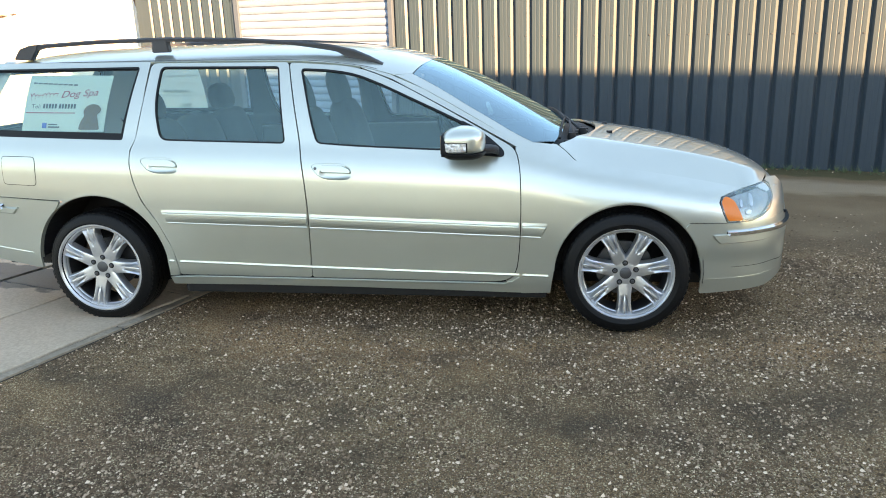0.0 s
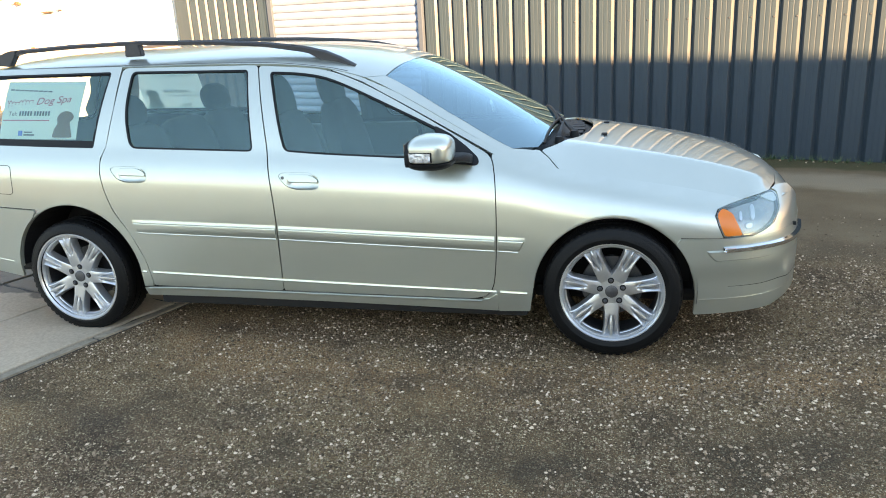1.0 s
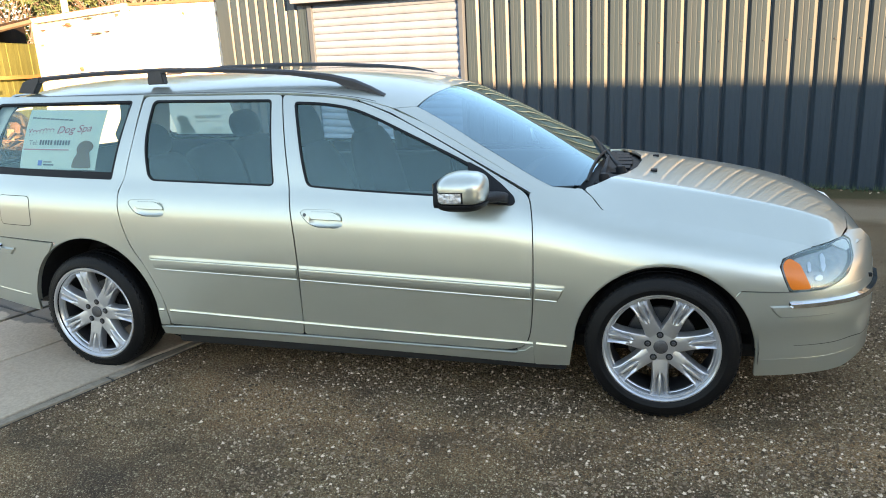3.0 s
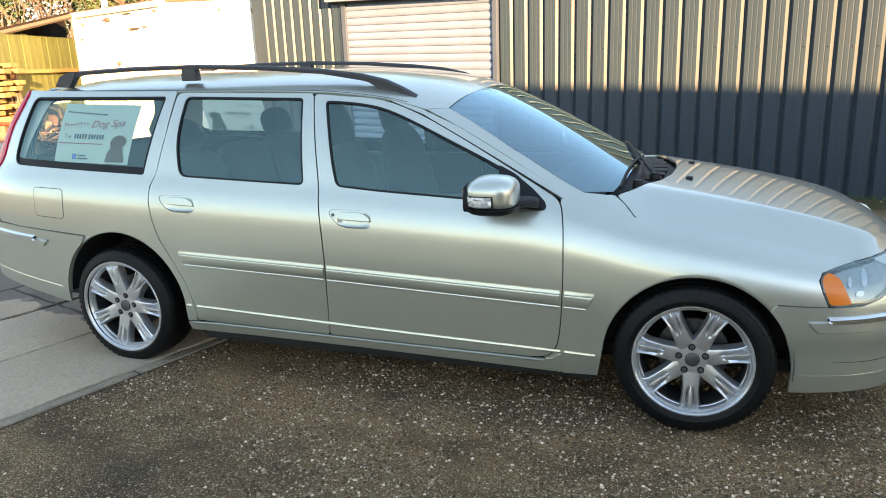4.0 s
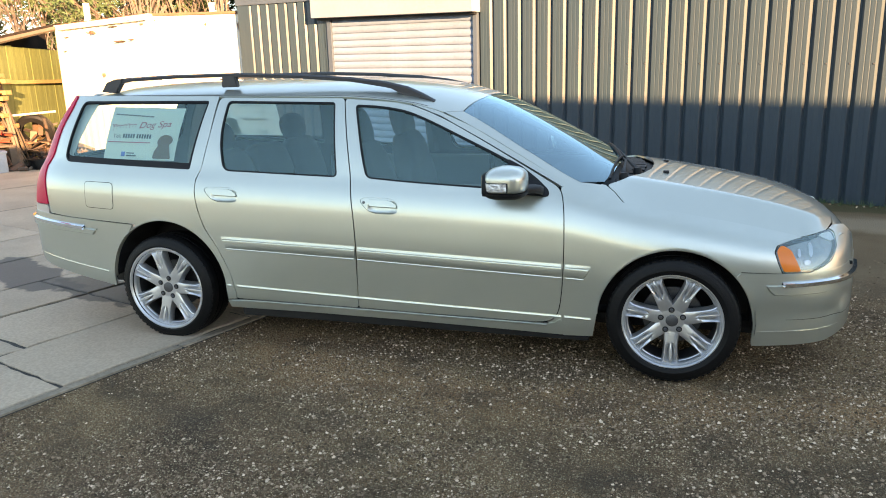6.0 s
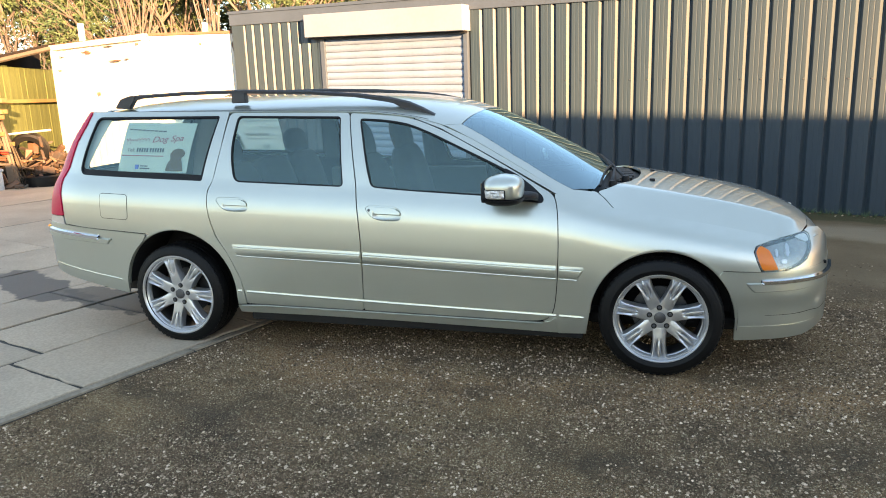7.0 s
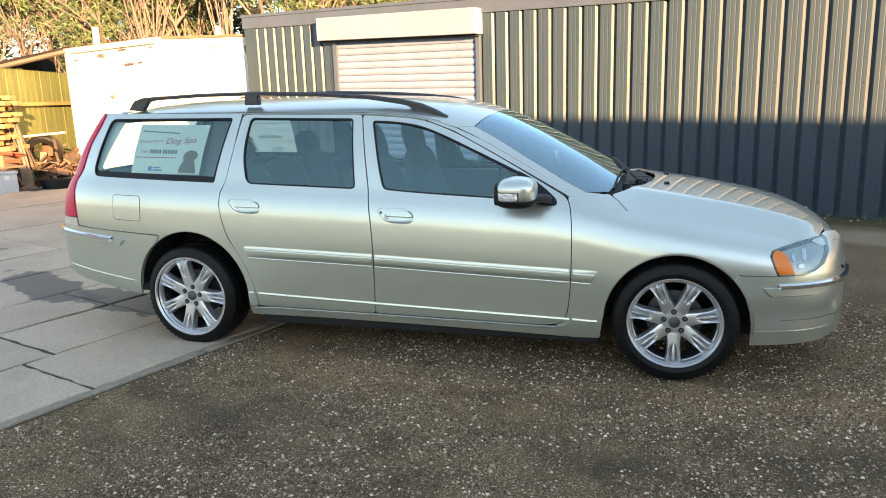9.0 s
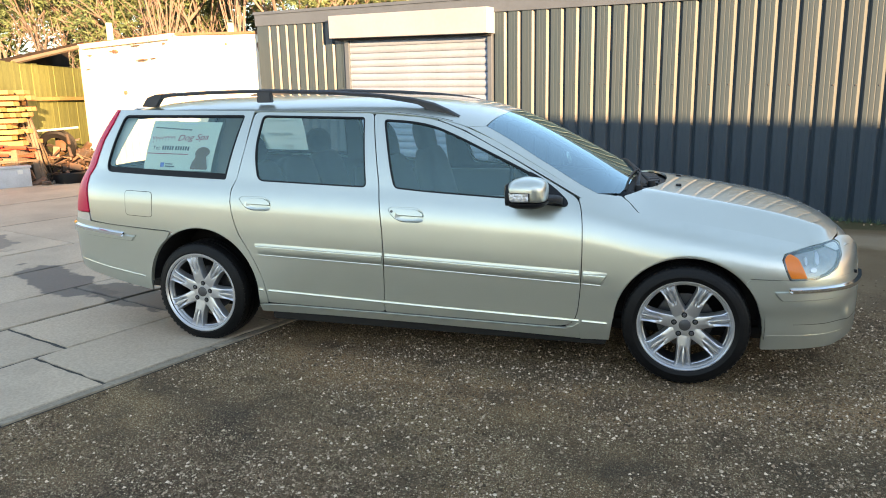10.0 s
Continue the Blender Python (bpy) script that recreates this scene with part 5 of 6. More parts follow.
for s in (-1, 1):
    pil = [(0.245, 0.668), (0.45, 0.697), (0.7, 0.722), (0.94, 0.745), (0.972, 0.7425), (0.996, 0.704), (1.032, 0.642), (0.93, 0.692), (0.62, 0.657), (0.322, 0.600)]
    fitted("front_pillar", [(x, s * y) for x, y in pil], on_crown(0.0), PAINT, car, step=0.03)
    gut = [(-1.95, 0.617), (-1.2, 0.643), (0.0, 0.652), (0.15, 0.652), (0.15, 0.655), (0.0, 0.655), (-1.2, 0.646), (-1.95, 0.620)]
    fitted("roof_gutter", [(x, s * y) for x, y in gut], on_crown(0.0008), DASH, car, step=0.03, thick=0.002)
    top_piece = [(0.964, 0.7425), (1.138, 0.7385), (1.086, 0.667), (1.044, 0.634), (1.024, 0.641), (0.988, 0.703)]
    fitted("fender_top", [(x, s * y) for x, y in top_piece], on_crown(0.0006), PAINT, car, step=0.025)
    side_frame = [(0.852, 0.9095), (0.443, 1.1335), (0.232, 1.2435), (0.070, 1.3035), top(0.13), top(0.217), top(0.402), top(0.672), top(0.91)]
    fitted("pillar_side", side_frame, FLANK, PAINT, car, "", s, step=0.025)
SCREEN_FOOT = [(0.985, 0.69), (1.03, 0.60), (1.062, 0.45), (1.082, 0.2), (1.088, 0.0)]
cowl = SCREEN_FOOT + [(x, -y) for x, y in SCREEN_FOOT[-2::-1]]
cowl += [(1.10, -0.655)] + [(x + 0.014, -y) for x, y in COWL_EDGE[2:]] + [(x + 0.014, y) for x, y in COWL_EDGE[-2:1:-1]] + [(1.10, 0.655)]
fitted("cowl", cowl, on_crown(-0.028), BLACK, car, "black plastic cowl below the windscreen", step=0.03)
for k in range(9):
    y = -0.48 + k * 0.12
    x = float(np.interp(abs(y), (0, 0.2, 0.37, 0.5), (1.185, 1.175, 1.15, 1.11)))
    z = float(crown(x, y)) - 0.026
    part("cowl_louvre", boxed(x - 0.035, x + 0.035, y - 0.045, y + 0.045, z - 0.004, z + 0.006, bevel=0.003), BLACK, car)


def on_tail(proud=0.0):
    """The tailgate's skin, over places across the car and heights."""
    def place(y, z):
        return -2.425 + lean_x(z) + 0.03 + 0.11 * np.abs(np.asarray(y) / 0.62) ** 3

    def f(a, c, side):
        e = 0.002
        x = place(a, c)
        gy, gz = (place(a + e, c) - place(a - e, c)) / (2 * e), (place(a, c + e) - place(a, c - e)) / (2 * e)
        nrm = np.stack([-np.ones_like(x), gy, gz], -1)
        nrm /= np.linalg.norm(nrm, axis=-1, keepdims=True)
        return np.stack([x, a, c], -1) + nrm * proud, nrm
    return f


gate = rounded([(-0.62, 0.55), (0.62, 0.55), (0.61, 1.0), (0.54, 1.39), (-0.54, 1.39), (-0.61, 1.0)], 0.04, 3)
gate_window = rounded([(-0.55, 1.0), (0.55, 1.0), (0.49, 1.34), (-0.49, 1.34)], 0.09, 5)
tg = fitted("tailgate", gate, on_tail(), PAINT, car, holes=[gate_window], step=0.05)
gl = fitted("rear_window", gate_window, on_tail(-0.006), GLASS, tg, "heated rear window glass", step=0.06, thick=0)
gl.visible_shadow = False
fitted("window_seal", shifted(gate_window, 0.004), on_tail(0.001), BLACK, tg, "", holes=[shifted(gate_window, -0.02)], step=0.04, thick=0.01)
bm = bmesh.new()
cols = []
for k in range(7):
    z = 0.27 + k * 0.068
    cols.append([bm.verts.new((2.212 - 0.03 * (j / 5) ** 2 - 0.42 * max(0.0, z - 0.52), j / 5 * 0.36, z)) for j in range(-5, 6)])
for a, c in zip(cols, cols[1:]):
    for j in range(10):
        bm.faces.new((a[j], a[j + 1], c[j + 1], c[j]))
part("grille", bm, BLACK, car, "black front grille", smooth=True)

# inner shell seen through the gaps, floor, wheel housings
shell = [(-1.72, 0.36), (-1.70, 0.50), (-1.55, 0.69), (-1.35, 0.735), (-1.15, 0.70), (-0.99, 0.5), (-0.92, 0.24), (0.98, 0.23), (1.05, 0.45), (1.2, 0.64), (1.38, 0.70), (1.56, 0.66), (1.70, 0.5), (1.76, 0.26), (2.1, 0.28), (2.22, 0.4), (2.1, 0.51), (1.84, 0.525), (1.79, 0.67),
         (1.4, 0.755), (1.0, 0.83), (0.9, 0.86), (0.45, 0.89), (-0.32, 0.93), (-1.1, 0.965), (-2.05, 0.99), (-2.24, 0.95), (-2.33, 0.7), (-2.36, 0.45)]
for side in (-1, 1):
    fitted("inner_shell", shell, on_flank(-0.022), SHADOW, car, "", side, step=0.08, thick=0)
    pillars = [(-2.15, 0.94), (-2.125, 1.0), (-1.975, 1.372), (-1.0, 1.362), (-0.3, 1.347), (0.043, 1.307), (0.217, 1.262), (0.402, 1.183), (0.672, 1.031), (0.85, 0.925), (0.87, 0.85), (0.45, 0.86), (-0.32, 0.90), (-1.1, 0.93)]
    fitted("inner_frame", pillars, on_flank(-0.022), SEAT, car, "dark inner window frames", side, step=0.06, thick=0,
           holes=[shifted(window_front, 0.004), shifted(window_rear, 0.004), shifted(window_load, 0.004)])
part("floor_pan", boxed(-2.15, -0.93, -0.62, 0.62, 0.24, 0.30, bevel=0.02), SHADOW, car)
part("engine_tray", boxed(1.0, 2.05, -0.60, 0.60, 0.17, 0.24, bevel=0.03), SHADOW, car)
part("exhaust_tunnel", boxed(-1.9, 1.0, -0.60, 0.60, 0.145, 0.20, bevel=0.02), SHADOW, car)
part("floor_pan", boxed(-0.93, 1.0, -0.83, 0.83, 0.155, 0.26, bevel=0.02), SHADOW, car)
for side in (-1, 1):
    for cx, cz, r, lo, hi in ((WHEEL_F, 0.31, 0.36, -8, 188), (WHEEL_R + 0.032, 0.33, 0.385, -10, 176)):
        bm = bmesh.new()
        a = [bm.verts.new((x, side * 0.87, z)) for x, z in arc(cx, cz, r, lo, hi, 20)]
        c = [bm.verts.new((x, side * 0.55, z)) for x, z in arc(cx, cz, r, lo, hi, 20)]
        for k in range(20):
            bm.faces.new((a[k], a[k + 1], c[k + 1], c[k]))
        bm.faces.new(c)
        part("wheel_housing", bm, SHADOW, car)
for side in (-1, 1):
    for a, r, cx, cz in ((ARCH_F[4:37], 0.346, WHEEL_F + 0.003, 0.300), (ARCH_R[3:40], 0.375, WHEEL_R + 0.032, 0.325)):
        bm = bmesh.new()
        xs, zs = np.array([p[0] for p in a]), np.array([p[1] for p in a])
        ys = flank(xs, zs)
        rows = []
        for x, z, y in zip(xs, zs, ys):
            ux, uz = (x - cx) / r, (z - cz) / r
            rows.append([bm.verts.new((x + ux * e, side * (y + o), z + uz * e)) for e, o in ((0.012, 0.0003), (0.004, 0.0012), (-0.001, 0.0), (-0.003, -0.006), (-0.003, -0.014))])
        for p, q in zip(rows, rows[1:]):
            for k in range(4):
                bm.faces.new((p[k], p[k + 1], q[k + 1], q[k]))
        part("arch_lip", bm, PAINT, car, smooth=True)

# lamps, bumper strips
for side in (-1, 1):
    lamp = fitted("headlamp", shifted(headlamp, 0.003), on_flank(0.004), LENS, car, "clear headlamp lens with amber corner", side, step=0.015, thick=0)
    lamp.visible_shadow = False
    fitted("reflector", shifted(headlamp, -0.004), on_flank(-0.014), MIRRORED, lamp, "silver reflector", side, step=0.02, thick=0)
    fitted("lamp_rim", shifted(headlamp, 0.004), on_flank(-0.002), SHADOW, lamp, "", side, holes=[shifted(headlamp, 0.0015)], step=0.02, thick=0.003)
    fitted("indicator", amber, on_flank(0.0046), AMBER, lamp, "amber indicator", side, step=0.012, thick=0)
    for x, z, rx, rz in ((1.960, 0.642, 0.009, 0.027), (1.944, 0.592, 0.014, 0.010), (1.908, 0.634, 0.006, 0.017)):
        oval = [(x + rx * math.cos(2 * math.pi * k / 16) * (1.15 if k % 8 else 0.9), z + rz * math.sin(2 * math.pi * k / 16)) for k in range(16)]
        fitted("bulb_shield", oval, on_flank(-0.007), ALLOY, lamp, "", side, step=0.008, thick=0.006, flare=0.003)
    t = fitted("tail_lamp", tail_lamp, on_flank(0.006), RED, car, "tall red tail lamp", side, step=0.02, thick=0.02)
    fitted("reversing_lens", reverse_lamp, on_flank(0.006), ALLOY, t, "clear reversing lens", side, step=0.02, thick=0.02)
    part_strip = rounded([(1.775, 0.470), (1.755, 0.502), (2.0, 0.503), (2.16, 0.498), (2.16, 0.455), (2.0, 0.446), (1.80, 0.446)], 0.01, 3)
    s1 = strip(part_strip, car, "bumper_strip", PAINT, 0.016, side, step=0.02)
    strip(rounded([(1.83, 0.492), (1.83, 0.503), (2.0, 0.505), (2.19, 0.502), (2.225, 0.498), (2.225, 0.489), (2.19, 0.491), (2.0, 0.495)], 0.002, 2), s1, "chrome_insert", CHROME, 0.022, side, "chrome bumper strip")
    s2 = strip(rounded([(-1.778, 0.640), (-1.822, 0.594), (-2.02, 0.605), (-2.2, 0.612), (-2.40, 0.63), (-2.40, 0.690), (-2.2, 0.676), (-1.86, 0.646)], 0.008, 3), car, "bumper_strip", PAINT, 0.020, side, step=0.02)
    strip(rounded([(-1.88, 0.633), (-1.88, 0.643), (-2.2, 0.668), (-2.43, 0.688), (-2.43, 0.672), (-2.2, 0.655)], 0.003, 2), s2, "chrome_insert", CHROME, 0.025, side, "chrome bumper strip")
    moulding([(1.742, 0.279), (1.9, 0.279), (2.0, 0.279), (2.12, 0.283), (2.2, 0.297), (2.236, 0.31)], FINE, car, "bumper_crease", side, lift=0.004)
    fitted("bumper_seam", [(1.86, 0.334), (2.0, 0.332), (2.12, 0.336), (2.21, 0.346), (2.21, 0.3435), (2.12, 0.333), (2.0, 0.3295), (1.86, 0.3325)], on_flank(0.0068), SHADOW, car, "", side, step=0.02, thick=0)
    moulding([(-1.76, 0.386), (-2.0, 0.418), (-2.25, 0.452), (-2.42, 0.47)], FINE, car, "bumper_crease", side, lift=0.009)
    moulding([(-0.905, 0.347), (0.0, 0.320), (0.868, 0.297)], FINE, car, "door_crease", side)
    moulding([(0.884, 0.2965), (1.008, 0.292)], FINE, car, "fender_crease", side)
    moulding([(-0.945, 0.2625), (-0.80, 0.2675), (-0.184, 0.2645), (0.80, 0.2545)], LIP, car, "sill_lip", side, lift=0.004)
    moulding([(-0.966, 0.349), (-0.938, 0.348)], FINE, car, "quarter_crease", side)
    fitted("lamp_backing", shifted(tail_lamp, 0.012), on_flank(-0.035), LINING, t, "", side, step=0.04, thick=0)

# roof rails
for side in (-1, 1):
    rail = new("roof_rail")
    rail.parent = car
    tagged(rail, "dark grey roof rail on three feet")
    line = [(-1.86, 1.427), (-1.79, 1.456), (-1.72, 1.464), (-1.4, 1.474), (-1.0, 1.474), (-0.6, 1.457), (-0.3, 1.433), (-0.1, 1.407), (0.02, 1.379), (0.10, 1.345), (0.17, 1.308)]
    bm = bmesh.new()
    rows = []
    for i, (x, z) in enumerate(line):
        fat = 0.011 if 1 < i < 7 else 0.018
        y = 0.568 if x < -0.3 else 0.568 + 0.03 * (x + 0.3)
        rows.append([bm.verts.new((x, side * (y + o), z + h)) for o, h in ((-0.018, -fat), (0.018, -fat), (0.020, 0.004), (0.010, 0.012), (-0.010, 0.012), (-0.020, 0.004))])
    for a, c in zip(rows, rows[1:]):
        for k in range(6):
            bm.faces.new((a[k], a[(k + 1) % 6], c[(k + 1) % 6], c[k]))
    bm.faces.new(rows[0])
    bm.faces.new(rows[-1][::-1])
    part("bar", bm, RAIL, rail, smooth=True)
    for outline in ([(-1.905, 1.398), (-1.862, 1.452), (-1.80, 1.470), (-1.735, 1.474), (-1.765, 1.448), (-1.80, 1.39)], [(-1.083, 1.408), (-1.076, 1.470), (-0.992, 1.470), (-0.985, 1.408)],
                    [(-0.16, 1.428), (0.0, 1.392), (0.09, 1.356), (0.20, 1.296), (0.19, 1.270), (0.06, 1.305), (-0.02, 1.362)]):
        bm = prism(outline, side * 0.573 - 0.019, side * 0.573 + 0.019)
        bmesh.ops.bevel(bm, geom=list(bm.edges), offset=0.005, segments=2, affect="EDGES")
        part("foot", bm, RAIL, rail, smooth=True)
    trim = [(-2.06, 1.0), (-1.90, 1.36), (-2.03, 1.375), (-2.12, 1.2), (-2.20, 1.0)]
    fitted("pillar_trim", trim, on_flank(-0.035), LINING, car, "pale rear pillar trim", side, step=0.06, thick=0)


# wheels
def wheel_mesh_set():
    """Tyre, rim, spokes, disc and hub of one wheel about the y axis; the outer face looks to -y."""
    sets = []
    R, rr = 0.315, 0.2335
    tyre = lathe([(rr - 0.006, 0.10), (rr, 0.105), (0.257, 0.112), (0.285, 0.108), (0.305, 0.092), (R - 0.002, 0.075), (R, 0.05), (R, 0.012), (R - 0.008, 0.011), (R - 0.008, 0.004), (R, 0.003), (R, -0.03), (R - 0.008, -0.031), (R - 0.008, -0.038), (R, -0.039),
                  (R, -0.062), (R - 0.003, -0.078), (0.304, -0.094), (0.295, -0.101), (0.293, -0.101), (0.284, -0.107), (0.262, -0.112), (0.258, -0.1125), (0.256, -0.111), (0.246, -0.110), (rr + 0.004, -0.106), (rr, -0.100), (rr - 0.006, -0.09)], 72)
    sets.append(("tyre", mesh_from(tyre, "tyre", RUBBER, True), "black road tyre"))
    tread = bmesh.new()
    for k in range(60):
        a = 2 * math.pi * k / 60
        m = Matrix.Rotation(a, 4, "Y")
        for s in (-1, 1):
            box(tread, -0.009, 0.009, s * 0.087 - 0.007, s * 0.087 + 0.007, 0.297, 0.3085, m=m @ Matrix.Rotation(0.0, 4, "Z"))
    sets.append(("tread", mesh_from(tread, "tread", RUBBER), ""))
    barrel = lathe([(0.218, 0.09), (0.205, 0.085), (0.196, 0.0), (0.196, -0.058)], 72)
    sets.append(("barrel", mesh_from(barrel, "barrel", STEEL, True), "dark inner barrel"))
    rim = lathe([(0.196, -0.050), (0.198, -0.066), (0.201, -0.068), (0.203, -0.083), (0.208, -0.090), (0.212, -0.090), (0.214, -0.098), (0.220, -0.104), (0.226, -0.104), (0.2285, -0.100), (0.228, -0.094), (0.222, -0.09)], 72)
    sets.append(("rim", mesh_from(rim, "rim", ALLOY, True), "silver alloy rim"))
    spoke = bmesh.new()
    rows = []
    n = 28
    half = curve((0, 0.036), (0.25, 0.031), (0.5, 0.0285), (0.75, 0.030), (0.9, 0.034), (1.0, 0.042))
    petal = curve((0, 0.0016), (0.38, 0.0016), (0.60, 0.0085), (0.75, 0.0098), (0.92, 0.0065), (1.0, 0.004))
    for i in range(n + 1):
        t = i / n
        r = 0.036 + t * (0.207 - 0.036)
        w, p = float(half(t)), float(petal(t))
        y = -0.0745 - 0.0175 * t ** 0.9 + (0.0 if t < 0.9 else 0.006 * (t - 0.9) / 0.1)
        g = max(0.0, min(1.0, (t - 0.40) / 0.22))
        g = g * g * (3 - 2 * g)
        gd, rise = 0.017 * g, 0.004 * g
        e = p + 0.004 + (w - 0.014 - p) * min(1.0, max(0.0, (t - 0.36) / 0.50))      # the flutes run to a point at the waist
        m = p + (e - p) * 0.45
        right = ((0.0, -rise), (p * 0.6, -rise * 0.7), (p, gd * 0.45), (m, gd), (e, gd * 0.25 * g), (w - 0.0045, 0.0), (w - 0.001, 0.0015), (w + 0.001, 0.007), (w + 0.005, 0.045))
        cols = [(-x, d) for x, d in right[:0:-1]] + list(right)
        rows.append([spoke.verts.new((sx, y + dy, r)) for sx, dy in cols])
    for a, c in zip(rows, rows[1:]):
        for k in range(len(a) - 1):
            spoke.faces.new((a[k], a[k + 1], c[k + 1], c[k]))
    spoke.faces.new(rows[-1])
    sets.append(("spoke", mesh_from(spoke, "spoke", ALLOY, True), "split silver spoke"))
    hub = lathe([(0, -0.0765), (0.028, -0.0765), (0.056, -0.0768), (0.066, -0.0755), (0.078, -0.072), (0.086, -0.062), (0.088, -0.03)], 48)
    sets.append(("hub", mesh_from(hub, "hub", ALLOY, True), ""))
    cap = lathe([(0, -0.083), (0.022, -0.0825), (0.029, -0.080), (0.031, -0.068)], 28)
    sets.append(("hub_cap", mesh_from(cap, "hub_cap", STEEL, True), "dark round centre cap"))
    nut = lathe([(0, -0.077), (0.005, -0.0775), (0.0075, -0.076), (0.0082, -0.069)], 12)
    sets.append(("wheel_nut", mesh_from(nut, "wheel_nut", STEEL), ""))
    well = lathe([(0, -0.0705), (0.0125, -0.0705), (0.0145, -0.0705), (0.0145, -0.06)], 16)
    sets.append(("nut_well", mesh_from(well, "nut_well", SHADOW), ""))
    disc = lathe([(0, 0.0), (0.075, 0.0), (0.078, 0.015), (0.143, 0.016), (0.143, 0.036), (0.07, 0.036)], 40)
    sets.append(("brake_disc", mesh_from(disc, "brake_disc", STEEL, True), "dark brake disc"))
    return sets


WHEEL = wheel_mesh_set()
for name, me, label in WHEEL:
    if name in ("rim", "spoke", "barrel"):
        me.transform(Matrix.Diagonal((1.052, 1, 1.052, 1)))
for nm, x, first in (("front_wheel", WHEEL_F, -90), ("rear_wheel", WHEEL_R, -104)):
    for side in (-1, 1):
        w = new(nm)
        w.parent = car
        w.matrix_local = pose(x, side * 0.782, HUB_Z, 0, 0, 0 if side < 0 else 180) @ Matrix.Diagonal((0.962, 1, 0.962, 1))
        tagged(w, "seven-spoke silver alloy wheel with black tyre")
        bigger = Matrix.Translation((0, -0.009, 0)) @ Matrix.Diagonal((1.055, 1, 1.045, 1)) if nm == "rear_wheel" else Matrix.Identity(4)
        for name, me, label in WHEEL:
            if name == "spoke":
                for k in range(7):
                    part(name, me, None, w, label, at=bigger @ pose(0, 0, 0, 0, 90 - first + k * 360 / 7, 0))
            elif name in ("wheel_nut", "nut_well"):
                for k in range(5):
                    a = radians(first + 36 + k * 72 + 4)
                    part(name, me, None, w, label, at=bigger @ Matrix.Translation((0.054 * math.cos(a), -0.0085, 0.054 * math.sin(a))))
            else:
                ob = part(name, me, None, w, label, at=None if name in ("tyre", "tread", "brake_disc") else bigger)
                if name == "tread":
                    tagged(ob, kind="stuff")

# door mirrors
for side in (-1, 1):
    m = new("door_mirror")
    m.parent = car
    tagged(m, "body-coloured door mirror on a black arm")
    cx, cy, cz = 0.622, side * 0.99, 0.968

    def blob(lo, hi, grow, a0=0.0, a1=2 * math.pi):
        """The mirror's rounded housing between two heights and two bearings: blunt behind, bowed in front."""
        bm = bmesh.new()
        rows, n, whole = [], 32, a1 - a0 > 6.2
        for k in range(13):
            v = lo + (hi - lo) * k / 12
            r = (1 - abs(v) ** (3.2 if v > 0 else 5.0)) ** 0.5
            back = 0.94 if v < 0 else 0.94 - 0.10 * v * v
            ring = []
            for j in range(n if whole else n + 1):
                a = (a0 + (a1 - a0) * j / n) * side
                c, s = math.cos(a), math.sin(a)
                ring.append(bm.verts.new((cx + (0.100 + grow) * r * abs(c) ** 0.6 * (1 if c > 0 else -back), cy + (0.110 + grow) * r * abs(s) ** 0.7 * (1 if s > 0 else -1), cz + (0.068 + grow) * v)))
            rows.append(ring)
        m = len(rows[0])
        for p, q in zip(rows, rows[1:]):
            for j in range(m if whole else m - 1):
                bm.faces.new((p[j], p[(j + 1) % m], q[(j + 1) % m], q[j]))
        if whole:
            bm.faces.new(rows[0])
            bm.faces.new(rows[-1])
        return bm
    part("cap", blob(-0.66, 0.988, 0.0), PAINT, m, smooth=True)
    part("lower_shell", blob(-0.985, -0.50, 0.006), BLACK, m, "black lower mirror shell", smooth=True, at=Matrix.Translation((0, 0, -0.012)))
    rep = part("side_repeater", blob(-0.56, -0.02, 0.003, 0.47 * math.pi, 0.90 * math.pi), FACETED, m, "clear side repeater lens", smooth=True)
    part("lens_seal", blob(-0.59, 0.03, 0.0015, 0.455 * math.pi, 0.91 * math.pi), BLACK, rep, "", smooth=True)
    back_rim = rounded([(-0.098, -0.052), (-0.086, -0.066), (0.086, -0.066), (0.098, -0.052), (0.098, 0.005), (0.06, 0.040), (-0.06, 0.040), (-0.098, 0.005)], 0.02, 3)
    bm = bmesh.new()
    front, rear = ([bm.verts.new((x, cy + y * k, cz + z * k)) for y, z in back_rim] for x, k in ((cx - 0.060, 1.0), (cx - 0.090, 0.98)))
    bm.faces.new(front)
    bm.faces.new(rear[::-1])
    for k in range(len(front)):
        bm.faces.new((front[k], front[k - 1], rear[k - 1], rear[k]))
    part("rear_rim", bm, BLACK, m, smooth=True)
    part("mirror_glass", boxed(cx - 0.094, cx - 0.0895, cy - 0.085, cy + 0.085, cz - 0.05, cz + 0.034), CHROME, m, "mirror glass")
    bm = bmesh.new()
    rows = []
    for x, y, z, ry, rz in ((0.54, 0.985, 0.914, 0.06, 0.012), (0.60, 0.975, 0.917, 0.075, 0.016), (0.66, 0.955, 0.919, 0.075, 0.018), (0.71, 0.925, 0.921, 0.060, 0.020), (0.74, 0.895, 0.917, 0.045, 0.020), (0.762, 0.865, 0.908, 0.035, 0.021), (0.772, 0.840, 0.898, 0.02, 0.019)):
        rows.append([bm.verts.new((x + 0.2 * ry * math.cos(a), side * (y + ry * math.cos(a)), z + rz * abs(math.sin(a)) ** 0.7 * (1 if math.sin(a) > 0 else -1))) for a in (2 * math.pi * k / 16 for k in range(16))])
    for p, q in zip(rows, rows[1:]):
        for k in range(16):
            bm.faces.new((p[k], p[(k + 1) % 16], q[(k + 1) % 16], q[k]))
    bm.faces.new(rows[0])
    bm.faces.new(rows[-1])
    part("arm", bm, BLACK, m, smooth=True)
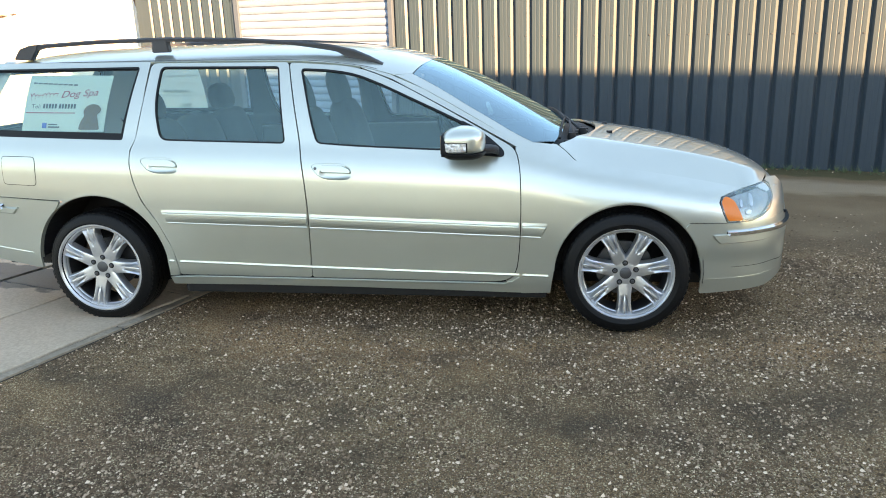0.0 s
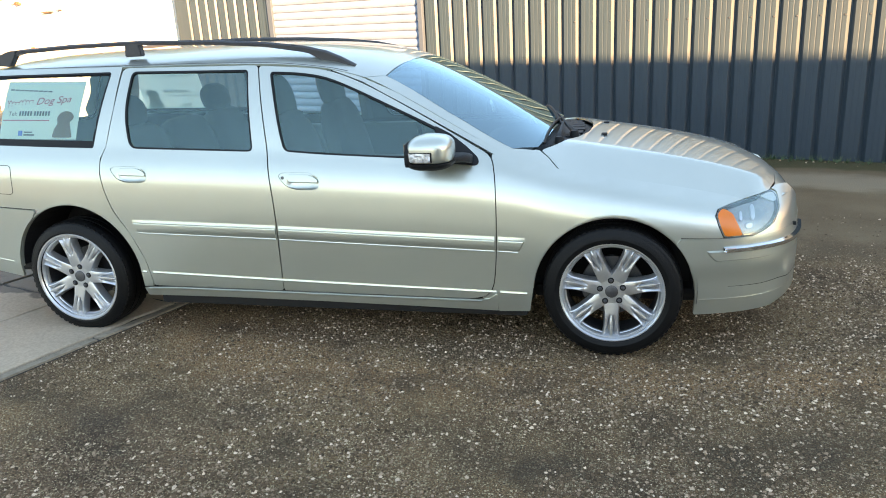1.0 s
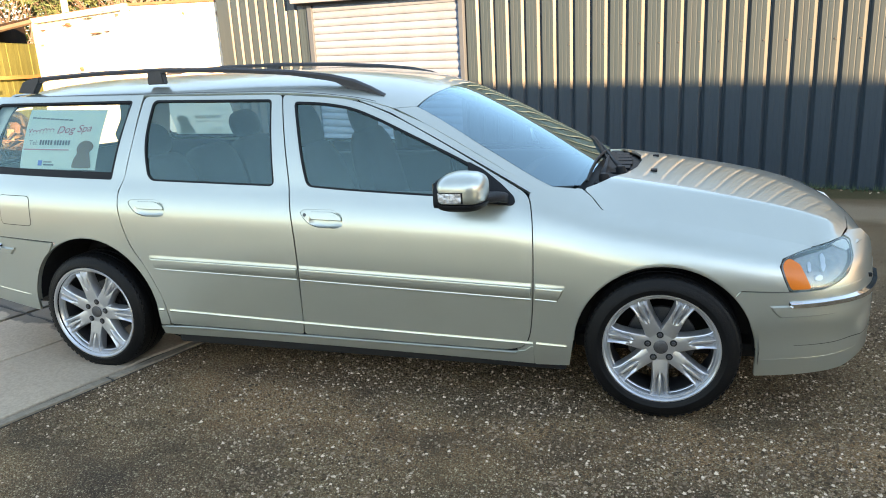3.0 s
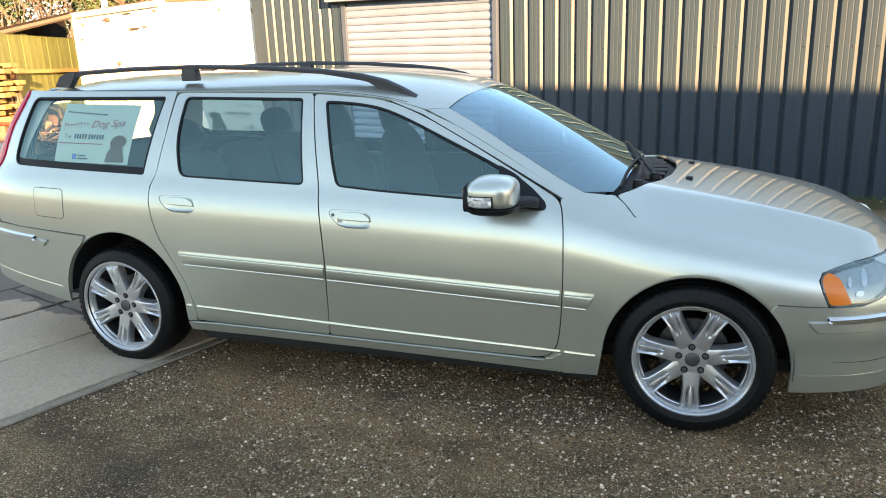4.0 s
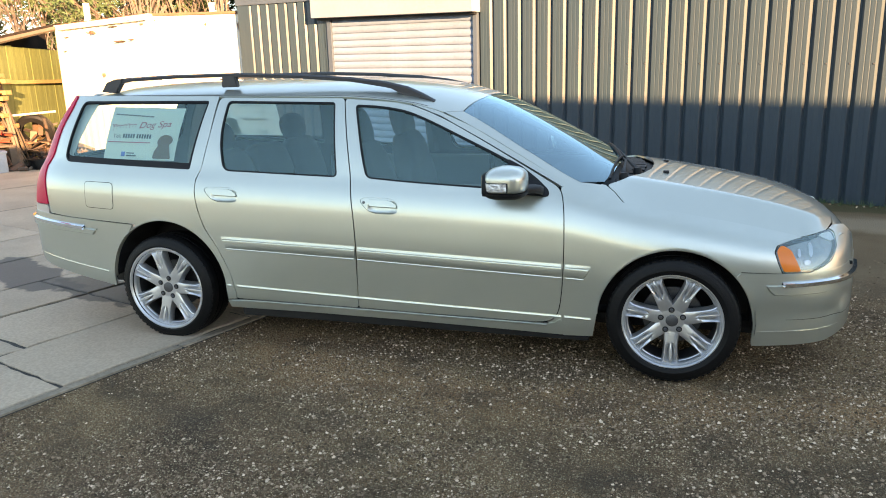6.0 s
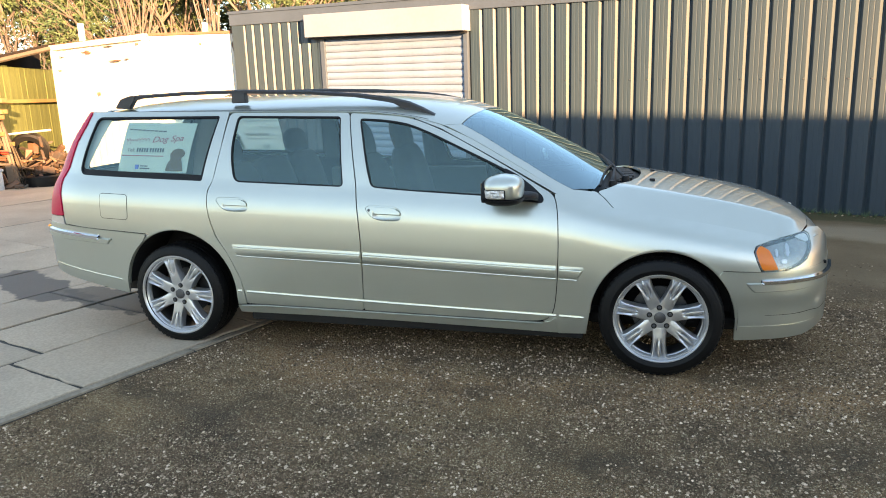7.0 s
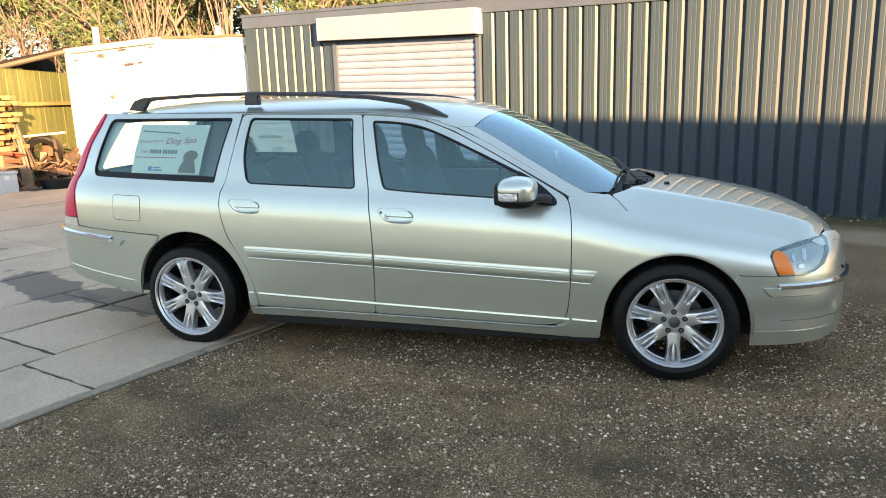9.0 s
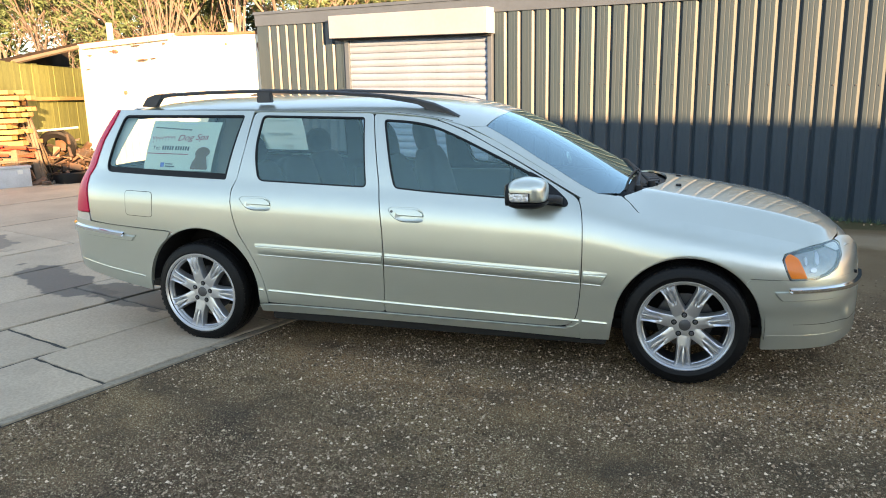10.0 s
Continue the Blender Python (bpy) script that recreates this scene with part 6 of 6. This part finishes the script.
    sail = rounded([(0.583, 1.038), (0.655, 1.002), (0.735, 0.946), (0.790, 0.901), (0.800, 0.880), (0.785, 0.870), (0.62, 0.886)], 0.012, 3)
    fitted("sail", sail, on_flank(0.004), BLACK, m, "black mirror sail", side, step=0.03, thick=0.012)

# wipers, washer jets
def over(x, y, up):
    return Vector((x, y, float(crown(x, y)) + up))


for (sx, sy), (mx, my), (b0x, b0y), (b1x, b1y) in (((1.120, -0.47), (1.112, -0.12), (1.058, -0.57), (1.098, 0.08)), ((1.180, -0.29), (1.055, 0.12), (1.105, -0.16), (0.975, 0.42))):
    w = new("wiper")
    w.parent = car
    tagged(w, "black wiper arm and blade at rest")
    part("arm", tube(bmesh.new(), [over(sx, sy, -0.016), over(sx - 0.006, sy + 0.04, 0.002), over((sx * 2 + mx) / 3, (sy * 2 + my) / 3, 0.010), over((sx + mx * 2) / 3, (sy + my * 2) / 3, 0.014), over(mx, my, 0.013)], [0.017, 0.015, 0.011, 0.008, 0.007], 8, 0.7), BLACK, w, smooth=True)
    part("blade", tube(bmesh.new(), [over(b0x + (b1x - b0x) * k / 6, b0y + (b1y - b0y) * k / 6, 0.006 + 0.008 * math.sin(math.pi * k / 6)) for k in range(7)], 0.0065, 6), BLACK, w)
    part("rubber", tube(bmesh.new(), [over(b0x + (b1x - b0x) * k / 6 - 0.004, b0y + (b1y - b0y) * k / 6, 0.003) for k in range(7)], 0.004, 4), RUBBER, w)
    part("spindle", lathe([(0, -0.024), (0.018, -0.024), (0.022, -0.01), (0.022, 0.02)], 14), BLACK, w, at=Matrix.Translation(over(sx, sy, -0.010)) @ pose(0, 0, 0, -90, 0, 0), smooth=True)
for y in (-0.24, 0.24):
    x = 1.325
    part("washer_jet", boxed(x - 0.015, x + 0.015, y - 0.02, y + 0.02, float(crown(x, y)) - 0.004, float(crown(x, y)) + 0.010, bevel=0.004), BLACK, car)
part("headlamp_washer", boxed(2.15, 2.168, -0.575, -0.555, 0.540, 0.556, bevel=0.004), BLACK, car)

# cabin
def pillow(x0, x1, y0, y1, z0, z1, m=None, square=3.2, taper=0.0):
    """A stuffed cushion: a rounded box bulging on all sides, narrower towards its top."""
    bm = bmesh.new()
    bmesh.ops.create_uvsphere(bm, u_segments=24, v_segments=16, radius=1.0)
    for v in bm.verts:
        n = sum(abs(c) ** square for c in v.co) ** (1 / square)
        p = v.co / n
        k = 1 - taper * max(0, p.z) ** 2
        v.co = ((x0 + x1) / 2 + p.x * (x1 - x0) / 2, (y0 + y1) / 2 + p.y * k * (y1 - y0) / 2, (z0 + z1) / 2 + p.z * (z1 - z0) / 2)
    if m is not None:
        bm.transform(m)
    return bm


for nm, x, ys, width, zb, ztop in (("front_seat", -0.10, (-0.37, 0.37), 0.50, 0.42, 1.07), ("rear_seat", -0.98, (-0.46, 0.0, 0.46), 0.45, 0.45, 1.02)):
    for y in ys:
        s = new(nm)
        s.parent = car
        s.matrix_local = pose(x, y, 0)
        tagged(s, "dark cloth seat with headrest")
        tip = Matrix.Translation((-0.05, 0, zb + 0.05)) @ Matrix.Rotation(radians(-14), 4, "Y")
        h = ztop - zb
        part("seat_cushion", pillow(-0.02, 0.48, -width / 2, width / 2, zb - 0.12, zb + 0.06, None, 5), SEAT, s, smooth=True)
        part("seat_back", pillow(-0.12, 0.04, -width / 2 + 0.01, width / 2 - 0.01, -0.05, h, tip, 4.5, 0.32 if nm == 'front_seat' else 0.0), SEAT, s, smooth=True)
        if not (nm == "rear_seat" and y == 0):
            part("headrest", pillow(-0.095, 0.015, -0.14, 0.14, h - (0.06 if nm == "front_seat" else 0.01), h + (0.20 if nm == "front_seat" else 0.17), tip, 2.8, 0.2), SEAT, s, smooth=True)
            for o in (-0.05, 0.05):
                part("stalk", tube(bmesh.new(), [tip @ Vector((-0.04, o, h - 0.03)), tip @ Vector((-0.04, o, h + 0.06))], 0.006, 6), CHROME, s)
bm = bmesh.new()
prof = [(0.62, 0.50), (0.58, 0.72), (0.62, 0.84), (0.72, 0.872), (0.90, 0.862), (0.96, 0.84), (0.96, 0.5)]
rows = [[bm.verts.new((x, y, z)) for x, z in prof] for y in (-0.66, -0.4, 0.0, 0.4, 0.66)]
for a, c in zip(rows, rows[1:]):
    for k in range(len(prof)):
        bm.faces.new((a[k], a[(k + 1) % len(prof)], c[(k + 1) % len(prof)], c[k]))
bm.faces.new(rows[0])
bm.faces.new(rows[-1][::-1])
part("dashboard", bm, DASH, car, "grey dashboard")
wheel = new("steering_wheel")
wheel.parent = car
wheel.matrix_local = pose(0.50, -0.37, 0.86, 0, 0, -90) @ pose(0, 0, 0, 25, 0, 0)
bm = bmesh.new()
ring = [(0.185 * math.cos(2 * math.pi * k / 32), 0, 0.185 * math.sin(2 * math.pi * k / 32)) for k in range(33)]
part("wheel_rim", tube(bm, ring, 0.015, 8, caps=False), BLACK, wheel, smooth=True)
part("wheel_boss", boxed(-0.09, 0.09, 0.0, 0.05, -0.08, 0.07, bevel=0.03), BLACK, wheel, smooth=True)
for a in (0, 180, 270):
    part("wheel_spoke", tube(bmesh.new(), [(0, 0.02, 0), (0.18 * math.cos(radians(a)), 0, 0.18 * math.sin(radians(a)))], 0.018, 6, 0.5), BLACK, wheel)
lin = [(-1.95, -0.57), (-1.0, -0.60), (0.0, -0.60), (0.30, -0.56), (0.33, 0.0), (0.30, 0.56), (0.0, 0.60), (-1.0, 0.60), (-1.95, 0.57)]
fitted("headlining", lin, on_crown(-0.035), LINING, car, "pale cloth headlining", step=0.1, thick=0)
part("load_floor", boxed(-2.25, -1.2, -0.54, 0.54, 0.60, 0.64, bevel=0.01), DASH, car)
for side in (-1, 1):
    part("door_card", boxed(-1.05, 0.85, side * 0.70 - 0.03, side * 0.70 + 0.03, 0.30, 0.90, bevel=0.02), DASH, car)
    part("centre_pillar", tube(bmesh.new(), [(-0.27, side * 0.755, 0.92), (-0.275, side * 0.70, 1.12), (-0.28, side * 0.625, 1.31)], [0.05, 0.045, 0.035], 6, 0.5), SEAT, car)
part("interior_mirror", boxed(0.46, 0.49, -0.12, 0.12, 1.20, 1.27, bevel=0.012), BLACK, car, smooth=True)
for y in (-0.34, 0.34):
    part("sun_visor", boxed(0.16, 0.28, y - 0.17, y + 0.13, 1.262, 1.275, bevel=0.004), LINING, car)

# signs in the load-bay windows
SIGN = [(-1.770, 1.036), (-1.755, 1.322), (-1.262, 1.308), (-1.285, 1.026)]


def on_sign(u, v):
    """A place on the sign from 0 to 1 along and up it."""
    a, b, c, d = (np.array(p) for p in SIGN)
    return a * (1 - u) * (1 - v) + b * (1 - u) * v + c * u * v + d * u * (1 - v)


def sign_shape(outline, sign, name, mat, side, depth, label=""):
    o = [tuple(on_sign(u if side < 0 else 1 - u, v) - (np.array((0.22, 0)) if side > 0 else 0)) for u, v in outline]
    return fitted(name, o, on_flank(depth), mat, sign, label, side, step=0.012, thick=0)


def bar(u0, u1, v0, v1):
    return [(u0, v0), (u1, v0), (u1, v1), (u0, v1)]


def stroke(pts, w):
    """The outline of a pen stroke through points."""
    l, r = [], []
    for i, p in enumerate(pts):
        a, c = pts[max(i - 1, 0)], pts[min(i + 1, len(pts) - 1)]
        dx, dy = c[0] - a[0], c[1] - a[1]
        n = math.hypot(dx, dy) or 1
        l.append((p[0] - dy / n * w * 0.6, p[1] + dx / n * w))
        r.append((p[0] + dy / n * w * 0.6, p[1] - dx / n * w))
    return l + r[::-1]


def lettered(sign, words, u0, u1, v0, rise, high, shear, mat, depth, label):
    """Words on the sign, bent on to the window's skin."""
    fc = bpy.data.curves.new("words", "FONT")
    fc.body, fc.size, fc.shear = words, 1.0, shear
    tmp = bpy.data.objects.new("words", fc)
    scene.collection.objects.link(tmp)
    bpy.context.view_layer.update()
    me = bpy.data.meshes.new_from_object(tmp.evaluated_get(bpy.context.evaluated_depsgraph_get()))
    bpy.data.objects.remove(tmp)
    wide = max(v.co.x for v in me.vertices)
    for v in me.vertices:
        x, z = on_sign(u0 + v.co.x / wide * (u1 - u0), v0 + v.co.x / wide * rise + v.co.y * high)
        p, _ = on_flank(depth)(np.array([x]), np.array([z]), -1)
        v.co = tuple(p[0])
    me.materials.append(mat)
    part("lettering", me, None, sign, label)


for side in (-1, 1):
    sign = new("window_sign")
    sign.parent = car
    tagged(sign, "pale mint advertising sign stuck inside the load-bay window")
    sign_shape(bar(0, 1, 0, 1), sign, "card", CARD, side, -0.016)
    D1 = -0.0115
    for k in range(9):
        u = 0.06 + k * 0.062
        sign_shape(bar(u, u + 0.05, 0.842 - 0.004 * k, 0.866 - 0.004 * k), sign, "caption_bar", INK, side, D1)
    # a script name as one plain wavy pen line
    wave = [(0.05 + 0.0030 * k + 0.010 * math.sin(k * 0.42), 0.60 + 0.0005 * k + (0.062 if k < 16 else 0.034 + 0.014 * math.sin(k * 0.11)) * math.cos(k * 0.42)) for k in range(118)]
    sign_shape(stroke(wave, 0.0062), sign, "script_line", PINK, side, D1)
    if side < 0:
        lettered(sign, "Dog Spa", 0.43, 0.87, 0.595, 0.045, 0.17, 0.25, PINK, D1, "dark pink words Dog Spa")
        lettered(sign, "Tel:", 0.09, 0.205, 0.405, 0.0, 0.105, 0.0, INK, D1, "dark word Tel")
    for k in range(11):
        u = 0.235 + k * 0.036 + (0.015 if k > 4 else 0)
        sign_shape(bar(u, u + 0.024, 0.405, 0.485), sign, "number_bar", INK, side, D1)
    sign_shape(bar(0.03, 0.64, 0.318, 0.334), sign, "address_bar", PINK, side, D1)
    sign_shape(bar(0.255, 0.31, 0.055, 0.145), sign, "blue_badge", BLUE, side, D1)
    sign_shape(bar(0.33, 0.47, 0.06, 0.085), sign, "caption_bar", INK, side, D1)
    sign_shape(bar(0.33, 0.44, 0.11, 0.13), sign, "caption_bar", INK, side, D1)
    blob_pts = [(0.70, 0.03), (0.72, 0.18), (0.755, 0.27), (0.735, 0.36), (0.765, 0.45), (0.83, 0.49), (0.90, 0.47), (0.945, 0.40), (0.935, 0.34), (0.90, 0.30), (0.925, 0.17), (0.95, 0.03)]
    sign_shape(rounded(blob_pts, 0.03, 3), sign, "picture_patch", FUR, side, D1, "brown picture patch")


# ---- concrete slabs, with recessed joints ----
def slab_mesh(w, d, seed):
    """One slab with worn, slightly wavering edges; its corner at the origin."""
    rng = random.Random(seed)
    bm = bmesh.new()
    edge = []
    for (x0, y0, x1, y1) in ((0, 0, w, 0), (w, 0, w, d), (w, d, 0, d), (0, d, 0, 0)):
        for k in range(9):
            t = k / 9
            edge.append((x0 + (x1 - x0) * t + rng.gauss(0, 0.004), y0 + (y1 - y0) * t + rng.gauss(0, 0.004)))
    cx, cy = w / 2, d / 2
    topv = [bm.verts.new((x + (cx - x) * 0.012, y + (cy - y) * 0.012, 0.012)) for x, y in edge]
    midv = [bm.verts.new((x, y, 0.007)) for x, y in edge]
    low = [bm.verts.new((x, y, -0.02)) for x, y in edge]
    bm.faces.new(topv)
    n = len(edge)
    for a, c in ((topv, midv), (midv, low)):
        for k in range(n):
            bm.faces.new((a[k], a[(k + 1) % n], c[(k + 1) % n], c[k]))
    return mesh_from(bm, "slab", CONCRETE)


pavement = thing("pavement", "grey weathered concrete paving slabs with dark joints", "pavement", None, kind="structure")
YARD = Matrix(((PAVE_T.x, PAVE_N.x, 0, 0), (PAVE_T.y, PAVE_N.y, 0, 0), (0, 0, 1, 0), (0, 0, 0, 1)))
pavement.matrix_world = YARD
part("joint_bed", boxed(-11.5, -0.86, -4.9, 4.62, -0.03, 0.004), JOINT, pavement)
part("joint_bed", boxed(-11.5, -7.1, 4.62, 8.5, -0.03, 0.004), JOINT, pavement)
columns = [(-1.635, -0.925, [-4.9, -3.18, -1.975, -0.77, 0.43, 1.6, 2.8, 4.0, 4.6]), (-2.345, -1.645, [-4.9, -4.2, -3.4, -2.6, -1.79, -0.995, -0.2, 0.6, 1.4, 2.2, 3.0, 3.8, 4.6]), (-2.985, -2.36, [-4.9, -3.4, -2.2, -1.0, 0.2, 1.4, 2.6, 3.8, 4.6]),
           (-3.86, -3.0, [-4.9, -3.1, -1.7, -0.3, 1.1, 2.5, 3.9, 4.6]), (-4.76, -3.875, [-4.9, -2.9, -1.4, 0.1, 1.6, 3.1, 4.6]), (-6.6, -4.78, [-5.2, -2.6, 0.0, 2.6, 5.2]), (-8.53, -6.62, [-5.6, -3.0, -0.4, 2.2, 4.8, 8.0]), (-11.5, -8.55, [-5.0, -2.0, 1.0, 4.0, 8.5])]
k = 0
for s0, s1, cuts in columns:
    for n0, n1 in zip(cuts, cuts[1:]):
        ob = part("slab", slab_mesh(s1 - s0 - 0.014, n1 - n0 - 0.019, k), None, pavement)
        rng = random.Random(k)
        ob.matrix_local = pose(s0 + 0.007, n0 + 0.0095, rng.uniform(-0.003, 0.003), rng.gauss(0, 0.12), rng.gauss(0, 0.12), 0)
        k += 1
kerb = mesh_from(boxed(0, 0.055, 0, 1.18, -0.03, 0.013, bevel=0.005), "edging", EDGING)
for k in range(6):
    ob = part("edging", kerb, None, pavement)
    ob.location = (-0.918, -4.9 + k * 1.195, 0)

# ---- loose grit on the tarmac ----
rng = np.random.default_rng(5)
COUNT = 520000
xs, ys = rng.uniform(-1.9, 4.6, COUNT), rng.uniform(-3.1, 1.8, COUNT)
wide, tight = (np.array([[noise.noise((i * 0.1 * k, j * 0.1 * k, 0.4 + k)) for j in range(-40, 20)] for i in range(-25, 55)]) for k in (1.3, 4.1))
ci, cj = np.round(xs * 10).astype(int) + 25, np.round(ys * 10).astype(int) + 40
clump = 0.7 * wide[ci, cj] + 0.5 * tight[ci, cj]
for cx, cy, rx, ry in ((2.15, -1.50, 0.60, 0.24), (1.15, -1.80, 0.50, 0.16), (-0.75, -1.72, 0.42, 0.15), (0.75, -0.95, 0.30, 0.10), (0.1, -1.25, 0.25, 0.09)):
    clump -= 0.38 * np.exp(-((xs - cx) / rx) ** 2 - ((ys - cy) / ry) ** 2)       # fewer stones lie in the damp hollows
keep = (rng.uniform(0, 1, COUNT) < (0.56 + 1.2 * clump) * np.clip(1.9 - (xs * PAVE_N.x + ys * PAVE_N.y), 0.06, 1.0)) & (xs * PAVE_T.x + ys * PAVE_T.y > -0.86)
xs, ys = xs[keep], ys[keep]
n = len(xs)
size = 0.0019 + 0.0095 * rng.uniform(0, 1, n) ** 4.2
turns, high = rng.uniform(0, 6.28, n), rng.uniform(0.5, 1.0, n) * size
V = np.empty((n, 6, 3))
for j in range(5):
    a, r = turns + j * 1.2566, size * rng.uniform(0.5, 1.0, n)
    V[:, j] = np.stack([xs + r * np.cos(a), ys + r * np.sin(a), 0.15 * high], -1)
V[:, 5] = np.stack([xs + 0.3 * size * np.cos(turns), ys + 0.3 * size * np.sin(turns), high], -1)
fan = np.array([(j, (j + 1) % 5, 5) for j in range(5)])
F = (np.arange(n)[:, None, None] * 6 + fan[None]).reshape(-1, 3)
me = bpy.data.meshes.new("grit")
me.from_pydata(V.reshape(-1, 3).tolist(), [], F.tolist())
me.materials.append(STONE)
tagged(part("grit", me, None), "loose pale angular grit strewn over the tarmac", "gravel", kind="stuff")

# pale debris and tufts at the foot of the shed
rng = np.random.default_rng(9)
n = 260
s, d = rng.uniform(-1.5, 7.5, n), WALL_D - 0.05 - np.abs(rng.normal(0, 0.13, n))
xs, ys = s * T2.x + d * N2.x, s * T2.y + d * N2.y
size = 0.005 + 0.017 * rng.uniform(0, 1, n) ** 3
V = np.empty((n, 6, 3))
turns = rng.uniform(0, 6.28, n)
for j in range(5):
    a, r = turns + j * 1.2566, size * rng.uniform(0.5, 1.0, n)
    V[:, j] = np.stack([xs + r * np.cos(a), ys + r * np.sin(a), np.full(n, -0.002)], -1)
V[:, 5] = np.stack([xs, ys, 0.002 + size * 0.7], -1)
me = bpy.data.meshes.new("wall_debris")
me.from_pydata(V.reshape(-1, 3).tolist(), [], (np.arange(n)[:, None, None] * 6 + fan[None]).reshape(-1, 3).tolist())
me.materials.append(STONE)
tagged(part("wall_debris", me, None), "small stones and crumbs along the shed's foot", "debris", kind="stuff")
V, F = [], []
for k in range(420):
    s, d = rng.uniform(-1.5, 7.5), WALL_D - 0.02 - abs(rng.normal(0, 0.07))
    p = np.array(yard(s, d, -0.003))
    for q in range(6):
        lean_to = np.array((rng.normal(0, 0.03), rng.normal(0, 0.03), rng.uniform(0.03, 0.085)))
        w = np.array((rng.normal(0, 1), rng.normal(0, 1), 0))
        w *= 0.0035 / np.linalg.norm(w)
        b = len(V)
        V += [tuple(p - w), tuple(p + w), tuple(p + lean_to)]
        F.append((b, b + 1, b + 2))
me = bpy.data.meshes.new("weeds")
me.from_pydata(V, [], F)
me.materials.append(LEAF)
tagged(part("weeds", me, None), "thin dull weeds growing along the shed's foot", "weeds", kind="stuff")
